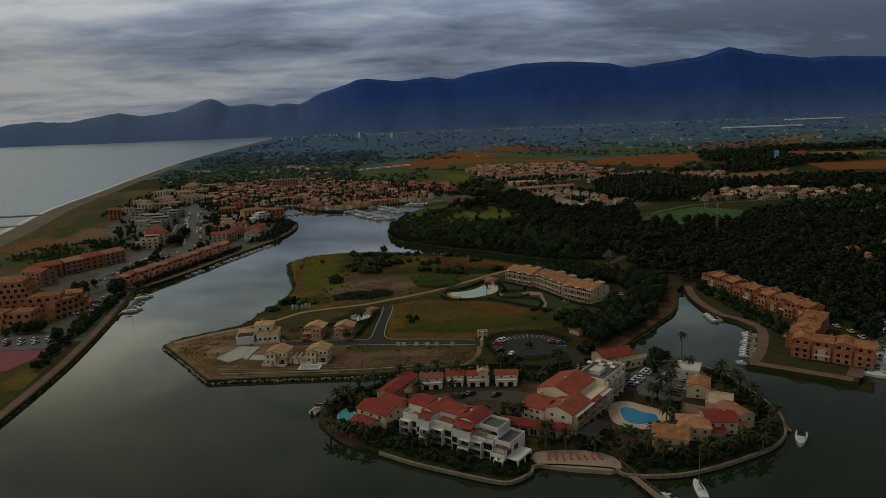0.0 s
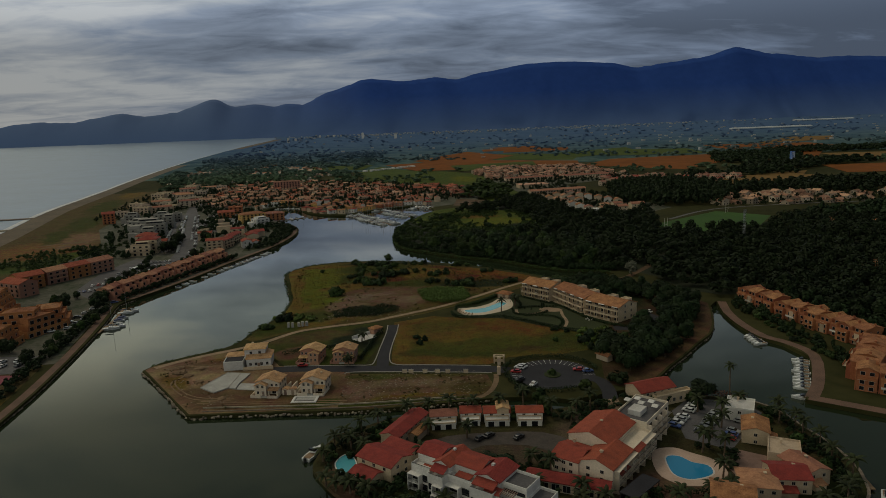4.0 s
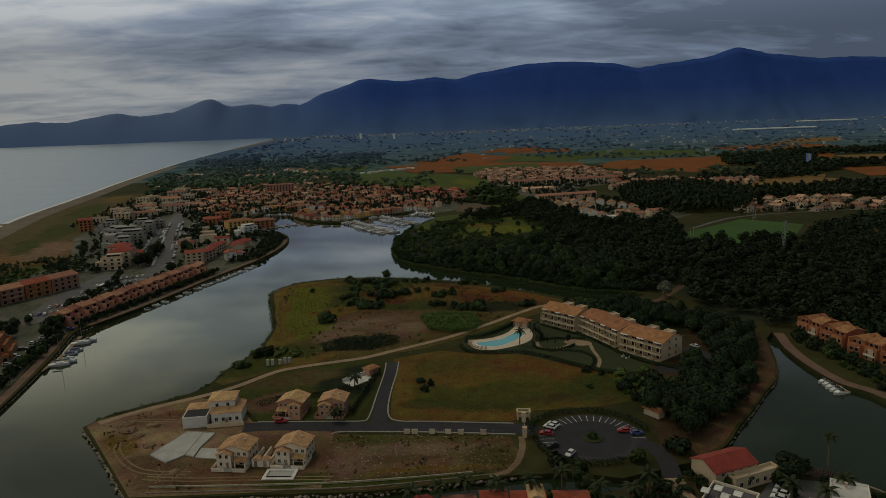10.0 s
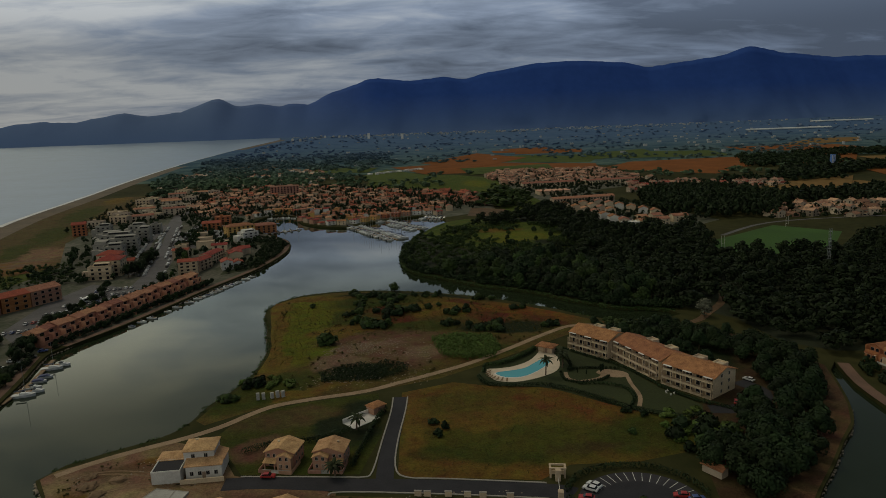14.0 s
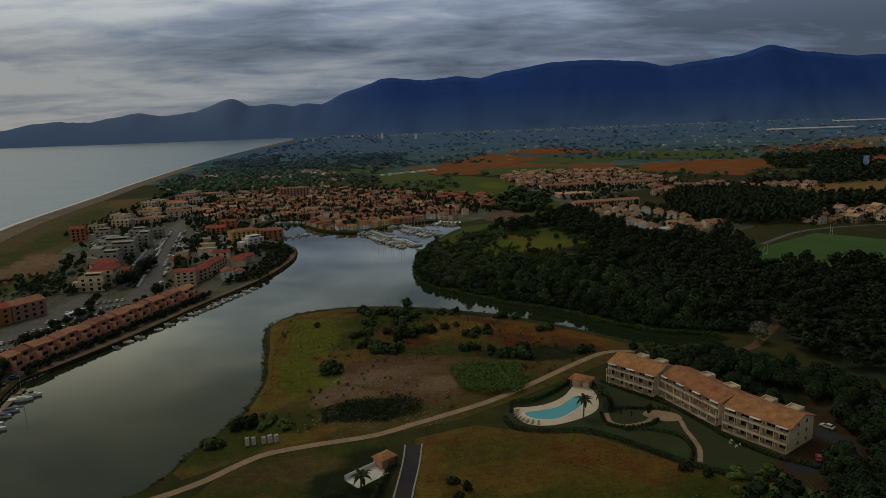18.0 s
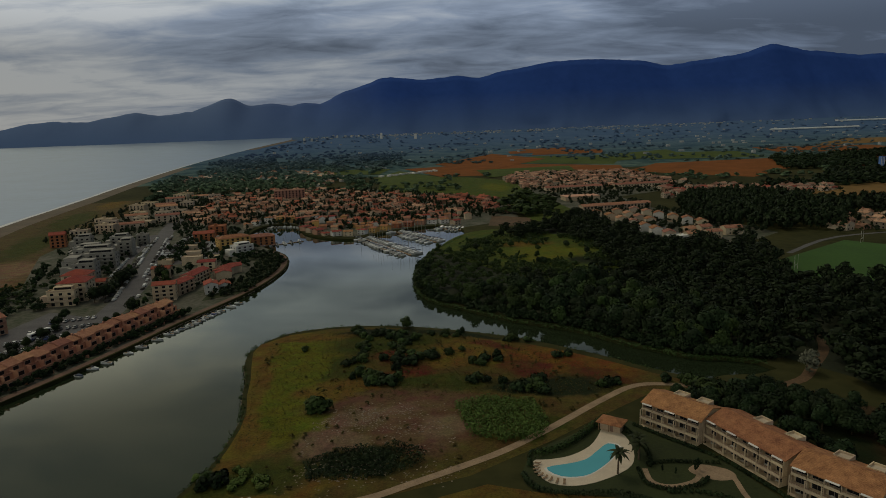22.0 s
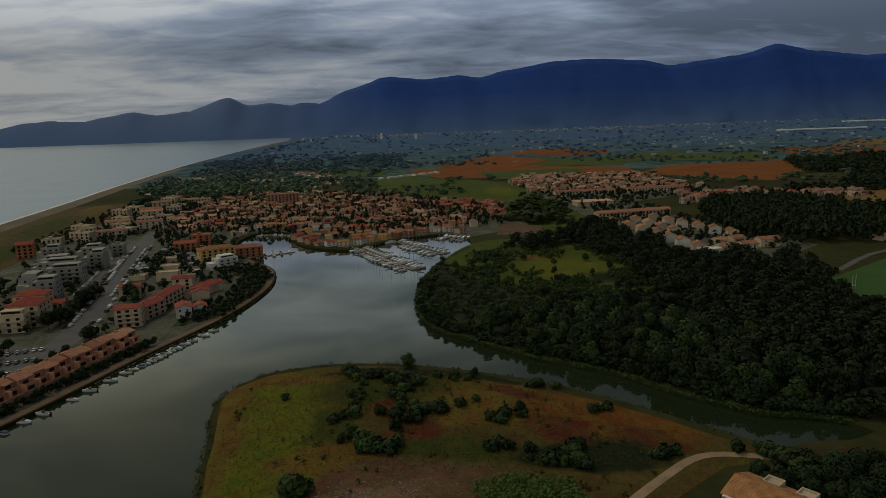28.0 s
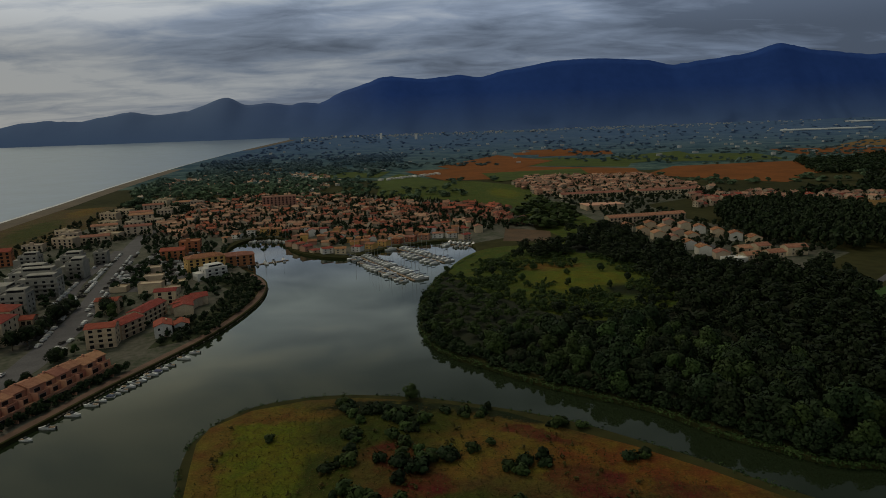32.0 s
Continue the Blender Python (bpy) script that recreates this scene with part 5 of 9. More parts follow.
villa(-38.0, 310.5, -14, PINKW, "two-storey pinkish villa with a pale tiled roof", True, 0.8)
villa(-23.6, 308.5, -10, PINKW, "two-storey pinkish villa with walled front garden", False, 0.8)
villa(-50.0, 277.8, -12, HOTELW, "new cream villa with a pale tiled roof and terrace", False, 0.82)
villa(-33.0, 277.0, -12, HOTELW, "new cream villa with a paved terrace to the water", False, 0.82)


def white_house(x, y, rz):
    t = thing("house", x, y, G, rz, "white house with stepped tiled roofs and a flat garage", "house")
    part("wall", body(9, 19, 1.5, 10.5, -0.3, 4.0), WHITE, t)
    part("upper_wall", body(8, 16.5, 4.5, 12, 3.9, 7.0), WHITE, t)
    part("roof", hip(8, 16.5, 4.5, 12, 7.0, 1.4), TILEO, t)
    part("lower_roof", shed(9, 19, 1.5, 4.5, 3.9, 4.8), TILEO, t)
    part("side_roof", prism(bmesh.new(), [(16.5, 5.0), (19.4, 3.9), (19.4, 4.1), (16.5, 5.2)], "y", 4.3, 10.8), TILEO, t)
    part("garage_wall", box(0, 8, 0, 7, -0.3, 3.6), WHITE, t, "blank white flat-roofed garage")
    part("garage_roof", parapet(0, 8, 0, 7, 3.5, 0.4), WHITE, t)
    part("garage_floor", box(0.3, 7.7, 0.3, 6.7, 3.55, 3.66), ASPHALT, t)
    part("annex_wall", box(0, 8, 7, 12, -0.3, 3.4), WHITE, t)
    part("annex_roof", hip(0, 8, 7, 12, 3.6, 1.1), TILEO, t)
    part("garden_wall", box(8, 20, -1.2, -0.9, -0.3, 1.4), CREAM, t)
    wins(t, 9.5, 18.5, 1.5, 1, 1.0, n=4)
    wins(t, 8.8, 16, 4.5, 1, 4.9, n=2)
    door(t, 14, 1.5)
    chimney(t, 11, 9, 7.4)
    return t


white_house(-72.3, 307.0, 2)
# poured slab
slab = thing("foundation_slab", 0, 0, G, 0, "pale poured concrete foundation slab in stepped parts", "slab")
for nm, pts, h in (("slab", [(-77, 289.5), (-70.5, 283.6), (-66, 287.8), (-63, 286.2), (-62.6, 292), (-60.4, 301.2), (-70, 304)], 0.5), ("slab_step", [(-62.6, 285.8), (-55.6, 284), (-53.6, 289.6), (-62.2, 291.8)], 0.3)):
    part(nm, prism(bmesh.new(), pts, "z", -0.2, h), CONC, slab)
for (x0, y0), (x1, y1) in (((-70, 304), (-60.4, 301.2)), ((-66, 287.8), (-64.4, 302.4)), ((-77, 289.5), (-70, 304))):
    a = math.degrees(math.atan2(y1 - y0, x1 - x0))
    e = part("slab_edge", box(0, math.hypot(x1 - x0, y1 - y0), -0.12, 0.12, 0.5, 0.62), KERB, slab)
    e.matrix_basis = pose(x0, y0, 0, 0, 0, a)
bp2 = thing("pool_basin", -34.9, 271.9, G, -8, "empty white concrete pool basin before a villa", "pool")
part("basin_floor", box(-3.6, 3.6, -2.0, 2.0, -0.05, 0.05), CONC, bp2)
part("rim", parapet(-4.6, 4.6, -2.9, 2.9, 0.0, 0.35, 0.9), WHITE, bp2)
lk = thing("villa_link", -41.4, 277.2, G, -12, "low cream court walls and gate between two villas", "wall")
for x0, x1, y0, y1, h in ((-2.6, 2.6, 0, 0.3, 2.3), (-0.2, 0.2, 0.3, 9, 2.0), (-2.6, -2.3, 0.3, 9, 1.8), (2.3, 2.6, 0.3, 9, 1.8)):
    part("court_wall", box(x0, x1, y0, y1, -0.3, h), HOTELW, lk)
for px in (-1.4, 1.4):
    part("gate_roof", gable(px - 1.0, px + 1.0, -0.2, 2.0, 2.3, 0.4, 0.2, 0.15, "y"), TILEO, lk)
    door(lk, px, 0)
for pts, hh in (([(-71, 270.4), (-41, 267), (-12, 264.6), (20, 264.8)], 0.5), ([(-70.5, 267.4), (-42, 264.6), (-12, 261.8), (24, 263)], 0.3)):
    ribbon("low_wall", pts, 0.35, G + hh, STONE, "low pale retaining wall above the shore rocks", "wall", hh + 0.2, 3)
ribbon("dirt_path", [(37.5, 284), (36.2, 276.5), (33, 268.5), (28.5, 263.6), (24, 262.6)], 2.0, D1 + 0.03, SOIL, "pale trodden dirt path across the lot", "path")
for pts in ([(-60, 306), (-70, 308), (-82, 306), (-90, 300), (-86, 290), (-76, 280), (-62, 277)], [(-58, 302), (-72, 312), (-88, 316), (-98, 313)], [(-74, 276), (-60, 273), (-46, 271.5), (-20, 268)]):
    for off in (-0.8, 0.8):
        ribbon("wheel_rut", [(x + off * 0.6, y + off) for x, y in pts], 0.6, D1 + 0.02, SOIL, "pale wheel rut in the sandy ground", "track")
# garden pool behind the pink villas
gp = thing("garden_terrace", -17, 338, G, 40, "white walled garden terrace beside a small pool house", "terrace")
part("paving", box(-3, 8, -3, 3, -0.1, 0.16), WHITE, gp)
part("wall", box(-3, 8, 3, 3.3, -0.1, 1.5), WHITE, gp)
ph = thing("pool_house", -10.5, 346, G, 40, "small pink pool house with a tiled roof", "hut")
part("wall", box(-2.5, 2.5, -2, 2, -0.2, 2.6), PINKW, ph)
part("roof", hip(-2.5, 2.5, -2, 2, 2.6, 1.0), TILE, ph)
door(ph, 0, -2)

# gate at the road's end
gate = thing("road_gate", 39.5, 289.2, G, -10, "pale rendered gatehouse across the road", "gate")
for yy in (-6.2, 4.6):
    part("pillar", box(-0.7, 0.7, yy, yy + 1.6, -0.3, 3.2), CREAM, gate)
for px in (-2.2, 1.7):
    for py in (6.2, 8.2):
        part("portal_post", box(px, px + 0.5, py, py + 0.4, -0.3, 2.7), CREAM, gate)
part("portal_lintel", parapet(-2.3, 2.3, 6.1, 8.7, 2.7, 0.4, 0.5), CREAM, gate)
part("portal_wall", box(-1.7, 1.7, 8.3, 8.5, -0.3, 1.1), CREAM, gate)
part("barrier", box(-0.06, 0.06, -4.6, 4.6, 1.0, 1.12), WHITE, gate)
for k, (x, y) in enumerate(((2, 292.5), (4.5, 292), (10, 291.2), (15, 290.3), (19, 289.5), (26, 288.2))):
    m = thing("meter_wall", x, y - 0.8, G, -10, "short pale service wall along the kerb", "wall", "service walls")
    part("panel", box(-0.9, 0.9, -0.2, 0.2, -0.2, 1.5), CREAM, m)
    part("cap", box(-1.0, 1.0, -0.28, 0.28, 1.5, 1.6), KERB, m)
for k in range(5):
    m = tagged(obj("standing_slab", box(-0.6, 0.6, -0.5, 0.5, -0.2, 2.6 - 0.2 * (k % 3)), CONC), "weathered upright concrete block by the track", "block", "concrete blocks")
    m.matrix_basis = pose(-54 + 1.9 * k + (1.2 if k > 1 else 0), 363.0 + 0.35 * k, G, 0, 0, 10 + 7 * k)
# hut with red canopy at the car park
kb = thing("kiosk", 83.5, 292, G, -60, "low pale kiosk with a red canopy", "kiosk")
part("wall", box(-3, 3, -1.5, 1.5, -0.2, 2.4), BEIGE, kb)
part("roof", gable(-3, 3, -1.5, 1.5, 2.4, 0.8), TILE, kb)
part("canopy", prism(bmesh.new(), [(-2.0, 2.2), (0, 3.1), (2.0, 2.2), (0, 3.0)], "y", 1.6, 4.6), mat("red_canvas", (0.5, 0.03, 0.03), (0.38, 0.025, 0.025), 0.8), kb)

# ---- apartment block with the pool ----
def apt_block(x, y, rz, L, Dp, label, bays):
    t = thing("apartment_block", x, y, G, rz, label, "apartments", "pool apartments")
    part("wall", body(0, L, 2.6, Dp, -0.4, 7.4, "gable", 2.0, "x"), CREAM, t)
    part("roof", gable(0, L, 1.6, Dp + 0.2, 7.4, 2.2, 0.5, 0.26, "x"), TILE, t, "orange roman tile roof")
    for fl in range(3):
        z = 2.75 * fl
        out = 0.0 if fl < 2 else 0.9
        part("floor_slab", box(0, L, out - 0.1, 2.6, z - 0.22, z + 0.06), CREAM, t)
        for i in range(bays):
            xa, xb = L * i / bays, L * (i + 1) / bays
            if fl:
                part("balcony_front", box(xa + 0.16, xb - 0.16, out - 0.06, out + 0.06, z + 0.06, z + 0.55), CREAM, t)
                part("handrail", box(xa + 0.16, xb - 0.16, out - 0.05, out + 0.05, z + 0.82, z + 0.95), SHUT, t, "brown timber handrail")
            window(t, (xa + xb) / 2, 2.6, z + 0.1, (xb - xa) * 0.7, 2.2)
            if fl == 2 and i % 2 == 0:
                part("awning", prism(bmesh.new(), [(0.55, z + 1.75), (2.6, z + 2.35), (2.6, z + 2.42), (0.55, z + 1.83)], "x", xa + 0.3, xb - 0.3), WHITE, t, "white canvas awning")
            if fl == 0 and i % 2:
                part("garden_wall", box(xa + 0.2, xb - 0.2, -0.05, 0.1, -0.3, 0.8), CREAM, t)
            if (i + fl) % 3 == 0:
                part("balcony_table", box((xa + xb) / 2 - 0.5, (xa + xb) / 2 + 0.5, 1.2, 1.9, z + 0.62, z + 0.68), WHITE, t)
    for i in range(bays + 1):
        px = min(max(L * i / bays, 0.14), L - 0.14)
        part("pillar", box(px - 0.14, px + 0.14, 0.0, 0.28, -0.4, 5.4), CREAM, t)
        part("party_wall", box(px - 0.1, px + 0.1, 1.1, 2.6, -0.4, 7.3), CREAM, t)
    for i in range(2):
        cx = L * (0.35 + 0.4 * i)
        part("roof_terrace", box(cx - 2, cx + 2, Dp * 0.78, Dp + 0.3, 6.6, 8.5), BEIGE, t, "pale roof terrace box")
        part("terrace_parapet", parapet(cx - 2, cx + 2, Dp * 0.78, Dp + 0.3, 8.5, 0.6), CREAM, t)
    wins(t, 4, Dp - 2, L, 3, n=2, rz=90)
    wins(t, 1, L - 1, Dp, 2, n=bays, rz=180)
    return t


apt_block(70.2, 397.0, -53, 19.5, 14.5, "three-storey cream apartments with tiled roof and balconies", 5)
apt_block(84.5, 383.0, -71, 27.0, 14.5, "three-storey cream apartment range with stepped balconies", 7)
apt_block(93.8, 354.5, -57, 20.0, 15.5, "cream end block of the pool apartments", 5)

POOL0 = [(34.2, 374), (37.4, 368.2), (44.5, 367.4), (50.6, 371.5), (56.5, 378), (60.6, 384.7), (57.6, 388), (53, 383.5), (48, 378.2), (42.5, 376)]
POOL = [(48 + (x - 48) * 0.9, 377 + (y - 377) * 0.84) for x, y in POOL0]
TERR = [(32.5, 378.5), (33.5, 368.5), (39, 364.6), (47, 365.4), (57.5, 371), (62, 378), (63.5, 388), (62, 394), (58.5, 397), (55.5, 392), (51, 385.5), (44, 380.5), (37, 379)]
PAVEC = mat("cream_pool_paving", (0.62, 0.52, 0.4), (0.5, 0.42, 0.32), 0.85, 0.3, 2.5)
sheet("pavement_pool", TERR, G + 0.16, PAVEC, 0.3, "cream stone paving round the swimming pool", "paving", smooth=3)
pool = thing("swimming_pool", 0, 0, 0, 0, "curved turquoise swimming pool in cream paving", "pool")


def flat(pts, z, k=3):
    pts = curve(pts, k, True)
    bm = bmesh.new()
    f = bm.faces.new([bm.verts.new((x, y, z)) for x, y in pts])
    f.normal_update()
    if f.normal.z < 0:
        f.normal_flip()
    bmesh.ops.triangulate(bm, faces=bm.faces[:])
    return bm


part("water", flat(POOL, G + 0.2), POOLW, pool)
part("coping", flat([(47.5 + (x - 47.5) * 1.06, 377.5 + (y - 377.5) * 1.07) for x, y in POOL], G + 0.18), WHITE, pool)
hut = thing("pool_hut", 60, 396, G, -38, "small pool hut with a terracotta roof", "hut")
part("wall", box(-2.2, 4.2, -1.8, 2.4, -0.2, 2.7), CREAM, hut)
part("roof", hip(-2.8, 4.6, -2.6, 2.8, 2.7, 1.3), TILE, hut)
for px in (-2.6, 0.6):
    part("post", box(px, px + 0.2, -2.4, -2.2, -0.2, 2.7), TEAK, hut)
door(hut, 1.5, -1.8)


def lounger(x, y, rz, z, c=None, group="pool loungers"):
    t = thing("sun_lounger", x, y, z, rz, "low sun lounger standing on the paving" if c is None else "red sun lounger on pale sand", "lounger", group)
    part("seat", box(-0.32, 0.32, -0.4, 0.95, 0.28, 0.36), c or TEAK, t)
    bk = part("backrest", box(-0.32, 0.32, -0.02, 0.7, -0.03, 0.05), c or TEAK, t)
    bk.matrix_basis = pose(0, -0.4, 0.3, 0, 0, 0) @ pose(0, 0, 0, 140, 0, 0)
    for sx in (-0.28, 0.24):
        for sy in (-0.35, 0.85):
            part("leg", box(sx, sx + 0.05, sy, sy + 0.05, 0, 0.28), RAILM, t)
    return t


for k in range(9):
    a = radians(150 + k * 13)
    lounger(41 + 8.6 * math.cos(a), 373.2 + 7.4 * math.sin(a), 60 + k * 13, G + 0.16)

# hedges of the pool garden
def hedge(pts, w, h, label="clipped dark green hedge", n=5, z=G, material=None):
    c = curve(pts, 6)
    cen, rad = [], []
    for (x0, y0), (x1, y1) in zip(c, c[1:]):
        L = math.hypot(x1 - x0, y1 - y0)
        for k in range(max(1, int(L / 0.9))):
            t = k / max(1, int(L / 0.9))
            cen.append((x0 + (x1 - x0) * t, y0 + (y1 - y0) * t, z + h * 0.5))
            rad.append(w * 0.55)
    v, f, nv = leaf_quads(cen, rad, 44, 0.24, 0.4, h / w * 1.15)
    ob = new("hedge", np_mesh("hedge", v, f, material or LEAF, nv))
    return tagged(ob, label, "hedge", "hedges")


hedge([(28.5, 371), (29.5, 365.5), (34, 361.5), (44, 359.5), (52, 358.5), (62, 350.5), (76, 334.5), (90, 325.5), (98, 328)], 1.6, 1.5, "clipped dark green hedge round the pool garden")
hedge([(62, 402), (65, 392), (66.5, 380), (64, 371)], 1.4, 1.4)
hedge([(68.5, 397), (74, 389), (81, 379.5), (86, 372), (91.5, 356), (97, 342), (103, 333.5)], 1.2, 1.0, "low hedge below the apartment balconies")
hedge([(64.5, 358.5), (73, 357), (79.5, 352), (80, 344), (76.5, 337)], 1.3, 1.1)
hedge([(31, 376), (33, 383), (40, 384), (50, 391), (57, 399)], 1.3, 1.3, "clipped hedge behind the pool terrace")
hedge([(60.5, 370.5), (60.2, 363.2), (65, 359.8), (73.5, 360.8), (77.5, 364)], 1.2, 1.0, "low curved hedge of the inner garden")
hedge([(64, 373), (70, 373.5), (76, 372.5), (84.5, 371)], 1.0, 1.0, "low hedge between lawn and garden path")
hedge([(92, 352), (97, 342), (104, 334), (112, 326)], 1.2, 1.2, "low clipped garden hedge")
hedge([(34, 381), (44, 386), (54, 396), (62, 404)], 2.4, 1.9, "bushy green hedge beside the track", material=LEAFG)
hedge([(41.5, 288.5), (46, 294.5), (53, 297.8), (60, 298.3), (68, 296), (74.5, 289.5), (77, 281)], 2.0, 1.8, "dark hedge round the parking circle")
hedge([(41, 284), (42, 275), (46, 267.5), (54, 263.5), (64, 264)], 2.2, 1.8)
hedge([(-16.5, 309), (-13.5, 322), (-10, 338), (-7, 347)], 1.6, 2.0, "tall dark hedge beside the side road")
hedge([(-50, 322), (-40, 326), (-28, 327), (-18, 333)], 2.0, 2.0)
hedge([(100.5, 251.5), (108, 250.5), (118, 244)], 2.2, 2.4, "tall reddish hedge along the hotel car park", material=REDLEAF)

cyp_v, cyp_f, cyp_n = crown_arrays(0.75, 4.6, 0.3, 12, 60, 0.2, 411)
CYP = np_mesh("foliage", cyp_v, cyp_f, LEAF, cyp_n)
for x, y, sc in ((75.2, 367.2, 1.0), (76.6, 368.6, 0.9), (69.5, 366.5, 0.6), (66.5, 368.5, 0.6)):
    t = new("cypress", CYP)
    t.matrix_basis = pose(x, y, G, 0, 0, x * 40) @ Matrix.Diagonal((0.9 * sc, 0.9 * sc, sc, 1))
    tagged(t, "slim dark cypress on the garden lawn", "cypress", "garden cypresses")


def garden_chair(x, y, rz):
    t = thing("garden_chair", x, y, D2, rz, "white plastic garden chair on the lawn", "chair", "garden chairs")
    part("seat", box(-0.27, 0.27, -0.27, 0.27, 0.38, 0.44), WHITE, t)
    part("backrest", box(-0.27, 0.27, 0.23, 0.29, 0.44, 0.95), WHITE, t)
    for sx in (-0.26, 0.2):
        for sy in (-0.26, 0.2):
            part("leg", box(sx, sx + 0.06, sy, sy + 0.06, 0, 0.38), WHITE, t)
    return t


for x, y, rz in ((92.2, 345.6, 20), (93.4, 347, 110), (94.6, 344.6, 240), (93.0, 343.6, 170)):
    garden_chair(x, y, rz)

# ---- palms ----
def frond_mesh():
    bm = bmesh.new()
    n = 7
    pts = [(2.7 * i / n, 0.55 * math.sin(i / n * 2.2) - 1.5 * (i / n) ** 2.2) for i in range(n + 1)]
    for s in (-1, 1):
        va = [bm.verts.new((x, 0, z)) for x, z in pts]
        vb = [bm.verts.new((x + 0.12, s * 0.42 * math.sin(math.pi * min(1, (i + 0.7) / (n + 0.7))), z - 0.2)) for i, (x, z) in enumerate(pts)]
        for i in range(n):
            bm.faces.new((va[i], va[i + 1], vb[i + 1], vb[i]))
    me = bpy.data.meshes.new("frond")
    bm.to_mesh(me)
    bm.free()
    me.materials.append(PALMF)
    return me


FROND = frond_mesh()


def palm(x, y, h=6.0, z=G, s=1.0, n=15):
    t = thing("palm_tree", x, y, z, rng.random() * 360, "date palm with a shaggy trunk and dark arching fronds" if h < 8 else "tall slender palm with a small crown", "palm", "palms")
    t.scale = (s, s, s)
    fs = 1.0 if h > 9 else 1.12
    bm = bmesh.new()
    for i in range(5):
        cyl(bm, 0.05 * i, 0, h * i / 5 - 0.2, h * (i + 1) / 5, 0.3 - 0.02 * i, 0.25 - 0.02 * i, 8)
    part("trunk", bm, PALMB, t)
    for i in range(n):
        o = new("frond", FROND)
        o.parent = t
        o.matrix_basis = pose(0.2, 0, h - 0.1, 0, (-38 + 52 * ((i * 7) % 5) / 4), 360 * i / n + rng.uniform(-9, 9)) @ Matrix.Diagonal((fs, fs * 1.25, fs, 1))
    return t


for x, y, h in ((54.2, 369, 6.5), (62.5, 376, 5), (63.8, 380, 5), (-16.5, 333.5, 4), (-21, 305, 3.5)):
    palm(x, y, h)

# ---- boats and cars ----
def mk(name, bm, material):
    me = bpy.data.meshes.new(name)
    bm.to_mesh(me)
    bm.free()
    me.materials.append(material)
    return me


def hull_bm(L, w, h, bow=0.35):
    bm = bmesh.new()
    st = []
    for i, t in enumerate((0, 0.25, 0.5, 0.75, 0.92, 1.0)):
        hw = w / 2 * (0.9, 1.0, 1.0, 0.8, 0.4, 0.04)[i]
        zz = h * (1 + bow * t * t)
        st.append([bm.verts.new(p) for p in ((L * (t - 0.5), -hw, zz), (L * (t - 0.5) * 0.96, -hw * 0.75, -0.25), (L * (t - 0.5) * 0.96, hw * 0.75, -0.25), (L * (t - 0.5), hw, zz))])
    for a, b in zip(st, st[1:]):
        for k in range(3):
            bm.faces.new((a[k], a[k + 1], b[k + 1], b[k]))
        bm.faces.new((a[3], a[0], b[0], b[3]))
    bm.faces.new(st[0])
    bm.faces.new(st[-1][::-1])
    bmesh.ops.recalc_face_normals(bm, faces=bm.faces)
    return bm


MB = [("hull", mk("hull", hull_bm(7, 2.5, 0.8), BOATW)), ("cockpit", mk("cockpit", box(-3.1, -0.6, -0.9, 0.9, 0.7, 0.9), TEAK)),
      ("cabin", mk("cabin", prism(bmesh.new(), [(-0.7, 0.85), (2.2, 0.95), (1.2, 1.45), (-0.4, 1.5)], "y", -0.85, 0.85), BOATW)),
      ("windscreen", mk("windscreen", prism(bmesh.new(), [(-0.9, 1.45), (0.6, 1.5), (-0.2, 2.0), (-0.9, 2.05)], "y", -0.8, 0.8), GLASS)),
      ("engine", mk("engine", box(-3.9, -3.45, -0.3, 0.3, 0.1, 1.1), RUBBER))]
SB = [("hull", mk("hull", hull_bm(8.5, 2.8, 1.0, 0.25), BOATW)), ("cabin", mk("cabin", prism(bmesh.new(), [(-1.4, 1.0), (2.4, 1.15), (1.7, 1.6), (-1.2, 1.7)], "y", -0.8, 0.8), BOATW)),
      ("mast", mk("mast", cyl(bmesh.new(), 0.7, 0, 0.9, 12.5, 0.09, 0.06, 6), ALU)), ("boom", mk("boom", box(-3.2, 0.7, -0.06, 0.06, 2.3, 2.45), ALU)),
      ("sail_cover", mk("sail_cover", box(-3.1, 0.5, -0.14, 0.14, 2.46, 2.75), BOATG))]
CB = [("hull", mk("hull", hull_bm(6, 2.3, 0.7), BOATW)), ("cover", mk("cover", prism(bmesh.new(), [(-2.8, 0.7), (1.9, 0.85), (0.6, 1.6), (-2.2, 1.3)], "y", -0.95, 0.95), BOATG))]


def boat(kind, x, y, rz, s=1.0, group="moored boats", label=None):
    parts, lab = {"m": (MB, "white motor boat moored at the quay"), "s": (SB, "white sailing yacht with a bare mast"), "c": (CB, "small white boat under a dark cover")}[kind]
    t = thing("sailing_boat" if kind == "s" else "motor_boat", x, y, 0.0, rz, label or lab, "boat", group)
    t.scale = (s, s, s)
    for nm, me in parts:
        o = new(nm, me)
        o.parent = t
    return t


CARC = [mat("car_paint_" + n, c, None, 0.3, 1, 3, spec=0.5) for n, c in (("white", (0.7, 0.7, 0.7)), ("silver", (0.4, 0.41, 0.42)), ("black", (0.03, 0.03, 0.035)), ("red", (0.4, 0.03, 0.03)), ("blue", (0.06, 0.1, 0.28)), ("grey", (0.14, 0.15, 0.16)))]


def car_body():
    bm = prism(bmesh.new(), [(-2.1, 0.35), (-2.1, 0.85), (-1.95, 0.95), (-1.5, 1.0), (1.0, 0.98), (1.95, 0.8), (2.1, 0.6), (2.08, 0.35)], "y", -0.86, 0.86)
    bmesh.ops.bevel(bm, geom=bm.edges[:], offset=0.05, segments=1, affect="EDGES")
    return bm


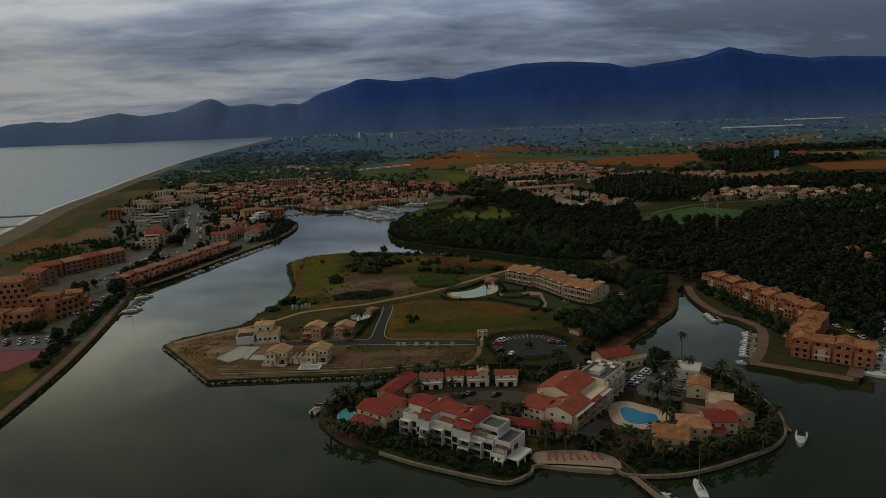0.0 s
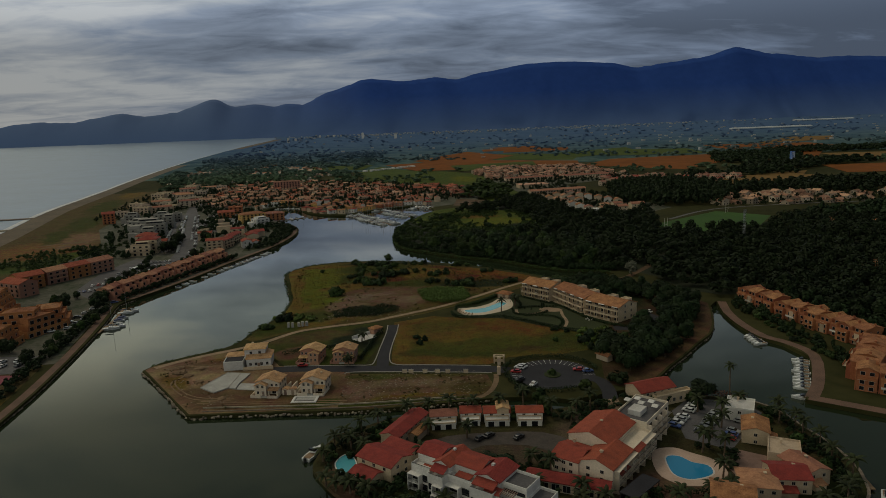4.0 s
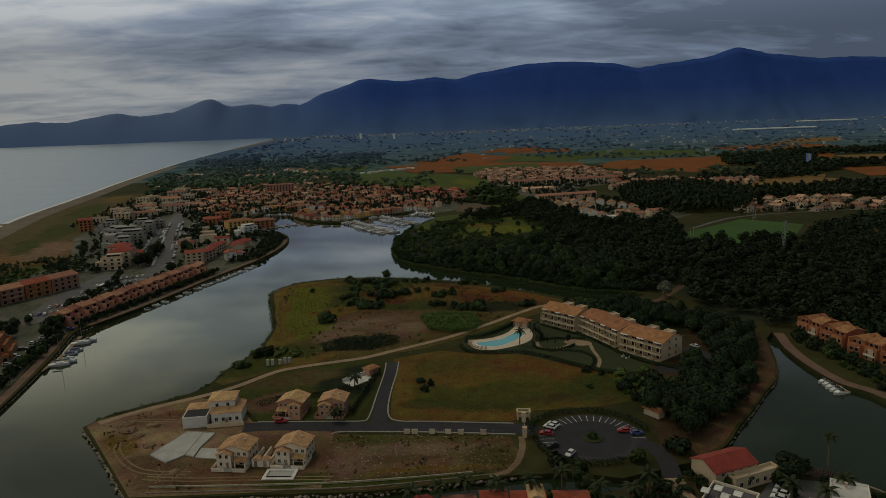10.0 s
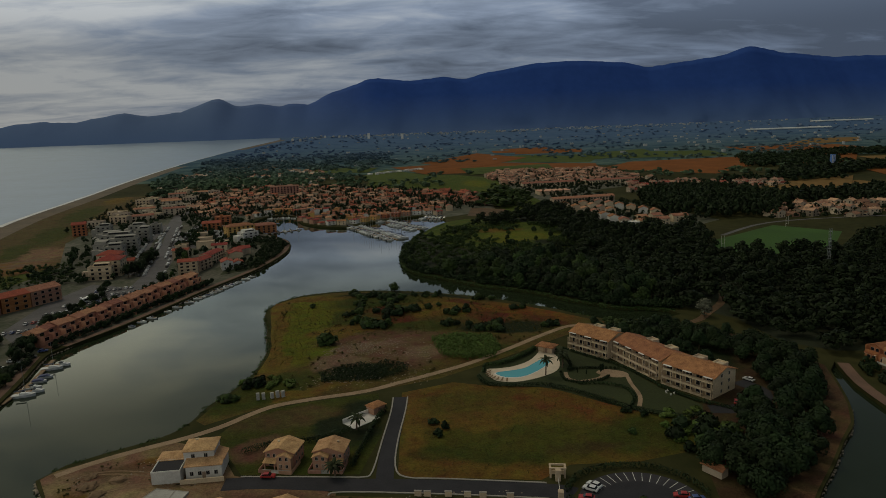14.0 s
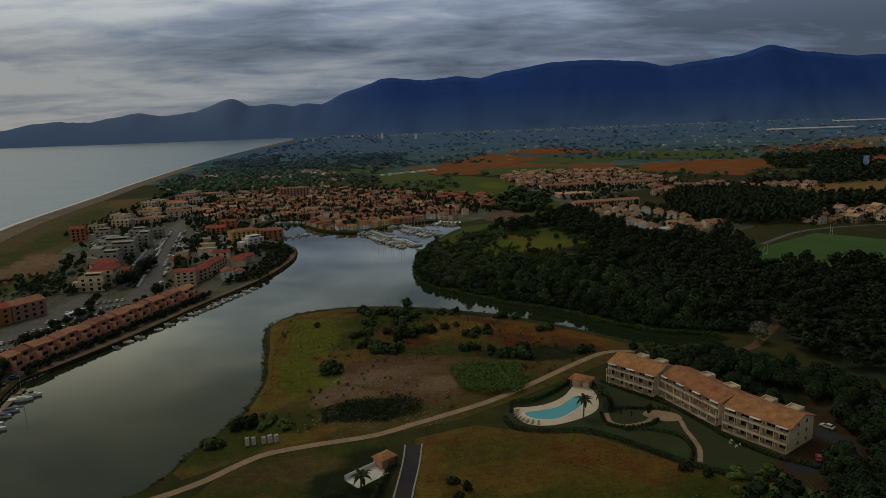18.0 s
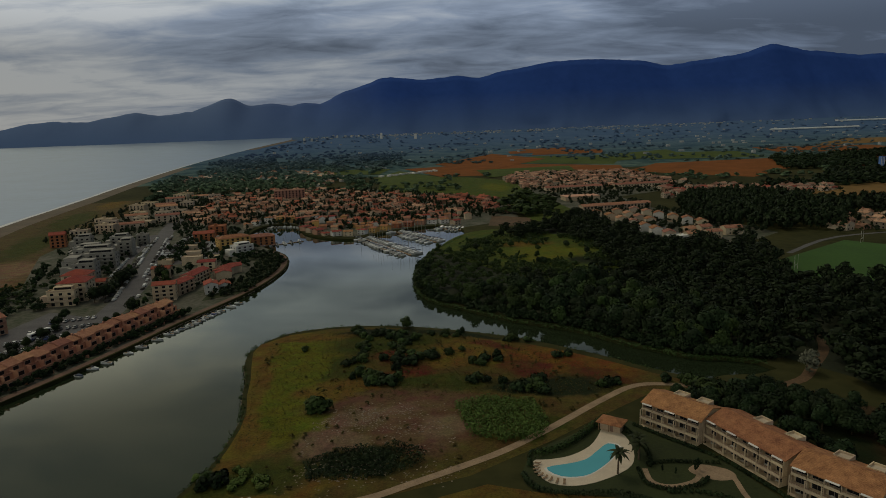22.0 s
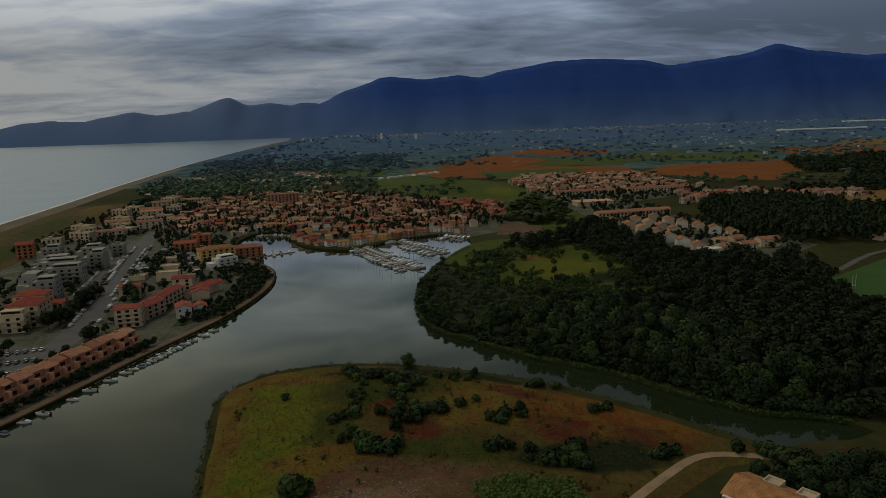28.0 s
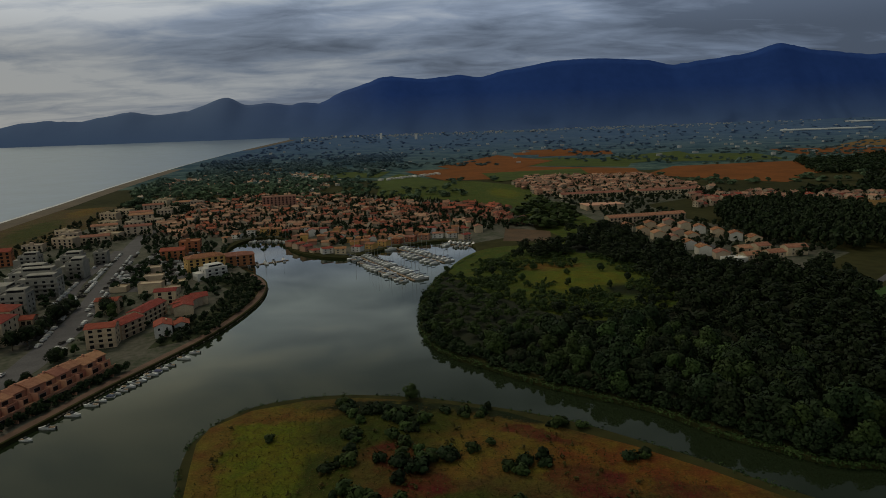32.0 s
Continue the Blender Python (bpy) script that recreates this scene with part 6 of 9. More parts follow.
CARB = [mk("body", car_body(), c) for c in CARC]
CARROOF = [mk("roof", prism(bmesh.new(), [(-1.35, 1.36), (0.25, 1.36), (0.1, 1.44), (-1.2, 1.44)], "y", -0.66, 0.66), c) for c in CARC]
CARG = mk("glazing", prism(bmesh.new(), [(-1.75, 0.97), (0.95, 0.97), (0.25, 1.37), (-1.35, 1.37)], "y", -0.74, 0.74), GLASS)
wb = bmesh.new()
cyl(wb, 0, 0, -0.1, 0.1, 0.31, 0.31, 10)
bmesh.ops.rotate(wb, verts=wb.verts, matrix=Matrix.Rotation(radians(90), 3, "X"))
WHEEL = mk("wheel", wb, RUBBER)


def car(x, y, rz, c=None, z=G + 0.07, group="parked cars", wheels=True):
    c = rng.choice((0, 0, 0, 1, 1, 2, 5, 5, 3, 4)) if c is None else c
    t = thing("car", x, y, z, rz, f"{('white', 'silver', 'black', 'red', 'blue', 'grey')[c]} parked hatchback car", "car", group)
    for nm, me in (("body", CARB[c]), ("roof", CARROOF[c]), ("glazing", CARG)):
        o = new(nm, me)
        o.parent = t
    for wx in (-1.3, 1.3) if wheels else ():
        for wy in (-0.78, 0.78):
            o = new("wheel", WHEEL)
            o.parent = t
            o.matrix_basis = pose(wx, wy, 0.31)
    return t


for a, c in ((142, 0), (133, 0), (13, 3), (2, 4), (161, 3), (197, 2), (228, 0)):
    r = 14.2 if a != 13 else 11.2
    car(58.8 + r * math.cos(radians(a)), 279.5 + r * math.sin(radians(a)) * (1 if a < 190 else 0.86), a if a != 13 else 165, c)
car(-40, 306.6, -5, 3)
for k, (x, y) in enumerate(((112, 334), (115, 331.5), (118, 334), (126, 352))):
    car(x, y, 60 + 20 * k)

# ---- hotel island ----
def pitched(t, x0, x1, y0, y1, z0, z1, h, axis, wall, roof, wn="wall", rn="roof", over=0.4):
    part(wn, body(x0, x1, y0, y1, z0, z1, "gable", h, axis), wall, t)
    part(rn, gable(x0, x1, y0, y1, z1, h, over, 0.24, axis), roof, t)


IZ = 1.2
wh = thing("white_apartment_house", 0.5, 206.5, IZ, -41, "white stepped apartment house with red tiled roofs and balconies", "apartments")
for k, (x0, x1, y0, fl, rf) in enumerate(((0, 7, 2, 3, 1), (7, 12, 0, 3, 1), (12, 20, 2.5, 3, 1), (20, 27, 0.5, 3, 1), (27, 34, 2, 3, 0), (34, 39, 0, 2, 0))):
    H = 0.4 + 2.8 * fl
    if rf:
        pitched(wh, x0, x1, y0 + 3.2, 13, -0.4, H + 1.2, 1.3, "y" if k % 2 else "x", WHITE, TILER)
        part("front_wall", box(x0 + 0.02, x1 - 0.02, y0, y0 + 3.2, -0.4, H - 1.6), WHITE, wh)
        part("terrace_parapet", parapet(x0 + 0.02, x1 - 0.02, y0, y0 + 3.2, H - 1.6, 0.9, 0.2), WHITE, wh)
        if k % 2 == 1:
            part("awning", shed(x0 + 0.6, x1 - 0.6, y0 + 1.0, y0 + 3.2, H - 0.1, H + 0.9), TILER, wh, "small red lean-to roof")
    else:
        part("wall", box(x0, x1, y0 + 3, 12, -0.4, H), WHITE, wh)
        part("terrace_parapet", parapet(x0, x1, y0 + 3, 12, H, 0.9, 0.2), WHITE, wh)
        part("front_wall", box(x0 + 0.02, x1 - 0.02, y0, y0 + 3, -0.4, H - 2.8), WHITE, wh)
        part("terrace_parapet", parapet(x0 + 0.02, x1 - 0.02, y0, y0 + 3, H - 2.8, 0.9, 0.2), WHITE, wh)
    for f in range(fl):
        yy = y0 if f < fl - 1 else y0 + (3.2 if rf else 3)
        m = (x0 + x1) / 2
        for i, xx in enumerate((m - (x1 - x0) * 0.24, m + (x1 - x0) * 0.24)):
            ww = (x1 - x0) * 0.43
            window(wh, xx, yy, 0.2 + 2.8 * f, ww, 2.2)
            if f < fl - 1 and (i + k) % 2 == 0:
                dd = 1.3 + 0.5 * ((k + f) % 2)
                balcony(wh, xx - ww / 2 - 0.3, xx + ww / 2 + 0.3, y0, 0.3 + 2.8 * f, dd, WHITE)
                part("loggia_side", box(xx - ww / 2 - 0.45, xx - ww / 2 - 0.25, y0 - dd, y0, -0.4, 2.6 + 2.8 * f), WHITE, wh)
                part("loggia_side", box(xx + ww / 2 + 0.25, xx + ww / 2 + 0.45, y0 - dd, y0, -0.4, 2.6 + 2.8 * f), WHITE, wh)
                part("loggia_roof", box(xx - ww / 2 - 0.45, xx + ww / 2 + 0.45, y0 - dd, y0, 2.6 + 2.8 * f, 2.78 + 2.8 * f), WHITE, wh)
for k, (x0, x1, y0, fl) in enumerate(((0, 7, 2, 3), (7, 12, 0, 3), (12, 20, 2.5, 3), (20, 27, 0.5, 3), (27, 34, 2, 3), (34, 39, 0, 2))):
    for f in range(fl - 1):
        if (k + f) % 2:
            # no recess is cut: a flat dark panel imitates the loggia's shade
            part("loggia_opening", box(x0 + 0.6, x1 - 0.6, y0 - 0.06, y0 + 0.1, 1.0 + 2.8 * f, 2.5 + 2.8 * f), GLASS, wh, "flat dark panel imitating a loggia's shade")
            part("loggia_rail", box(x0 + 0.5, x1 - 0.5, y0 - 0.14, y0 - 0.08, 0.9 + 2.8 * f, 1.0 + 2.8 * f), RAILM, wh)
    part("terrace_door", box(x0 + 0.7, x1 - 0.7, y0 + (3.12 if k < 4 else 2.92), y0 + (3.3 if k < 4 else 3.1), 2.8 * fl - 2.0, 2.8 * fl - 0.4), GLASS, wh, "wide shaded terrace glazing")
    part("terrace_rail", box(x0 + 0.3, x1 - 0.3, y0 + 0.02, y0 + 0.1, 2.8 * fl - (1.2 if k < 4 else 2.4) + 0.92, 2.8 * fl - (1.2 if k < 4 else 2.4) + 1.05), RAILM, wh)
for f in range(2):
    for yy in (2.5, 6.5):
        window(wh, 39.0, yy, 0.3 + 2.8 * f, 2.6, 2.0, 90)
part("roof_deck", box(27.25, 33.75, 5.3, 11.7, 8.8, 8.88), OLDROAD, wh, "grey roof terrace floor")
part("roof_deck", box(34.25, 38.75, 3.3, 11.7, 6.0, 6.08), OLDROAD, wh, "grey roof terrace floor")
for px, py, pz in ((28.2, 1.6, 6.1), (35, 0.4, 3.3)):
    for i in range(7):
        part("pergola_slat", box(px + 0.6 * i, px + 0.6 * i + 0.22, py, py + 2.8, pz + 2.1, pz + 2.25), SHUT, wh)
    for i in (0, 3.6):
        part("pergola_post", box(px + i, px + i + 0.15, py, py + 0.15, pz, pz + 2.1), SHUT, wh)
for i, (px, py) in enumerate(((14, 2.6), (3, 2.0), (24, 1.0))):
    part("roof_awning", shed(px, px + 4, py + 0.4, py + 2.6, 7.6 - i % 2, 8.2 - i % 2), TILER, wh, "small red lean-to roof")
part("arcade", box(39, 43, 1, 9, 2.6, 3.1), WHITE, wh)
for yy in (1, 4.8, 8.5):
    part("pillar", box(42.4, 42.9, yy, yy + 0.5, -0.4, 2.6), WHITE, wh)
part("chimney", box(9, 9.8, 9, 9.8, 9, 12), WHITE, wh)
part("chimney", box(22, 22.8, 8, 8.8, 9, 11.8), WHITE, wh)

wh.scale = (1, 1, 0.9)
ht = thing("hotel", 54.0, 196.5, IZ, 47, "large cream hotel with red roofs and tiers of balconies", "hotel")
pitched(ht, 0, 13, 0, 9.5, -0.4, 9.2, 2.2, "x", HOTELW, TILER)
pitched(ht, 10, 27, 5, 18, -0.4, 11.0, 2.8, "x", HOTELW, TILER, "wall", "roof")
pitched(ht, -1, 9, 9.5, 17.5, -0.4, 8.6, 1.8, "y", HOTELW, TILER, "side_wall", "side_roof")
part("front_wall", box(13, 27, 0, 5, -0.4, 8.4), HOTELW, ht)
part("terrace_parapet", parapet(13, 27, 0, 5, 8.4, 0.9, 0.2), HOTELW, ht)
part("lift_tower", box(27, 45, 1.5, 12, -0.4, 10.9), HOTELW, ht, "taller flat-roofed cream wing")
part("roof_terrace", parapet(27, 45, 1.5, 12, 10.9, 1.0, 0.25), HOTELW, ht)
part("roof_deck", box(27.25, 44.75, 1.75, 11.75, 10.9, 10.98), OLDROAD, ht, "grey roof terrace floor")
part("roof_kiosk", box(31, 36, 5, 9, 10.9, 13.0), WHITE, ht, "white square rooftop canopy")
for i in range(5):
    part("roof_umbrella", prism(bmesh.new(), [(-1.3, 12.9), (0, 13.5), (1.3, 12.9)], "y", 3 + 2.2 * i - 0.9, 3 + 2.2 * i + 0.9), WHITE, ht).matrix_basis = pose(38 + 2.6 * (i % 2), 0, 0)
part("awning_small", shed(3, 8, -1.2, 0, 6.0, 6.7), TILER, ht, "small red lean-to roof")
part("awning_small", shed(14, 19, -1.2, 0, 8.3, 8.9), TILER, ht, "small red lean-to roof")
for f in range(3):
    for k in range(6):
        x0 = 1 + k * 4.4
        window(ht, x0 + 2, 0, 0.2 + 2.8 * f, 3.2, 2.3)
        part("column", box(x0 - 0.2, x0 + 0.2, -1.5, 0, -0.4, 8.3), HOTELW, ht)
        part("loggia_roof", box(x0 - 0.2, x0 + 4.2, -1.5, 0, 2.55 + 2.8 * f, 2.75 + 2.8 * f), HOTELW, ht)
        if f:
            balcony(ht, x0 + 0.2, x0 + 4.0, 0, 0.2 + 2.8 * f, 1.7, HOTELW)
    for k in range(4):
        window(ht, 29.7 + k * 4.2, 1.5, 2.8 + 2.7 * f, 3.2, 2.1)
        balcony(ht, 28 + k * 4.2, 31.6 + k * 4.2, 1.5, 2.7 + 2.7 * f, 1.4, HOTELW)
        if f == 0:
            part("column", box(27.4 + k * 4.2, 27.8 + k * 4.2, 0.1, 1.5, -0.4, 10.8), HOTELW, ht)
wins(ht, 10.5, 17, -1, 3, n=3, rz=-90)
wins(ht, 1, 9, 0, 3, n=2, rz=-90)
wins(ht, 2, 14, 45, 3, n=3, rz=90)
for k, (x, y) in enumerate(((4, 5), (18, 11.5), (6, 14))):
    chimney(ht, x, y, 11 if k != 1 else 13)
ht.scale = (1, 1, 0.76)
lw = thing("restaurant_wing", 32.5, 203.5, IZ, -27, "low restaurant wing with a red tiled roof", "restaurant")
pitched(lw, 0, 22, 0, 5, -0.4, 2.9, 1.2, "x", CREAM, TILER)
for k in range(7):
    window(lw, 2 + 3 * k, 0, 0.2, 2.2, 2.1)
pav = thing("dining_pavilion", 57.5, 188.5, IZ, 40, "dark glazed terrace pavilion with dining tables", "pavilion")
part("roof", box(0, 12, 0, 5, 3.0, 3.25), ASPHALT, pav)
for px in (0.1, 4, 8, 11.7):
    for py in (0.1, 4.7):
        part("post", box(px, px + 0.2, py, py + 0.2, -0.4, 3.0), RAILM, pav)
part("glazing", box(0.3, 11.7, 4.5, 4.6, 0, 2.8), GLASS, pav)

ann = thing("annex_house", 82.5, 244.5, IZ, 16, "cream annex with a red gable roof", "house")
pitched(ann, 0, 14, 3, 12, -0.4, 4.6, 1.9, "x", CREAM, TILER)
part("front_wall", box(4, 19, 0, 3, -0.4, 3.0), CREAM, ann)
part("terrace_parapet", parapet(4, 19, 0, 3, 3.0, 0.8, 0.2), CREAM, ann)
wins(ann, 4.5, 18, 0, 1, n=5)
wins(ann, 1, 13, 3, 1, 3.2, n=4, h=1.0)
door(ann, 2, 3)

nw = thing("villa_terrace", -13.5, 219.5, IZ, -42, "row of cream hotel villas under one long red roof", "house")
pitched(nw, 0, 13, 0, 9, -0.4, 5.4, 1.7, "x", CREAM, TILER)
pitched(nw, 2, 10, -5.2, 0, -0.4, 2.9, 1.0, "x", CREAM, TILER, "low_wall", "low_roof")
part("upper_roof", shed(1, 12, 9, 14, 5.0, 5.9), TILER, nw)
part("upper_wall", box(1, 12, 9, 13.8, -0.4, 5.0), CREAM, nw)
wins(nw, 0.5, 12.5, 0, 1, 3.5, n=3)
wins(nw, 2.5, 9.5, -5.2, 1, 0.9, n=2)
wins(nw, 1, 8, 13, 2, n=2, rz=90)
nw.scale = (1, 1, 0.82)
nw2 = thing("villa_terrace", -1.5, 229.5, IZ, 58, "cream hotel villa range with a red roof behind palms", "house")
pitched(nw2, 0, 19, 0, 6.4, -0.4, 5.0, 1.3, "x", CREAM, TILER)
pitched(nw2, 6, 14, -3.0, 0, -0.4, 3.0, 0.9, "x", CREAM, TILE, "low_wall", "low_roof")
wins(nw2, 0.5, 18.5, 0, 2, n=6)
nw2.scale = (1, 1, 0.8)
for k, (x, y, rz, w, lab, roof) in enumerate(((13.5, 240.5, -2, 9, "white hotel villa with garages below", TILEP), (22.5, 241.5, -4, 7, "white hotel villa with a red roof", TILER), (31, 240, -6, 9, "white hotel villa with red and ochre roofs", TILER), (41.5, 238.5, -8, 9, "white hotel villa with a red canopy", TILER))):
    v = thing("hotel_villa", x, y + 1.5, IZ, rz, lab, "house", "hotel villas")
    v.scale = (0.95, 0.9, 0.8)
    pitched(v, -w / 2, w / 2, 2, 8, -0.4, 4.1, 1.2, "x", WHITE, roof)
    part("garage", box(-w / 2 + 0.3, w / 2 - 0.5, -1.5, 2, -0.4, 2.5), WHITE, v)
    part("garage_parapet", parapet(-w / 2 + 0.3, w / 2 - 0.5, -1.5, 2, 2.5, 0.5, 0.2), CREAM, v)
    for i in range(2):
        part("garage_door", box(-w / 4 + i * w / 2.4 - 1, -w / 4 + i * w / 2.4 + 1, -1.56, -1.5, 0, 2.1), GLASS, v)
    wins(v, -w / 2 + 0.5, w / 2 - 0.5, 2, 1, 2.8, n=2, h=0.9)
    if k == 2:
        pitched(v, 0, 4, 1.5, 8, 3.9, 6.0, 0.9, "y", CREAM, TILEO, "tower_wall", "tower_roof")
for k, (x, y, rz, w, d, fl, wall, roof, frm, lab) in enumerate((
    (79.5, 182.5, -25, 11, 11, 2, CREAM, TILE, "gable", "cream villa with an orange tiled roof by the shore"),
    (89.5, 187.5, -18, 10, 10, 2, CREAM, TILEP, "hip", "cream villa with a hipped orange roof"),
    (99.5, 190, -12, 10, 10, 2, CREAM, TILER, "gable", "cream villa with an orange roof beside a courtyard"),
    (108, 192.5, 10, 8, 11, 2, CREAM, TILEP, "gable", "cream villa with a reddish roof"),
    (110.5, 204, 60, 11, 9, 2, CREAM, TILE, "flat", "cream villa with a flat roof terrace"),
    (110, 219, 62, 11, 8, 2, CREAM, TILE, "gable", "cream villa with orange roofs near the car park"),
    (113.5, 233, 58, 10, 9, 2, WHITE, TILE, "flat", "pale villa with a walled roof terrace"))):
    v = simple_house(x, y, rz, w, d, fl, wall, roof, frm, lab, "shore villas", IZ - 0.4, "shore_villa")
    v.scale = (0.92, 0.92, 0.78)
    if frm == "gable":
        part("porch_wall", box(-w / 2 + 1, 0.5, -2.4, 0, -0.4, 2.6), wall, v)
        part("porch_roof", shed(-w / 2 + 1, 0.5, -2.4, 0, 2.6, 3.4), roof, v)

HPOOL = [(74.8, 211), (73.8, 204), (76.5, 200.6), (81, 200.8), (84.5, 202.6), (85, 206.6), (81.5, 209), (79.5, 212.6), (76.5, 213.4)]
HTERR = [(71, 212), (70, 203), (75, 197.5), (83, 197.5), (88.5, 202), (88.5, 209), (84, 214), (80, 218), (74, 217.5)]
sheet("pavement_hotel_pool", HTERR, IZ + 0.12, mat("pink_pool_paving", (0.55, 0.4, 0.32), (0.43, 0.31, 0.24), 0.85, 0.3, 2.5), 0.3, "pinkish paving round the hotel pool", "paving", smooth=3)
hp = thing("swimming_pool", 0, 0, 0, 0, "blue curved hotel swimming pool", "pool")
BLUEW = water_mat("blue_pool_water", (0.03, 0.24, 0.45), 0.05, 1.5, 0.05)
part("water", flat(HPOOL, IZ + 0.18), BLUEW, hp)
part("coping", flat([(79.3 + (x - 79.3) * 1.07, 206.8 + (y - 206.8) * 1.07) for x, y in HPOOL], IZ + 0.15), WHITE, hp)
sp = thing("swimming_pool", 0, 0, 0, 0, "small turquoise villa pool by the shore", "pool")
SPOOL = [(-20.2, 224), (-18.8, 219), (-15.8, 218.6), (-14.2, 222), (-15.5, 227), (-18, 228.4)]
part("water", flat(SPOOL, IZ + 0.18), POOLW, sp)
part("coping", flat([(-17.2 + (x + 17.2) * 1.12, 223.2 + (y - 223.2) * 1.1) for x, y in SPOOL], IZ + 0.15), WHITE, sp)
sheet("beach_hotel", [(39.5, 181.5), (40.5, 188), (50, 188), (60, 184.5), (63, 178), (59, 174.5)], IZ + 0.1, mat("pale_sand", (0.36, 0.27, 0.21), (0.25, 0.19, 0.15), 0.95, 0.3, 2), 1.6, "pale strip of hotel beach sand", "beach", smooth=2)
REDF = mat("red_fabric", (0.5, 0.05, 0.05), (0.4, 0.04, 0.04), 0.8)
for k in range(8):
    lounger(43.5 + 2.1 * k, 183.8 - 0.35 * k, 170 + 4 * k, IZ + 0.12, REDF, "beach loungers")
sheet("hotel_court", [(86, 223), (96, 214), (118, 236), (116, 245), (100, 251), (90, 242)], IZ + 0.05, OLDROAD, label="hotel car park between palms", category="car park")
sheet("hotel_courtyard", [(90, 201), (104, 197), (108, 206), (98, 214), (90, 210)], IZ + 0.05, mat("court_tiles", (0.25, 0.16, 0.13), (0.17, 0.11, 0.09), 0.9, 0.3, 2), label="reddish paved villa courtyard", category="paving")
sheet("hotel_drive", [(6, 230), (14, 236), (30, 236), (44, 234), (52, 226), (46, 220), (38, 226), (24, 228), (12, 222)], IZ + 0.05, mat("drive_paving", (0.085, 0.070, 0.060), (0.048, 0.040, 0.036), 0.9, 0.3, 2), label="curved dark drive between the hotel villas", category="drive", smooth=2)
for r in range(3):
    for k in range(8):
        if rng.random() < 0.85:
            u, v = 2 + k * 2.7, r * 8.5
            car(91 + 0.68 * u - 0.73 * v + 6, 219 + 0.73 * u + 0.68 * v * 0.9, 47 + 90 + rng.choice((0, 180)), None, IZ + 0.06)
for x, y in ((24, 232), (27, 233.5), (36, 231)):
    car(x, y, 40, 2, IZ + 0.06)
pr = thing("pier", 62, 179, 0, -76, "wooden footbridge and pier from the hotel beach", "pier")
part("deck", box(0, 24, -1.0, 1.0, 0.9, 1.05), TEAK, pr)
for k in range(7):
    for sy in (-0.95, 0.85):
        part("post", box(0.3 + 3.6 * k, 0.42 + 3.6 * k, sy, sy + 0.1, -1.5, 1.95), TEAK, pr)
for sy in (-0.95, 0.87):
    part("rail", box(0, 24, sy, sy + 0.06, 1.9, 1.98), TEAK, pr)
boat("m", 121.5, 184.5, 234, 1.35, "hotel boats", "white motor yacht moored off the hotel island")
boat("m", -27.5, 232.5, 62, 1.3, "hotel boats", "white motor yacht moored by the villa pool")
boat("s", 79, 163, 80, 1.0, "hotel boats")
boat("m", 70, 160, 120, 0.9, "hotel boats")
ribbon("jetty_east", [(125, 205), (121.5, 190)], 1.2, 0.7, TEAK, "narrow wooden landing stage", "jetty", 0.3, 2)
rim = curve(ISLAND, 3, True)
ribbon("island_rim", [p for p in rim[9:68]], 0.8, IZ + 0.10, STONE, "grey stone edge of the island shore walk", "kerb", 1.0, 0)

PALMS_WEST = [(-21, 232, 5), (-18, 236, 5), (-13, 240, 6), (-8, 244, 6), (-22, 212, 3.5), (-15, 207, 4), (-10, 204, 4), (2, 247, 7), (9, 250, 6), (16, 250, 7), (24, 249, 6), (33, 248, 7), (41, 249, 8), (20, 234, 4.5), (5, 222, 4.5), (8, 238, 4), (36, 214, 4), (40, 206, 6.5), (44, 190, 5), (50, 189, 5), (58, 186, 4)]
PALMS_POOL = [(68, 187, 5), (72, 181, 5.5), (75, 177, 5), (66, 180, 4), (86, 200, 5), (87, 214, 7), (92, 211, 6), (94, 222, 6), (100, 228, 5), (104, 236, 5), (98, 240, 5), (90, 216, 5), (119, 203, 5), (121, 211, 5.5), (121, 219, 5.5), (119, 228, 5), (110, 184, 5), (102, 181, 5), (95, 178, 4.5), (114, 188, 4), (123, 226, 4.5)]
PALMS_EAST = [(112, 240, 5), (-24, 226, 3.5), (-12, 228, 4), (-16, 232, 4.5), (-19, 209, 3), (10, 196, 3.5), (34, 200, 4), (46, 196, 4.5), (70, 190, 4), (78, 190, 4.5), (84, 192, 4), (106, 179, 4), (88, 176, 4.5), (80, 176, 4), (120, 196, 5), (122, 234, 5), (54, 236, 5), (58, 244, 5), (64, 248, 6), (50, 246, 5)]
for x, y, h in PALMS_WEST + PALMS_POOL + PALMS_EAST:
    palm(x, y, h, IZ, 1.0, 12)
palm(113.5, 248.5, 13.5, IZ, 0.9, 13)
for x, y, s in ((23, 215, 1.0), (17, 217, 0.9), (28, 213, 0.9)):
    tree(x, y, 3, 0.62 * s, IZ, "broad low umbrella pine on the island", "island trees").scale = (0.95, 0.95, 0.42)
t = tree(104.5, 250.5, 2, 0.9, IZ, "umbrella pine with a flat dark crown", "island trees")
t.scale = (1.0, 1.0, 0.75)
for x, y in ((47, 255), (49, 252)):
    tree(x, y, 4, 0.6, IZ, "dark evergreen tree by the water", "island trees")
ISH = []
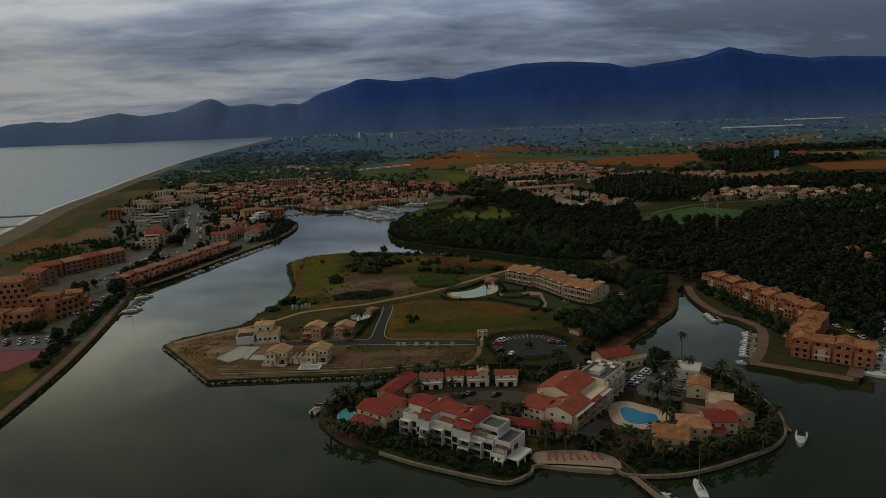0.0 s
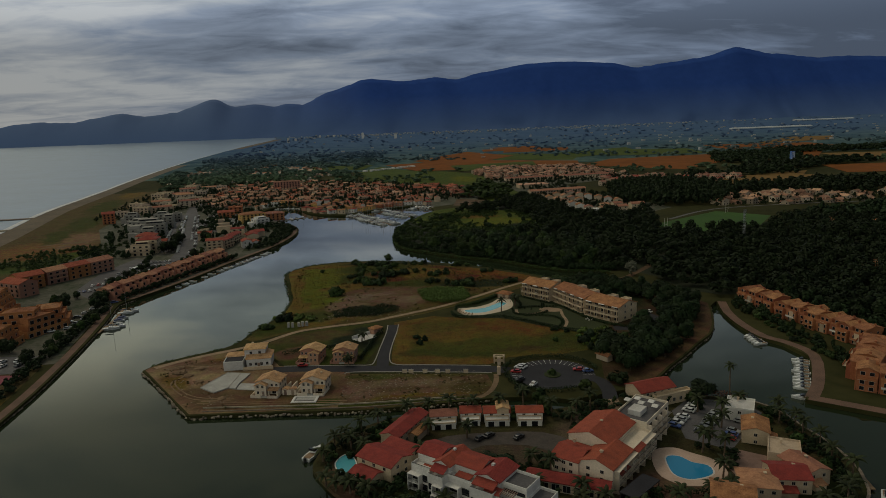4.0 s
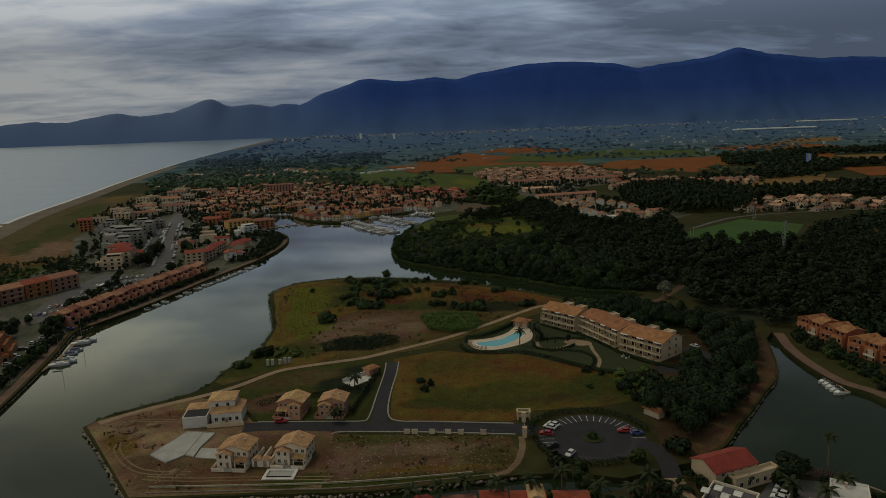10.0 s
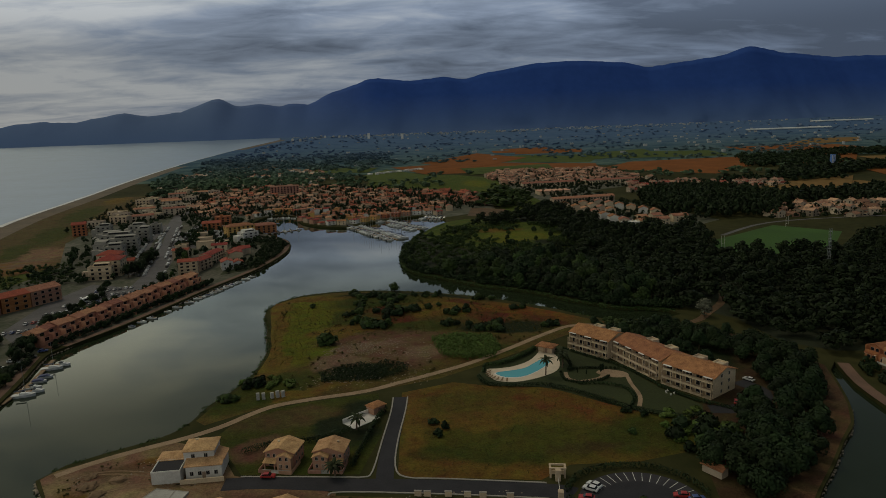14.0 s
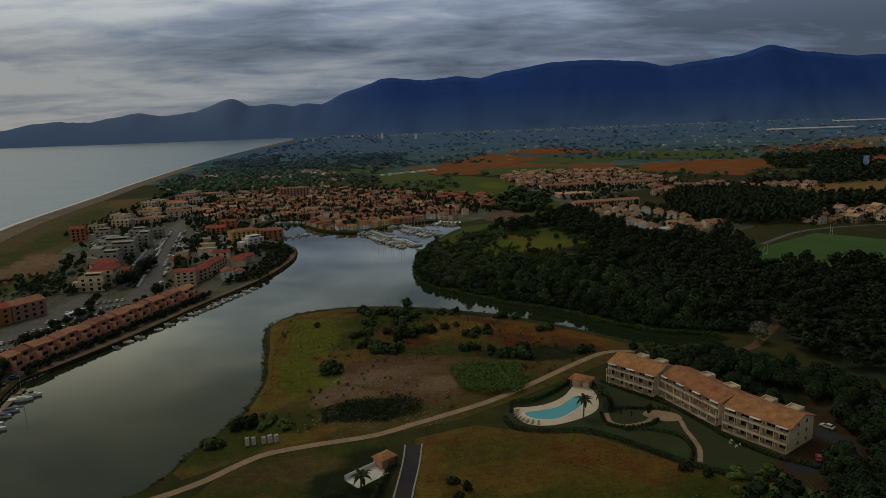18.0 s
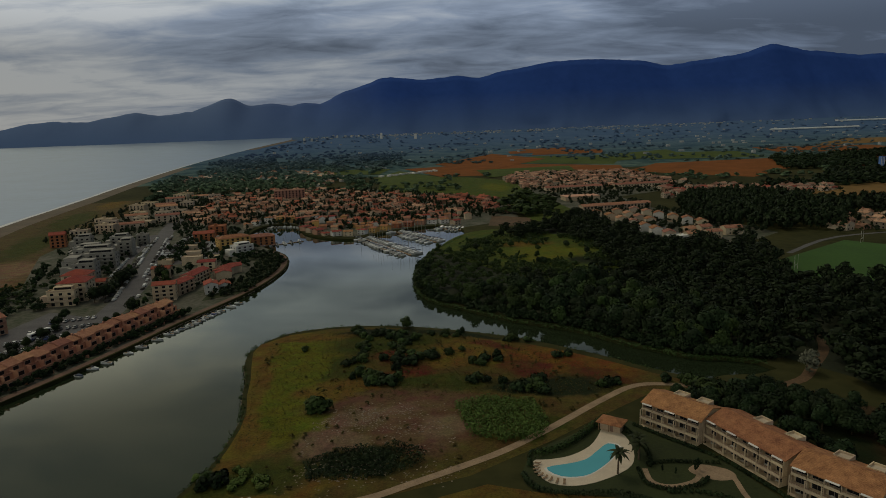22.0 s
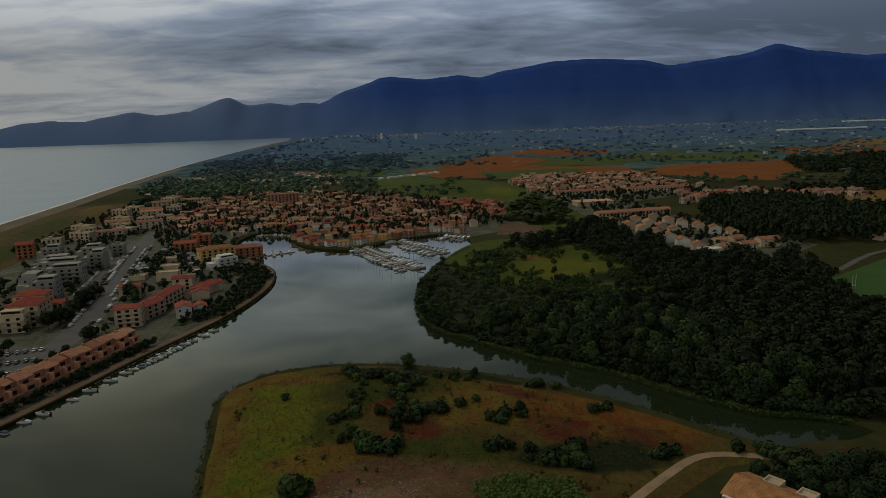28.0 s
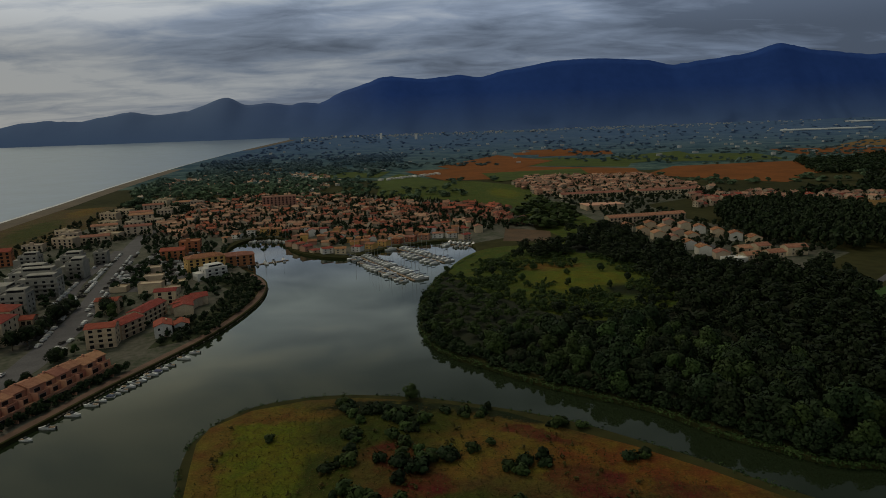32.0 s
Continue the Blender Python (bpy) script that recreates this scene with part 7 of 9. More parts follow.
NOBUSH = ([(6, 221), (14, 218), (52, 217), (53, 240), (6, 239)], [(-1, 206), (30, 180), (40, 190), (10, 218)], [(38, 192), (62, 192), (92, 226), (74, 244), (48, 214)], [(84, 222), (97, 212), (120, 238), (104, 252), (88, 244)], [(68, 218), (68, 196), (90, 196), (92, 214)], [(38, 190), (40, 178), (64, 172), (66, 186)], [(-15, 222), (-6, 208), (6, 220), (0, 246), (-6, 244)], [(4, 234), (48, 230), (50, 250), (6, 252)], [(74, 180), (116, 188), (118, 240), (104, 238), (92, 200), (74, 196)], [(-21, 216), (-13, 216), (-13, 230), (-21, 230)])
for x, y in fill([(54 + (a - 54) * 0.965, 214 + (b - 214) * 0.955) for a, b in ISLAND], 3.1, 81):
    if not any(inside((x, y), p) for p in NOBUSH) and noise.noise((x * 0.09, y * 0.09, 3)) > -0.25:
        ISH.append((x, y, IZ, 1.0 + 1.3 * rng.random(), 1.2 + 1.8 * rng.random()))
stuff_trees("island_shrubbery", ISH, "dense dark shrubs and hedges of the hotel gardens", LEAF, 6, 30, 0.8, "stuff", "shrubs")
for k in range(260):
    x, y = rng.uniform(-24, 122), rng.uniform(174, 252)
    if inside((x, y), [(54 + (a - 54) * 0.95, 214 + (b - 214) * 0.95) for a, b in ISLAND]):
        edge = not inside((x, y), [(54 + (a - 54) * 0.8, 214 + (b - 214) * 0.78) for a, b in ISLAND])
        if edge and not (38 < x < 66 and y < 190):
            bush(x, y, 0.7 + 1.0 * rng.random(), IZ, None, "garden shrub on the hotel island", "island shrubs")
hedge([(-10, 203), (2, 196), (14, 186), (26, 178.5), (33, 180)], 1.8, 1.2, "low clipped hedge along the island shore", z=IZ)
hedge([(66, 177), (78, 174), (92, 177), (106, 183), (116, 192), (120, 204)], 2.6, 1.6, "bushy hedge along the island shore", z=IZ)
hedge([(68, 196), (76, 193), (84, 195), (88, 199)], 2.0, 1.6, "clipped hedge between pool and beach", z=IZ)

# ---- left bank town ----
def fwins(t, x0, x1, y, floors, n, rz=0.0, z0=0.9, w=1.3, h=1.4, step=2.8):
    for f in range(floors):
        for i in range(n):
            x = x0 + (x1 - x0) * (i + 0.5) / n
            if rz in (0, 180):
                fwindow(t, x, y, z0 + f * step, w, h, rz)
            else:
                fwindow(t, y, x, z0 + f * step, w, h, rz)


FOOT = []


def flats(x, y, rz, w, d, fl, wall, roof, form, label, group="town flats", bands=True, sides=True, nf=None):
    """A block of flats: x along the front from 0 to w, depth to the back."""
    if group in ("avenue flats", "terraced flats", "promenade flats", "seaside flats", "dune blocks"):
        k, a = 0.8, radians(rz)
        x, y = x + 0.1 * (w * math.cos(a) - d * math.sin(a)), y + 0.1 * (w * math.sin(a) + d * math.cos(a))
        w, d, fl = w * k, d * k, min(fl, 4)
    t = thing("apartment_building", x, y, G, rz, label, "apartments", group)
    if group in ("promenade flats", "harbour blocks", "curved row"):
        t.scale = (1, 1, 0.84)
    H = 0.4 + 2.8 * fl
    if form == "gable":
        h = d * 0.17
        pitched(t, 0, w, 0, d, -0.4, H, h, "x", wall, roof)
    elif form == "hip":
        part("wall", box(0, w, 0, d, -0.4, H), wall, t)
        part("roof", hip(0, w, 0, d, H, d * 0.2), roof, t)
    else:
        part("wall", box(0, w, 0, d, -0.4, H), wall, t)
        part("roof", parapet(-0.05, w + 0.05, -0.05, d + 0.05, H - 0.1, 0.8, 0.3), wall, t)
        part("roof_hut", box(w * 0.3, w * 0.3 + 3, d * 0.4, d * 0.4 + 3, H, H + 2.2), wall, t)
    if bands:
        for f in range(1, fl):
            part("balcony", box(0.6, w - 0.6, -1.3, 0, 0.3 + 2.8 * f, 0.5 + 2.8 * f), wall, t)
            part("parapet", box(0.6, w - 0.6, -1.32, -1.2, 0.5 + 2.8 * f, 1.3 + 2.8 * f), wall, t)
        if w >= 11 and bands and form == "flat":
            part("penthouse", box(w * 0.22, w * 0.9, d * 0.3, d - 0.4, H, H + 2.5), wall, t)
            part("penthouse_glazing", box(w * 0.26, w * 0.86, d * 0.3 - 0.05, d * 0.3 + 0.05, H + 0.9, H + 2.1), GLASS, t)
            part("lower_wing", box(-4.5, 0, d * 0.25, d, -0.4, H - 2.8), wall, t)
    a = radians(rz)
    for u in (w * 0.2, w * 0.8):
        FOOT.append((x + u * math.cos(a) - d * 0.5 * math.sin(a), y + u * math.sin(a) + d * 0.5 * math.cos(a), max(d * 0.5, w * 0.3) + 6.5))
    n = nf or max(2, int(w / 4.2))
    if y < 540:
        fwins(t, 0.5, w - 0.5, 0, fl, n, 0, 0.5, 1.9, 1.9)
    else:
        bw = bmesh.new()
        for f in range(fl):
            for i in range(n):
                cx = 0.5 + (w - 1) * (i + 0.5) / n
                B(bw, cx - 0.9, cx + 0.9, -0.05, 0.03, 0.5 + 2.8 * f, 2.4 + 2.8 * f)
                if sides and i < max(1, int(d / 4.5)):
                    cy = 1 + (d - 2) * (i + 0.5) / max(1, int(d / 4.5))
                    B(bw, w - 0.03, w + 0.05, cy - 0.6, cy + 0.6, 1.0 + 2.8 * f, 2.3 + 2.8 * f)
                    B(bw, -0.05, 0.03, cy - 0.6, cy + 0.6, 1.0 + 2.8 * f, 2.3 + 2.8 * f)
        tagged(part("window_band", bw, GLASS, t), kind="stuff")
    if sides and y < 540:
        fwins(t, 1, d - 1, w, fl, max(1, int(d / 4.5)), 90)
        fwins(t, 1, d - 1, 0, fl, max(1, int(d / 4.5)), -90)
    return t


# terraced houses along the quay
QUAYW = mat("brick_pink_render", (0.54, 0.27, 0.175), (0.38, 0.185, 0.12), 0.9, 0.2, 2, rnd=0.15)
row_a = math.degrees(math.atan2(104, 36))
for k in range(20):
    s = (k - 2) * 6.25
    x, y = -163.5 + 36 / 110 * s, 452 + 104 / 110 * s
    off = (0.0, 0.9, -0.7, 0.4)[k % 4]
    t = thing("terraced_house", x, y, G, row_a, "brick-pink terraced house with stepped balconies on the quay", "house", "quay terrace")
    pitched(t, 0, 6.1, 4.5 + off, 13, -0.4, 6.6 + 0.3 * (k % 3), 1.3, "x", QUAYW, TILEP)
    part("middle_wall", box(0, 6.1, 2.2 + off, 4.5 + off, -0.4, 4.4), QUAYW, t)
    part("front_wall", box(0, 6.1, 0, 2.2 + off, -0.4, 2.3), QUAYW, t)
    part("parapet", box(0.1, 6.0, 0.0, 0.2, 2.3, 3.2), QUAYW, t)
    part("upper_parapet", box(0.1, 6.0, 2.2 + off, 2.4 + off, 4.4, 5.2), QUAYW, t)
    part("side_wall", box(-0.15, 0.15, 0, 8, -0.4, 5.6), QUAYW, t)
    fwindow(t, 3, 0, 0.2, 3.4, 1.9)
    fwindow(t, 3, 2.2 + off, 2.5, 3.0, 1.8)
    fwindow(t, 3, 4.5 + off, 4.7, 2.6, 1.6)
    part("chimney", box(5.0, 5.7, 9, 9.7, 7.0, 9.0), QUAYW, t)
    part("garden_wall", box(0, 0.2, -4, 0, -0.4, 1.2), QUAYW, t)
stuff_trees("quay_shrubs", [(-163.5 + 36 / 110 * q + rng.uniform(1.2, 4.8), 452 + 104 / 110 * q - rng.uniform(0.5, 1.5), G, 1.0 + 1.1 * rng.random(), 1.8 + 2.0 * rng.random()) for q in (rng.uniform(-14, 114) for _ in range(150))], "dark garden shrubs before the quay terrace", LEAF, 6, 22, 0.9, "stuff", "shrubs")

# boats along the quay
QB = ((-141.5, 473.0), (-138.5, 481.0), (-136.0, 487.5), (-131.5, 499.5), (-128.5, 507.5), (-125.0, 517.0), (-122.0, 526.0), (-120.6, 529.4), (-119.4, 532.6), (-118.2, 535.8), (-117, 539), (-115.9, 542.2), (-114.8, 545.4), (-113.7, 548.6), (-112.6, 551.6), (-111.4, 554.6), (-110.2, 557.6), (-109.0, 560.6), (-107.4, 565), (-104, 573), (-101.5, 580))
for k, (bx, by) in enumerate(QB):
    boat("m" if k % 8 else "c", bx + rng.uniform(-0.3, 0.5), by + rng.uniform(-0.4, 0.4), (-8 if k % 2 else 172) + rng.uniform(-12, 12), 0.62 + 0.3 * rng.random(), "quay boats")
for x, y, rz, kd in ((-148, 384, 10, "s"), (-146, 388, 12, "m"), (-149, 392, 10, "m"), (-152, 414, 12, "s"), (-150, 418, 10, "m"), (-150, 399, 8, "c"), (-150, 404, 10, "c")):
    boat(kd, x, y, rz, 1.0, "jetty boats")
ribbon("jetty_left", [(-157, 425), (-152.5, 398), (-152, 376)], 1.8, 0.7, TEAK, "narrow wooden mooring jetty", "jetty", 0.4, 2)

# orange stepped flats at the southern end
def stepped(x, y, rz, w, d, fl, step, label):
    """Stepped resort flats: each storey stands back from the one below, with a terrace parapet."""
    t = thing("stepped_flats", x, y, G, rz, label, "apartments", "orange flats")
    for f in range(fl):
        x0, x1, y0 = step[0] * f, w - step[1] * f, step[2] * f
        z = 2.8 * f
        part("storey", box(x0, x1, y0, d, z - (0.4 if f == 0 else 0.0), z + 2.8), ORANGEL, t)
        part("terrace_parapet", parapet(x0 - 0.04, x1 + 0.04, y0 - 0.04, d + 0.04, z + 2.8, 0.8, 0.22), ORANGEL, t)
        n = max(2, int((x1 - x0) / 3.6))
        for i in range(n):
            fwindow(t, x0 + (x1 - x0) * (i + 0.5) / n, y0, z + 0.3, 2.1, 2.0)
        for i in range(3):
            fwindow(t, x1, y0 + (d - y0) * (i + 0.5) / 3, z + 0.7, 1.2, 1.4, 90)
    xr, yr = step[0] * fl, step[2] * fl
    if w - (step[0] + step[1]) * fl > 4 and d - yr > 3:
        part("top_roof", hip(xr, w - step[1] * fl, yr, d, 2.8 * fl, 1.5), TILE, t)
    return t


for x, y, rz, w, d, fl, st in ((-224, 354, -3, 24, 14, 3, (3.0, 0.3, 1.8)), (-199, 353, 0, 17, 14, 3, (0.3, 2.4, 1.6)), (-206, 371, 10, 28, 15, 4, (2.6, 1.2, 1.6)), (-190, 388, 20, 18, 16, 3, (1.0, 2.0, 1.4)), (-242, 396, 8, 36, 20, 5, (2.2, 2.2, 2.0)), (-264, 424, 4, 40, 14, 4, (2.4, 1.0, 1.2)), (-182, 370, 62, 22, 11, 3, (1.6, 2.0, 1.5)), (-250, 366, 4, 22, 14, 3, (0.6, 2.2, 1.6))):
    stepped(x, y, rz, w, d, fl, st, "orange stepped resort flats with terraces on every storey")
# red-roofed flats by the car park
for k, (x, y, rz, w, d, fl) in enumerate(((-244, 480, 47, 16, 13, 3), (-233, 495, 55, 14, 12, 3), (-225, 508, 57, 16, 12, 3), (-216, 522, 58, 18, 12, 3))):
    flats(x, y, rz, w, d, fl, PINKW if k % 2 else ORANGEL, TILER if k % 2 == 0 else TILEP, "gable", "pinkish resort flats with balconies and tiled roof", "car park flats", True, True)
flats(-250, 470, -30, 20, 12, 3, PINKW, TILER, "gable", "pinkish flats with a long red roof", "car park flats", True)
# tall red-roofed block and white terraced flats
flats(-214.5, 586, 6, 19, 8, 3, CREAM, TILER, "flat", "cream front range with ochre balconies", "avenue flats")
flats(-213, 594, 6, 20, 20, 5, CREAM, TILER, "hip", "tall cream block with a red hipped roof", "avenue flats")
flats(-222, 617, 6, 20, 16, 5, CREAM, TILER, "hip", "cream block with a red roof behind", "avenue flats")
flats(-203, 622, 10, 8, 10, 2, CREAM, TILER, "gable", "low cream house with a red roof", "avenue flats", False)
GREYW = mat("grey_white_render", (0.36, 0.34, 0.30), (0.22, 0.21, 0.185), 0.9, 0.2, 2, rnd=0.1)
for k, (x, y, rz, w, d, fl) in enumerate(((-232, 652, 8, 18, 14, 5), (-228, 664, 98, 22, 16, 4), (-246, 690, 8, 30, 14, 4), (-262, 712, 8, 34, 14, 4), (-240, 742, 10, 14, 18, 4), (-276, 740, 8, 26, 16, 3), (-258, 770, 10, 18, 14, 4), (-246, 796, 12, 12, 12, 3))):
    flats(x, y, rz, w, d, fl, GREYW, TILE, "flat", "grey-white terraced flats with long balconies", "terraced flats", True, k < 3)
flats(-291, 776, 8, 17, 12, 5, GREYW, TILE, "flat", "white flats with stacked terraces", "terraced flats")
flats(-324, 800, 20, 16, 14, 5, ORANGEW, TILER, "gable", "tall plain orange block near the dunes", "dune blocks", False)
for k, (x, y) in enumerate(((-338, 862), (-322, 880), (-306, 896), (-328, 905), (-300, 920), (-282, 935), (-312, 948), (-345, 930), (-330, 970), (-296, 972), (-340, 1010), (-316, 1030), (-290, 1010), (-362, 1062), (-336, 1080), (-300, 1070), (-370, 1120), (-340, 1130), (-310, 1120), (-350, 1190), (-320, 1180), (-290, 1160), (-360, 1240))):
    flats(x, y, (8, -12, 20)[k % 3], 21 + 5 * (k % 3), 12, 2 + k % 2, (BEIGE, CREAM, BEIGE)[k % 3], TILEP, ("flat", "flat", "gable")[(k * 7) % 3], "beige seaside flats in stepped rows", "seaside flats", False, False, 4)

# red-roofed apartment range by the promenade
flats(-154, 586, 12, 16, 12, 4, CREAM, TILER, "gable", "cream apartment house with a red roof and arcades", "promenade flats")
flats(-141, 598, 74, 20, 12, 3, CREAM, TILER, "gable", "cream apartment wing with a red roof", "promenade flats")
flats(-139, 618, 82, 30, 11, 3, CREAM, TILER, "gable", "long cream apartment wing with a red roof", "promenade flats")
flats(-178, 648, 4, 15, 10, 3, CREAM, TILER, "gable", "cream house with a red roof by the avenue", "promenade flats", False)
flats(-152, 664, 8, 15, 10, 3, CREAM, TILER, "gable", "cream flats with a red roof", "promenade flats", False)
simple_house(-122.5, 601, 20, 8, 11, 2, WHITE, TILER, "gable", "white gabled house with a red roof by the quay", "promenade houses")
simple_house(-117.5, 612, 20, 7, 9, 1, WHITE, TILER, "gable", "low white house with a red roof", "promenade houses")
for k in range(5):
    a = radians(200 - k * 22)
    flats(-112 + 18 * math.cos(a) - 4, 652 + 20 * math.sin(a), 200 - k * 22 - 90 - 180, 8.5, 10, 2, CREAM, TILER, "gable", "cream house of a curved red-roofed row", "curved row", False, False)
flats(-138, 722, 40, 15, 11, 3, WHITE, TILE, "flat", "white harbour block with roof terraces", "harbour blocks")
flats(-158, 748, 30, 26, 13, 4, OCHREW, TILE, "hip", "ochre harbour hotel with a tiled roof", "harbour blocks", False)
flats(-140, 764, 20, 24, 12, 3, ORANGEW, TILEP, "hip", "orange harbour houses in a row", "harbour blocks", False)
flats(-196, 800, 10, 18, 12, 3, ORANGEW, TILER, "gable", "orange-red flats by the port car park", "harbour blocks", False)
flats(-190, 826, 10, 16, 12, 4, ORANGEW, TILE, "flat", "orange flats by the port car park", "harbour blocks", False)
for k, (x, y, rz, w) in enumerate(((-150, 690, 8, 9), (-164, 694, 6, 14), (-186, 700, 6, 10), (-170, 716, 10, 12), (-152, 708, 10, 8), (-180, 744, 12, 9))):
    simple_house(x, y, rz, w, 8, 1 + k % 2, CREAM, TILEP, "flat", "pale flat-roofed shop building", "shops", detail=0)

# parked cars
for k in range(52):
    u, v = k % 9, k // 9
    car(-201 + u * 3.1 + v * 1.8, 466 + v * 17 + (u % 2) * 0.6 + u * 1.2, 100 + rng.uniform(-4, 4), None, G + 0.1, "town cars", False)
FARCARS = [(-171 - 66 * q + rng.choice((-8.5, -5, 5, 8.5)), 585 + 255 * q, 100) for q in (k / 90 for k in range(90))] + [(-192 - 50 * q + rng.choice((-5, 5)), 610 + 210 * q, 100) for q in (k / 60 for k in range(60))] + [(-196 + (k % 8) * 5.0 - (k // 8) * 1.5, 716 + (k // 8) * 11 + rng.uniform(-1, 1), 10) for k in range(88)]
for nm, lab, cm in (("pale_cars", "pale parked cars along the avenue and port", BOATW), ("dark_cars", "dark parked cars along the avenue and port", RAILM)):
    bc = bmesh.new()
    for k, (x, y, a) in enumerate(FARCARS):
        if (k * 7) % 5 < 2 and nm == "dark_cars" or (k * 7) % 5 >= 2 and nm == "pale_cars":
            L, w = (0.9, 2.1) if a == 100 else (2.1, 0.9)
            B(bc, x - L, x + L, y - w, y + w, G + 0.35, G + 0.95)
            B(bc, x - L * 0.85, x + L * 0.85, y - w * 0.6, y + w * 0.5, G + 0.95, G + 1.5)
    tagged(obj(nm, bc, cm), lab, "cars", "", "stuff")
for k in range(9):
    car(-192 + k * 3.3, 330 + (k % 2) * 6, 80, 0 if k % 2 else None, G + 0.1, "court cars")
for k in range(14):
    car(-176 + (k % 2) * 6 + k * 0.3, 380 + k * 4.2, 20, None, G + 0.1, "shore cars")
bus = thing("coach", -186, 528, G + 0.1, 72, "long white coach in the car park", "bus")
bb = box(-6, 6, -1.25, 1.25, 0.4, 3.2)
bmesh.ops.bevel(bb, geom=bb.edges[:], offset=0.12, segments=2, affect="EDGES")
part("body", bb, BOATW, bus)
part("glazing", box(-5.6, 5.7, -1.28, 1.28, 1.7, 2.7), GLASS, bus)
for wx in (-3.6, 3.8):
    for wy in (-1.1, 1.1):
        o = new("wheel", WHEEL)
        o.parent = bus
        o.matrix_basis = pose(wx, wy, 0.45) @ Matrix.Diagonal((1.45, 1.2, 1.45, 1))
# street trees of the left bank
SPOTS = [(-158 + rng.uniform(-3, 3), 570 + k * 3) for k in range(5)] + [(-186 - k * 0.9 + rng.uniform(-2.5, 2.5), 592 + k * 6) for k in range(14)] + [(-166 - k + rng.uniform(-3, 3), 640 + k * 5) for k in range(6)] + [(-186 + rng.uniform(-4, 4), 470 + k * 11) for k in range(9)]
SPOTS += [(-160 + rng.uniform(-6, 3), 330 + k * 7) for k in range(12)] + [(-172 + rng.uniform(-6, 4), 420 + k * 4) for k in range(9)] + [(-196 + rng.uniform(-6, 6), 418 + k * 4) for k in range(10)] + [(-181 + k * 2.6 + rng.uniform(-2, 2), 472 + k * 7) for k in range(11)] + [(-186 + rng.uniform(-8, 8), 345 + rng.uniform(0, 8)) for k in range(8)]
for x, y in SPOTS:
    tree(x, y, rng.randrange(6), (0.75 if 585 < y < 680 else 0.5) + 0.3 * rng.random(), G, "dark street tree among parked cars", "street trees")
PROM = []
for x, y in fill([(-122, 584), (-100, 600), (-96, 640), (-94, 690), (-102, 714), (-120, 735), (-128, 715), (-112, 690), (-112, 640), (-124, 625)], 4.4, 21):
    PROM.append((x, y, G, 1.4 + 1.4 * rng.random(), 2 + 2 * rng.random()))
for k in range(90):
    s = k / 90
    PROM.append((-147 - 13 * s + rng.uniform(-9, -3.5), 290 + 135 * s, G, 1.3 + 1.3 * rng.random(), 1.8 + 2.2 * rng.random()))
stuff_trees("promenade_shrubs", PROM, "dark green shrubs beside the waterside walk", LEAF, 6, 26, 0.9, "stuff", "shrubs")

# ---- port and old town round the basin ----
def town(poly, gap, seed, kinds, group, label, detail=0, fl=(1, 2), holes=(), size=(8, 11), rz0=0.0):
    q = random.Random(seed)
    for x, y in fill(poly, gap, seed, holes):
        wall, roof = q.choice(kinds)
        simple_house(x, y, rz0 + q.choice((0, 90, 0, 180)) + q.uniform(-14, 14), q.uniform(*size), q.uniform(*size) * 0.85, q.choice(fl), wall, roof, q.choice(("gable", "gable", "hip")), label, group, detail=detail, q=q)


def vary_pieces(m, lo, hi):
    """Each separate piece of a mesh a little lighter or darker."""
    n, l = m.node_tree.nodes, m.node_tree.links
    b = n["Principled BSDF"]
    g, hs, mr = n.new("ShaderNodeNewGeometry"), n.new("ShaderNodeHueSaturation"), n.new("ShaderNodeMapRange")
    mr.inputs[3].default_value, mr.inputs[4].default_value = lo, hi
    l.new(g.outputs["Random Per Island"], mr.inputs[0])
    l.new(mr.outputs[0], hs.inputs["Value"])
    l.new(b.inputs["Base Color"].links[0].from_socket, hs.inputs["Color"])
    l.new(hs.outputs[0], b.inputs["Base Color"])
    return m


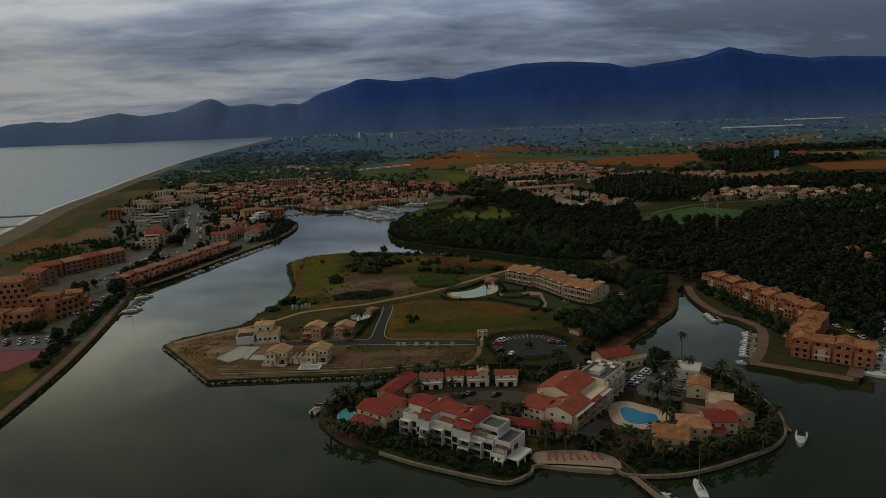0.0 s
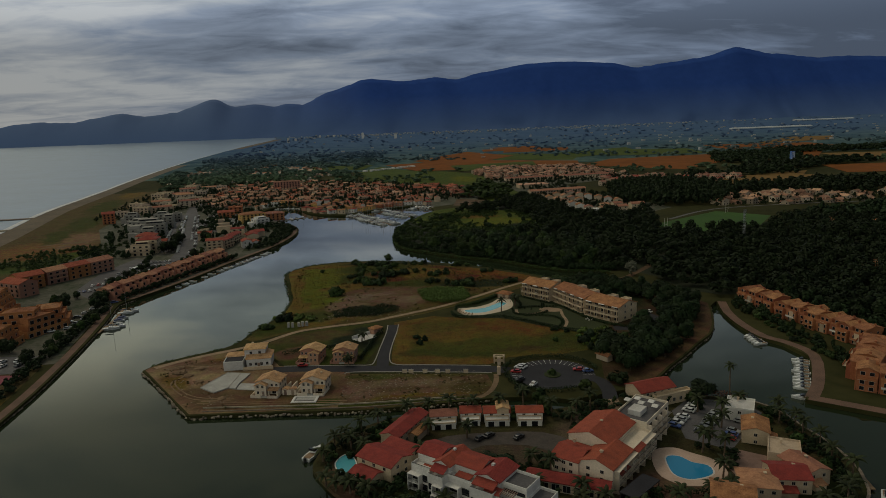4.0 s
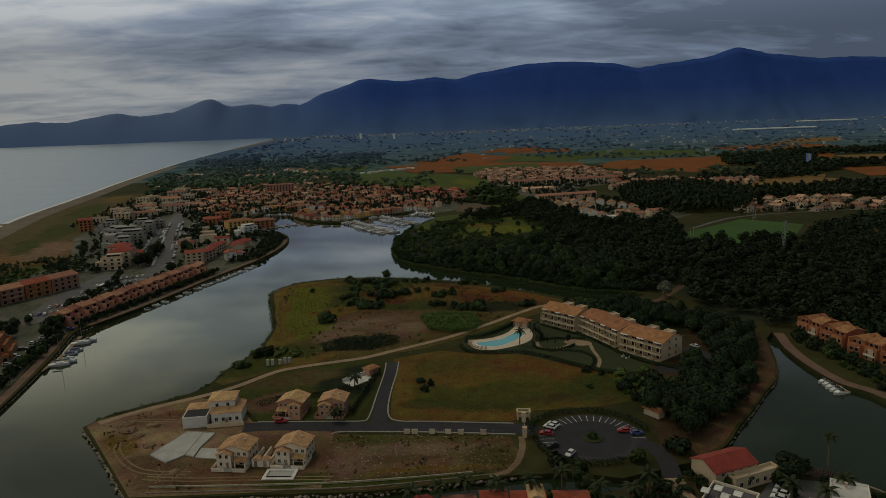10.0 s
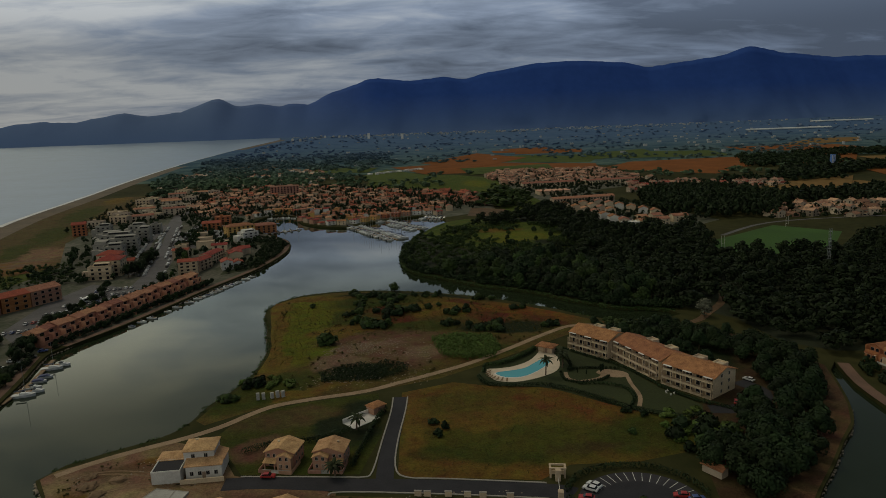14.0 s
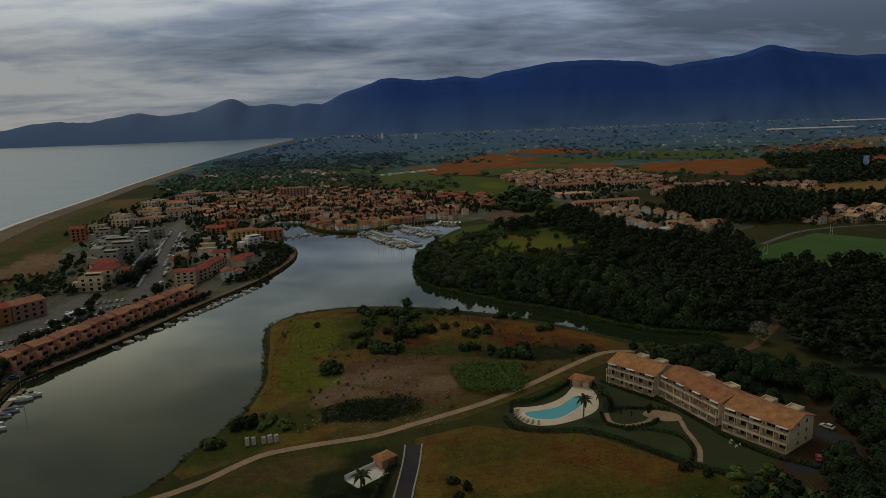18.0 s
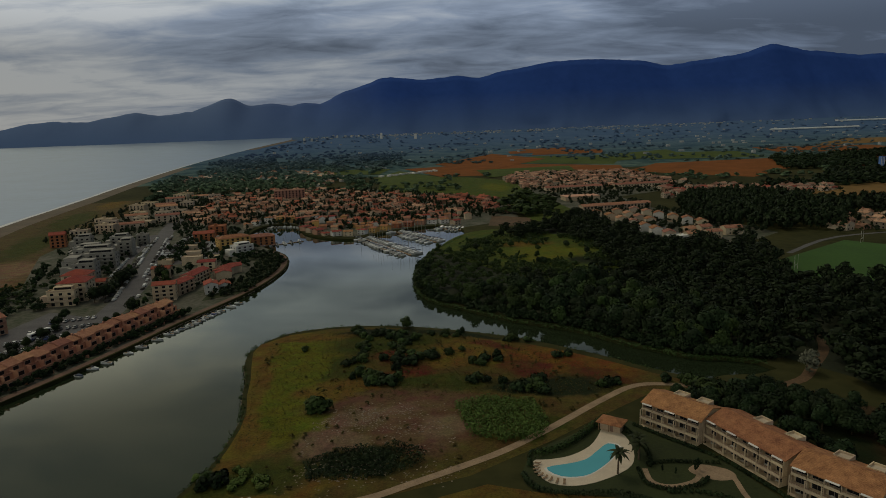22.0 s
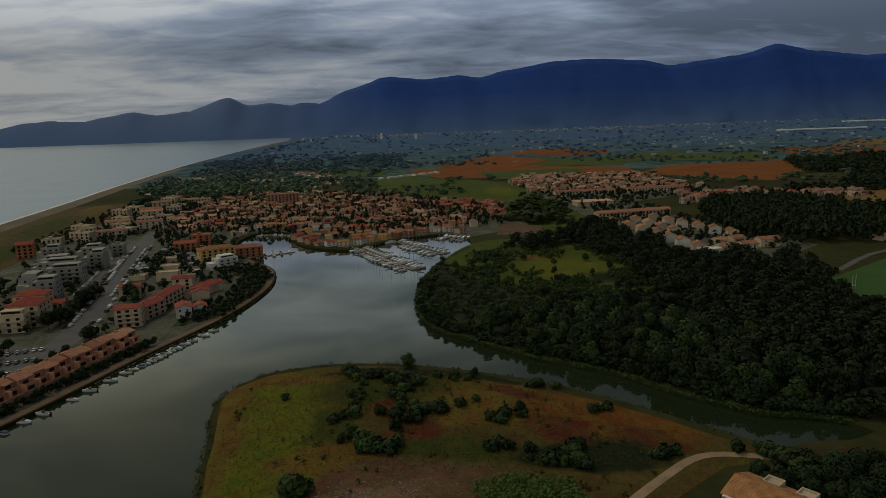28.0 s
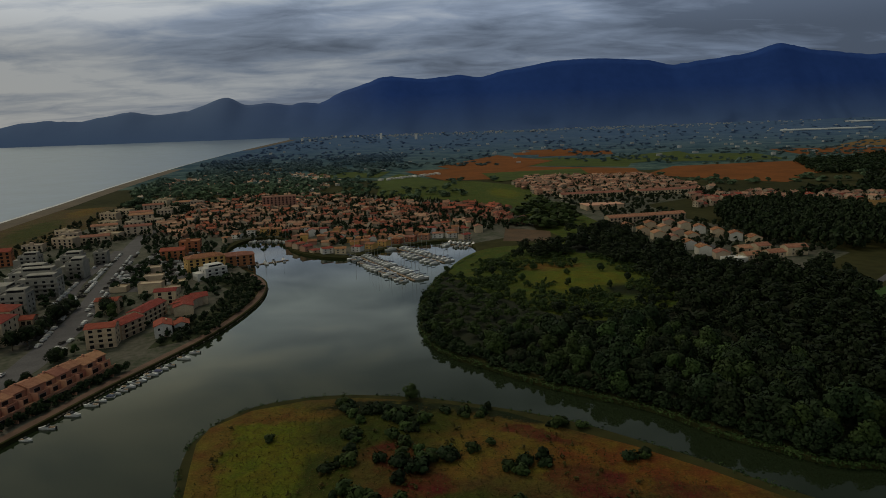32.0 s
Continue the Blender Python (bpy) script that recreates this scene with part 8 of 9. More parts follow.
def stuff_houses(name, poly, gap, seed, kinds, label, fl=(1, 2), size=(8, 11), rz0=0.0, places=None, keep=1.0):
    """Houses of a district as one mesh: walls with openings, pitched roofs, lower wings and chimneys."""
    q = random.Random(seed)
    ms = [GLASS]
    for w, r in kinds:
        for m in (w, r):
            if m not in ms:
                ms.append(m)
    vs, fs, mi = [], [], []

    def block(x, y, a, u0, v0, w, d, h, wall, roof, floors):
        c, sn, rh, o, b = math.cos(a), math.sin(a), d * 0.2, 0.45, len(vs)
        P = lambda u, v, z: (x + (u0 + u) * c - (v0 + v) * sn, y + (u0 + u) * sn + (v0 + v) * c, G + z)
        W, D = w / 2, d / 2
        vs.extend(P(*p) for p in ((-W, -D, 0), (W, -D, 0), (W, D, 0), (-W, D, 0), (-W, -D, h), (W, -D, h), (W, D, h), (-W, D, h), (-W, 0, h + rh), (W, 0, h + rh), (-W - o, -D - o, h - 0.15), (W + o, -D - o, h - 0.15), (W + o, 0, h + rh + 0.2), (-W - o, 0, h + rh + 0.2), (W + o, D + o, h - 0.15), (-W - o, D + o, h - 0.15)))
        for f, m in (((0, 1, 5, 4), wall), ((1, 2, 6, 9, 5), wall), ((2, 3, 7, 6), wall), ((3, 0, 4, 8, 7), wall), ((10, 11, 12, 13), roof), ((13, 12, 14, 15), roof)):
            fs.append(tuple(b + k for k in f))
            mi.append(ms.index(m))
        for f in range(floors):
            z0, z1 = 0.7 + 2.75 * f, 2.2 + 2.75 * f
            for t in (-0.25, 0.25):
                for e in (-1, 1):
                    for pts in ([(w * t - 0.7, e * (D + 0.04), z0), (w * t + 0.7, e * (D + 0.04), z0), (w * t + 0.7, e * (D + 0.04), z1), (w * t - 0.7, e * (D + 0.04), z1)], [(e * (W + 0.04), d * t - 0.6, z0), (e * (W + 0.04), d * t + 0.6, z0), (e * (W + 0.04), d * t + 0.6, z1), (e * (W + 0.04), d * t - 0.6, z1)]):
                        if q.random() < 0.75:
                            k = len(vs)
                            vs.extend(P(*p) for p in pts)
                            fs.append((k, k + 1, k + 2, k + 3))
                            mi.append(0)

    for x, y, *turn in places or fill(poly, gap, seed):
        if q.random() > keep:
            continue
        wall, roof = q.choice(kinds)
        floors = q.choice(fl)
        w, d, h = q.uniform(*size), q.uniform(*size) * 0.85, 0.3 + 2.75 * floors
        a = radians(turn[0] if turn else rz0 + q.choice((0, 90, 0)) + q.uniform(-14, 14))
        block(x, y, a, 0, 0, w, d, h, wall, roof, floors)
        if q.random() < 0.65:
            e = q.choice((-1, 1))
            block(x, y, a + radians(90), -e * (d / 2 + 1.2), q.uniform(-0.2, 0.2) * w, 2.8, w * 0.5, h - (2.3 if floors > 1 else 0.9), wall, roof, max(1, floors - 1))
        if q.random() < 0.6:
            block(x, y, a, w * 0.3, d * 0.2, 0.8, 0.8, h + d * 0.2 + 0.9, wall, roof, 0)
    ob = pmesh(name, vs, fs, ms[0])
    for m in ms[1:]:
        ob.data.materials.append(m)
    ob.data.polygons.foreach_set("material_index", mi)
    return tagged(ob, label, "houses", "", "stuff")


FROOF = vary_pieces(tile_mat("weathered_town_tiles", (0.35, 0.175, 0.115), (0.20, 0.095, 0.062)), 0.55, 1.5)
FROOFR = vary_pieces(tile_mat("red_town_tiles", (0.36, 0.090, 0.052), (0.22, 0.056, 0.034)), 0.6, 1.4)
FROOFP = vary_pieces(tile_mat("pale_town_tiles", (0.50, 0.29, 0.19), (0.32, 0.17, 0.11)), 0.6, 1.35)
FWALL = vary_pieces(mat("town_render", (0.50, 0.41, 0.31), (0.34, 0.27, 0.20), 0.9, 0.2, 2), 0.5, 1.5)
FWALLP = vary_pieces(mat("pink_town_render", (0.42, 0.25, 0.17), (0.28, 0.16, 0.11), 0.9, 0.2, 2), 0.6, 1.4)
FARTOWN = [(FWALL, FROOFP), (FWALL, FROOF), (FWALL, FROOFR), (FWALLP, FROOF), (FWALL, FROOFP), (FWALLP, FROOFR)]
WARM = [(CREAM, TILEP), (BEIGE, TILEP), (PINKW, TILEP), (PINKW, TILE), (WHITE, TILEP), (WHITE, TILER), (CREAM, TILER), (OCHREW, TILE)]
EAST_QUAY = ((-100, 842, 55, 9, 2, PINKW, TILER), (-92, 828, 50, 10, 2, CREAM, TILER), (-84, 815, 45, 10, 2, PINKW, TILER), (-76, 806, 35, 9, 1, CREAM, TILER), (-67, 800, 25, 10, 2, WHITE, TILER), (-57, 797, 5, 10, 2, CREAM, TILE), (-46, 803, -25, 9, 2, WHITE, TILER), (-36, 812, -35, 9, 2, OCHREW, TILE), (-26, 822, -35, 10, 2, OCHREW, TILE), (-15, 832, -25, 10, 2, ORANGEW, TILE), (-3, 838, -20, 10, 2, ORANGEW, TILEP), (9, 845, -15, 10, 2, PINKW, TILE))
NORTH_QUAY = ((21, 850, -8, 11, 2, WHITE, TILEP), (34, 848, 20, 10, 2, WHITE, TILE), (46, 838, 40, 10, 2, CREAM, TILER), (-114, 890, 30, 9, 3, ORANGEW, TILER), (-126, 902, 12, 10, 3, OCHREW, TILE), (-138, 906, 5, 10, 3, OCHREW, TILE), (-150, 902, -10, 10, 3, WHITE, TILE), (-162, 892, -20, 10, 2, WHITE, TILEP), (-168, 874, -60, 10, 2, CREAM, TILE), (-100, 905, 20, 10, 3, WHITE, TILE))
for k, (x, y, rz, w, fl, wall, roof) in enumerate(EAST_QUAY + NORTH_QUAY):
    simple_house(x, y, rz, w * 0.85, 7, fl, wall, roof, "gable" if k % 3 else "hip", "colourful quayside house with a tiled roof", "quayside houses", detail=1).scale = (1, 1, 0.72)
PORT = [(-104, 862), (-60, 830), (-30, 840), (30, 868), (60, 862), (58, 940), (20, 1000), (-40, 1010), (-120, 1000), (-160, 930)]
town([p if p[1] < 905 else (p[0], 905) for p in PORT[:6]] + [(-120, 905)], 12.6, 31, WARM, "port houses", "small house with a reddish tiled roof in the port town", 0, (1, 1, 2), (), (6, 8.5))
stuff_houses("port_roofs", [(-150, 915), (58, 915), (58, 940), (20, 1000), (-40, 1010), (-120, 1000), (-160, 930)], 11.2, 36, FARTOWN, "small reddish roofs of the port town", (1, 1, 2), (6, 8.5), 0, None, 0.68)
stuff_houses("town_roofs", [(-230, 900), (-165, 910), (-130, 1000), (-40, 1012), (20, 1010), (0, 1120), (-100, 1230), (-230, 1280), (-280, 1200), (-270, 1000)], 11.5, 32, FARTOWN, "crowded small houses with tiled roofs behind the port", (1, 1, 2), (6, 9), 0, None, 0.64)
flats(-186, 1120, 12, 42, 14, 5, PINKW, TILEP, "flat", "long pinkish block of flats above the low roofs", "town flats", False, False, 9)
# curved red terraces
arcs = []
for r, a0, a1, n in ((52, -30, 100, 16), (66, -30, 105, 19), (80, -28, 108, 22), (38, -20, 95, 10)):
    for k in range(n):
        a = radians(a0 + (a1 - a0) * k / (n - 1))
        if 40 + r * math.cos(a) * 0.9 < 108:
            arcs.append((40 + r * math.cos(a) * 0.9, 960 + r * math.sin(a) * 1.4, math.degrees(a) - 90))
stuff_houses("curved_terraces", None, 0, 37, [(FWALLP, FROOFR), (FWALLP, FROOF), (FWALLP, FROOFR)], "red-roofed houses in curved terraces", (1, 2), (6.5, 8), 0, arcs)
# boats in the basin
for pier, (x0, y0, x1, y1, n) in enumerate(((-46, 796, -1, 701, 19), (-15, 818, 21, 752, 12), (25, 829, 47, 812, 6))):
    ribbon("pontoon", [(x0, y0), (x1, y1)], 1.8, 0.5, TEAK, "floating wooden mooring pontoon", "pontoon", 0.4, 2)
    L = math.hypot(x1 - x0, y1 - y0)
    dx, dy = (x1 - x0) / L, (y1 - y0) / L
    for k in range(n):
        s = L * (k + 0.6) / n
        for side in (-1, 1):
            if rng.random() < 0.1:
                continue
            kd = "s" if rng.random() < 0.55 else "m"
            boat(kd, x0 + dx * s + dy * side * 6.0, y0 + dy * s - dx * side * 6.0, math.degrees(math.atan2(-dx * side, dy * side)) + 180, 0.95 + 0.35 * rng.random(), "port boats")
for k in range(13):
    boat(rng.choice("mmcs"), -134 + 3.0 * k + rng.uniform(-1, 1), 762 + 1.8 * k + 8 * (k % 2), 110 + rng.uniform(-8, 8), 0.9, "inner port boats")
ribbon("pontoon", [(-136, 764), (-96, 788)], 1.8, 0.5, TEAK, "floating wooden mooring pontoon", "pontoon", 0.4, 2)
for k in range(12):
    boat(rng.choice("mms"), -145 + 3.2 * k, 876 - (k - 3) ** 2 * 0.15 + 4, 80 + rng.uniform(-10, 10), 0.95, "old quay boats")
stuff_houses("shore_camp", [(-420, 1320), (-260, 1310), (-150, 1330), (-110, 1420), (-180, 1700), (-420, 1900), (-500, 1700)], 24, 77, [(WHITE, FWALL), (FWALL, FROOFP), (FWALL, FROOF)], "pale cabins of the camp sites among trees", (1,), (6, 10))
# greenery between the roofs
gard = fill([(-230, 860), (-165, 890), (-104, 862), (-60, 830), (30, 868), (100, 880), (110, 1000), (40, 1120), (-80, 1230), (-240, 1290), (-330, 1240), (-290, 1000)], 9.0, 33)
stuff_trees("town_greenery", [(x, y, G, 1.5 + 2.4 * rng.random() ** 1.6, 3.5 + 4 * rng.random()) for x, y in gard if noise.noise((x * 0.03, y * 0.03, 14)) > -0.35], "dark garden trees between the town roofs", LEAF, 4, 12, 1.3)
gard = fill([(-262, 600), (-230, 560), (-190, 585), (-150, 600), (-120, 640), (-112, 700), (-130, 760), (-160, 860), (-230, 880), (-290, 860), (-296, 760), (-262, 660)], 9.5, 34)
gard = [p for p in gard if all((p[0] - u) ** 2 + (p[1] - v) ** 2 > (r - 5) ** 2 for u, v, r in FOOT) and noise.noise((p[0] * 0.04, p[1] * 0.04, 8)) > -0.12]
stuff_trees("avenue_greenery", [(x, y, G, 1.8 + 2.2 * rng.random(), 3 + 4 * rng.random()) for x, y in gard if abs(x - (-178 - 0.268 * (y - 624))) > 10 and abs(x - (-194 - 0.24 * (y - 620))) > 7], "dark garden trees between the flats", LEAF, 6, 20, 1.0)

stuff_trees("dune_scrub", [(x, y, G, 1.5 + 2.0 * rng.random(), 1.6 + 2.4 * rng.random()) for x, y in fill([(-312, 540), (-246, 545), (-224, 580), (-232, 640), (-262, 650), (-312, 620)], 5.4, 46) if noise.noise((x * 0.05, y * 0.05, 9)) > -0.15], "green scrub between the dunes and the flats", LEAFG, 5, 14, 1.0, "stuff", "scrub")
dune_t = [p for p in fill([(-345, 830), (-285, 830), (-262, 920), (-262, 1040), (-280, 1250), (-385, 1250), (-380, 1060)], 9, 38) if all((p[0] - u) ** 2 + (p[1] - v) ** 2 > (r - 6.5) ** 2 for u, v, r in FOOT) and rng.random() < 0.75]
stuff_trees("seaside_greenery", [(x, y, G, 1.8 + 2.0 * rng.random(), 2.5 + 4 * rng.random()) for x, y in dune_t], "dark garden trees between the seaside flats", LEAF, 4, 12, 1.3)
est_t = fill([(170, 1150), (190, 900), (205, 700), (290, 720), (262, 880), (262, 1010), (400, 1090), (395, 1390), (200, 1420), (160, 1300)], 11, 39) + fill([(300, 950), (520, 950), (540, 1010), (440, 1090), (330, 1070)], 16, 40) + fill([(330, 700), (560, 680), (580, 750), (440, 800), (370, 780)], 14, 41)
stuff_trees("estate_greenery", [(x, y, G, 2.0 + 2.2 * rng.random(), 3 + 4 * rng.random()) for x, y in est_t], "dark garden trees between the estate houses", LEAF, 4, 12, 1.35)

# ---- right bank ----
def orange_unit(x, y, rz, w, fl, k, d=11):
    t = thing("orange_house", x, y, G, rz, "orange-red stepped waterside house with a tiled roof", "house", "orange terrace")
    H = 0.4 + 2.75 * fl
    pitched(t, 0, w, 1.5, d, -0.4, H, 1.5, "x" if k % 2 else "y", ORANGEW, TILE)
    part("front_wall", box(0.3, w - 0.3, 0, 1.5, -0.4, H - 2.4), ORANGEW, t)
    part("parapet", box(0.3, w - 0.3, 0, 0.2, H - 2.4, H - 1.6), ORANGEW, t)
    part("party_wall", box(-0.15, 0.2, 0, d, -0.4, H + 0.4), ORANGEW, t)
    fwins(t, 0.6, w - 0.6, 0, fl - 1, 2, 0, 0.5, 1.5, 1.7, 2.75)
    fwins(t, 0.6, w - 0.6, 1.5, 1, 2, 0, H - 2.1, 1.5, 1.6)
    fwins(t, 2, d - 1, 0, fl - 1, 2, -90, 3.2, 1.0, 1.2)
    fwins(t, 2, d - 1, w, fl - 1, 2, 90, 3.2, 1.0, 1.2)
    part("chimney", box(w - 1.4, w - 0.6, d - 4, d - 3.2, H, H + 2.2), ORANGEW, t)
    for f in range(fl - 1):
        if (k + f) % 2:
            part("balcony", box(0.6, w - 0.6, -1.2, 0, 2.6 + 2.75 * f, 2.75 + 2.75 * f), CREAM, t)
            part("balcony_front", box(0.6, w - 0.6, -1.25, -1.15, 2.75 + 2.75 * f, 3.6 + 2.75 * f), WHITE if k % 4 == 1 else ORANGEW, t)
    t.scale = (1, 1, 0.82)
    if k % 3 == 1:
        part("blind", box(w * 0.3, w * 0.7, -0.12, -0.06, 0.4, H - 2.6), CREAM, t, "tall pale slatted screen")
    return t


for k in range(4):
    orange_unit(178 + k * 1.0, 362 - k * 5.8 - (0 if k < 2 else 1), -80, 5.6, 3, k)
for k in range(8):
    orange_unit(180.5 + k * 1.0 + (k % 3) * 1.4, 333 - k * 5.9, -78, 5.7, 3, k)
for k in range(5):
    orange_unit(188 - k * 5.2, 284 - k * 5.4, -136, 7, 3, k, 10)
for k in range(4):
    orange_unit(158.5 + k * 5.4, 247.5 - k * 4.6, -40, 6.8, 3, k, 12)
for k, (x, y) in enumerate(((155, 301), (155.3, 303.6), (155.6, 306.2), (155.9, 308.8), (156, 311.4), (143.5, 254), (145.2, 256.8), (147, 259.6), (148.8, 262.4), (150.5, 265.2), (152.2, 268), (154, 270.8), (155.8, 273.6), (157.6, 276.4), (159.2, 279.2), (138.5, 246.5))):
    boat("m", x, y, (188 if y > 290 else 150) + rng.uniform(-6, 6), 0.72 + 0.25 * rng.random(), "inlet boats")
for k in range(20):
    boat("m" if k % 3 else "s", 178.5 + 2.7 * k, 226 + 3.0 * k, -42 + rng.uniform(-4, 4), 1.0, "canal boats")
for k in range(30):
    s = k / 30
    bush(171 + rng.uniform(-2, 6), 356 - 95 * s, 0.9 + 0.8 * rng.random(), G, None, "dark waterside garden shrub", "inlet shrubs")
stuff_trees("inlet_trees", [(rng.uniform(171, 178), 362 - 100 * rng.random(), G, 1.4 + 1.4 * rng.random(), 2 + 3 * rng.random()) for _ in range(46)] + [(rng.uniform(199, 214), 365 - 120 * rng.random(), G, 2.5 + 2.5 * rng.random(), 5 + 4 * rng.random()) for _ in range(60)], "dark garden trees round the waterside terrace", LEAF, 7, 30, 0.8)
for k in range(14):
    car(200 + rng.uniform(-1, 3), 350 - 8 * k, 80, None, G + 0.1, "terrace cars")
for k, (x, y, rz) in enumerate(((280, 392, 20), (300, 402, 10), (322, 412, 0), (345, 420, 30), (393, 535, 15), (415, 545, 0), (440, 560, 20), (300, 380, 60), (330, 385, 20), (370, 560, 50))):
    simple_house(x, y, rz, 13, 11, 2, CREAM, TILE, "gable", "house with an orange roof among the trees", "wood houses", detail=0)

# ---- inland estate ----
EST = [(CREAM, TILE), (BEIGE, TILEP), (BEIGE, TILE), (WHITE, TILE)]
ESTF = [(FWALL, FROOF), (FWALL, FROOFP), (FWALLP, FROOF), (FWALL, FROOFP)]
q5 = random.Random(5)
for row, (pts, rz) in enumerate((([(190, 846), (196, 822), (200, 800), (203, 778), (206, 756), (208, 735), (211, 714)], 84), ([(232, 858), (238, 838), (243, 820), (249, 800), (255, 782), (260, 764)], 78), ([(212, 850), (216, 828), (219, 806), (222, 786)], 84))):
    for x, y in pts:
        wall, roof = q5.choice(EST)
        simple_house(x, y, rz + q5.uniform(-5, 5), 10, 9, 2, wall, roof, "gable", "cream estate house with a pinkish roof", "estate houses", detail=1, q=q5)
for x, y, rz, w in ((206, 690, 10, 14), (222, 700, 10, 12), (240, 704, 10, 12), (262, 718, 5, 15), (244, 728, 10, 10), (228, 722, 8, 9)):
    simple_house(x, y, rz, w, 9, 2, WHITE if x < 215 else CREAM, TILEP, "flat" if x < 210 else "gable", "pale estate house at the wood's edge", "estate houses", detail=1)
flats(182, 884, 9, 78, 11, 2, CREAM, TILEP, "gable", "long low cream terrace with a tiled roof", "estate terraces", False, False, 20)
hall = thing("hall", 188, 984, G, 4, "low hall with a broad salmon roof", "hall")
part("wall", box(0, 42, 0, 22, -0.4, 5), CREAM, hall)
part("roof", box(-0.6, 42.6, -0.6, 22.6, 5, 5.5), mat("salmon_roof", (0.6, 0.33, 0.22), (0.5, 0.27, 0.18), 0.9, 0.1, 1), hall)
flats(186, 1092, 3, 80, 11, 2, CREAM, TILEP, "gable", "long pinkish apartment range", "estate terraces", False, False, 18)
flats(284, 1098, 5, 80, 11, 2, CREAM, TILEP, "gable", "long pinkish apartment range", "estate terraces", False, False, 18)
stuff_houses("estate_roofs", [(170, 1150), (190, 1120), (400, 1130), (395, 1390), (200, 1420), (160, 1300)], 12.5, 41, ESTF, "pinkish roofs of the inland housing estate", (1, 2), (6.5, 9.5), 8, None, 0.85)
stuff_houses("estate_east_roofs", [(300, 960), (420, 985), (500, 960), (540, 1000), (440, 1080), (330, 1060)], 15, 42, ESTF + [(FWALL, FROOFR)], "orange and pink roofs behind the wood", (1, 2), (8, 11), 20, None, 0.85)
stuff_houses("pitch_roofs", [(330, 720), (420, 700), (540, 690), (560, 740), (440, 790), (380, 770)], 15, 43, ESTF, "brownish roofs of houses near the pitch", (1, 2), (8, 11), 20, None, 0.8)
for x, y, rz in ((238, 592, 40), (331, 664, 40)):
    g = thing("rugby_goal", x, y, G, rz, "white rugby goal posts on the pitch", "goal", "rugby goals")
    for px in (-2.8, 2.8):
        part("post", box(px - 0.07, px + 0.07, -0.07, 0.07, 0, 9), WHITE, g)
    part("crossbar", box(-2.8, 2.8, -0.06, 0.06, 3, 3.12), WHITE, g)
ms = thing("light_mast", 262, 508, G, 0, "tall grey lattice floodlight mast", "mast")
for px, py in ((-0.6, -0.6), (0.6, -0.6), (0.6, 0.6), (-0.6, 0.6)):
    part("leg", box(px - 0.08, px + 0.08, py - 0.08, py + 0.08, 0, 26), ALU, ms)
for k in range(12):
    part("brace", box(-0.65, 0.65, -0.65, 0.65, 1 + 2.1 * k, 1.12 + 2.1 * k), ALU, ms)
wt = thing("water_tower", 729, 1187, G, 0, "blue and white striped water slide tower", "tower")
part("tower", box(-3, 3, -3, 3, 0, 24), mat("blue_panel", (0.1, 0.2, 0.5), (0.07, 0.15, 0.4), 0.6), wt)
for k in range(3):
    part("stripe", box(-3.1 + 2.2 * k, -2.2 + 2.2 * k, -3.1, -3.0, 2, 23), WHITE, wt)

# ---- distance ----
HSE = [(CREAM, TILEP), (WHITE, TILEP), (BEIGE, TILE)]
camp = thing("camp_site", 0, 1540, G, 45, "row of white mobile homes at a camp site", "camp")
for k in range(26):
    m = box(-4, 4, -2, 2, 0, 3.2)
    o = part("mobile_home", m, WHITE, camp)
    o.matrix_basis = pose(-75 + 6.2 * k + rng.uniform(-1, 1), rng.uniform(-9, 9), 0, 0, 0, rng.choice((0, 90)))
for k, (x, y, h) in enumerate(((-805, 5500, 26), (-760, 5600, 20), (-202, 5500, 46), (60, 5000, 34), (-620, 7000, 20), (-560, 7000, 18), (-500, 7200, 18), (-700, 7000, 22))):
    X, Y = far(x, y)
    s = (Y - 150) / (y - 150)
    t = thing("far_tower", X, Y, G + lift(Y), 0, "pale tower block on the distant plain", "tower", "far towers")
    part("wall", box(-9 * s, 9 * s, -7 * s, 7 * s, -2, h * s), WHITE, t)
    part("roof", box(-5 * s, 5 * s, -4 * s, 4 * s, h * s, h * s + 2 * s), WHITE, t)
for k, (x, y, L) in enumerate(((1980, 3350, 420), (2640, 3900, 360))):
    t = tagged(obj("greenhouse", prism(bmesh.new(), [(-14, 0), (-14, 4), (0, 7), (14, 4), (14, 0)], "x", -L / 2, L / 2), mat("greenhouse_film", (0.6, 0.62, 0.62), (0.5, 0.52, 0.52), 0.5)), "long pale greenhouse on the plain", "greenhouse", "greenhouses")
    t.matrix_basis = pose(x, y, G + lift(y) + 2, 0, 0, -4)
vs, fs = [], []
q6 = random.Random(9)


def speck(x, y, w, d, h):
    b = len(vs)
    z = G + lift(y)
    vs.extend(((x, y, z), (x + w, y, z), (x + w, y + d, z), (x, y + d, z), (x, y, z + h), (x + w, y, z + h), (x + w, y + d, z + h), (x, y + d, z + h)))
    fs.extend(((b, b + 1, b + 5, b + 4), (b + 1, b + 2, b + 6, b + 5), (b + 2, b + 3, b + 7, b + 6), (b + 3, b, b + 4, b + 7), (b + 4, b + 5, b + 6, b + 7)))


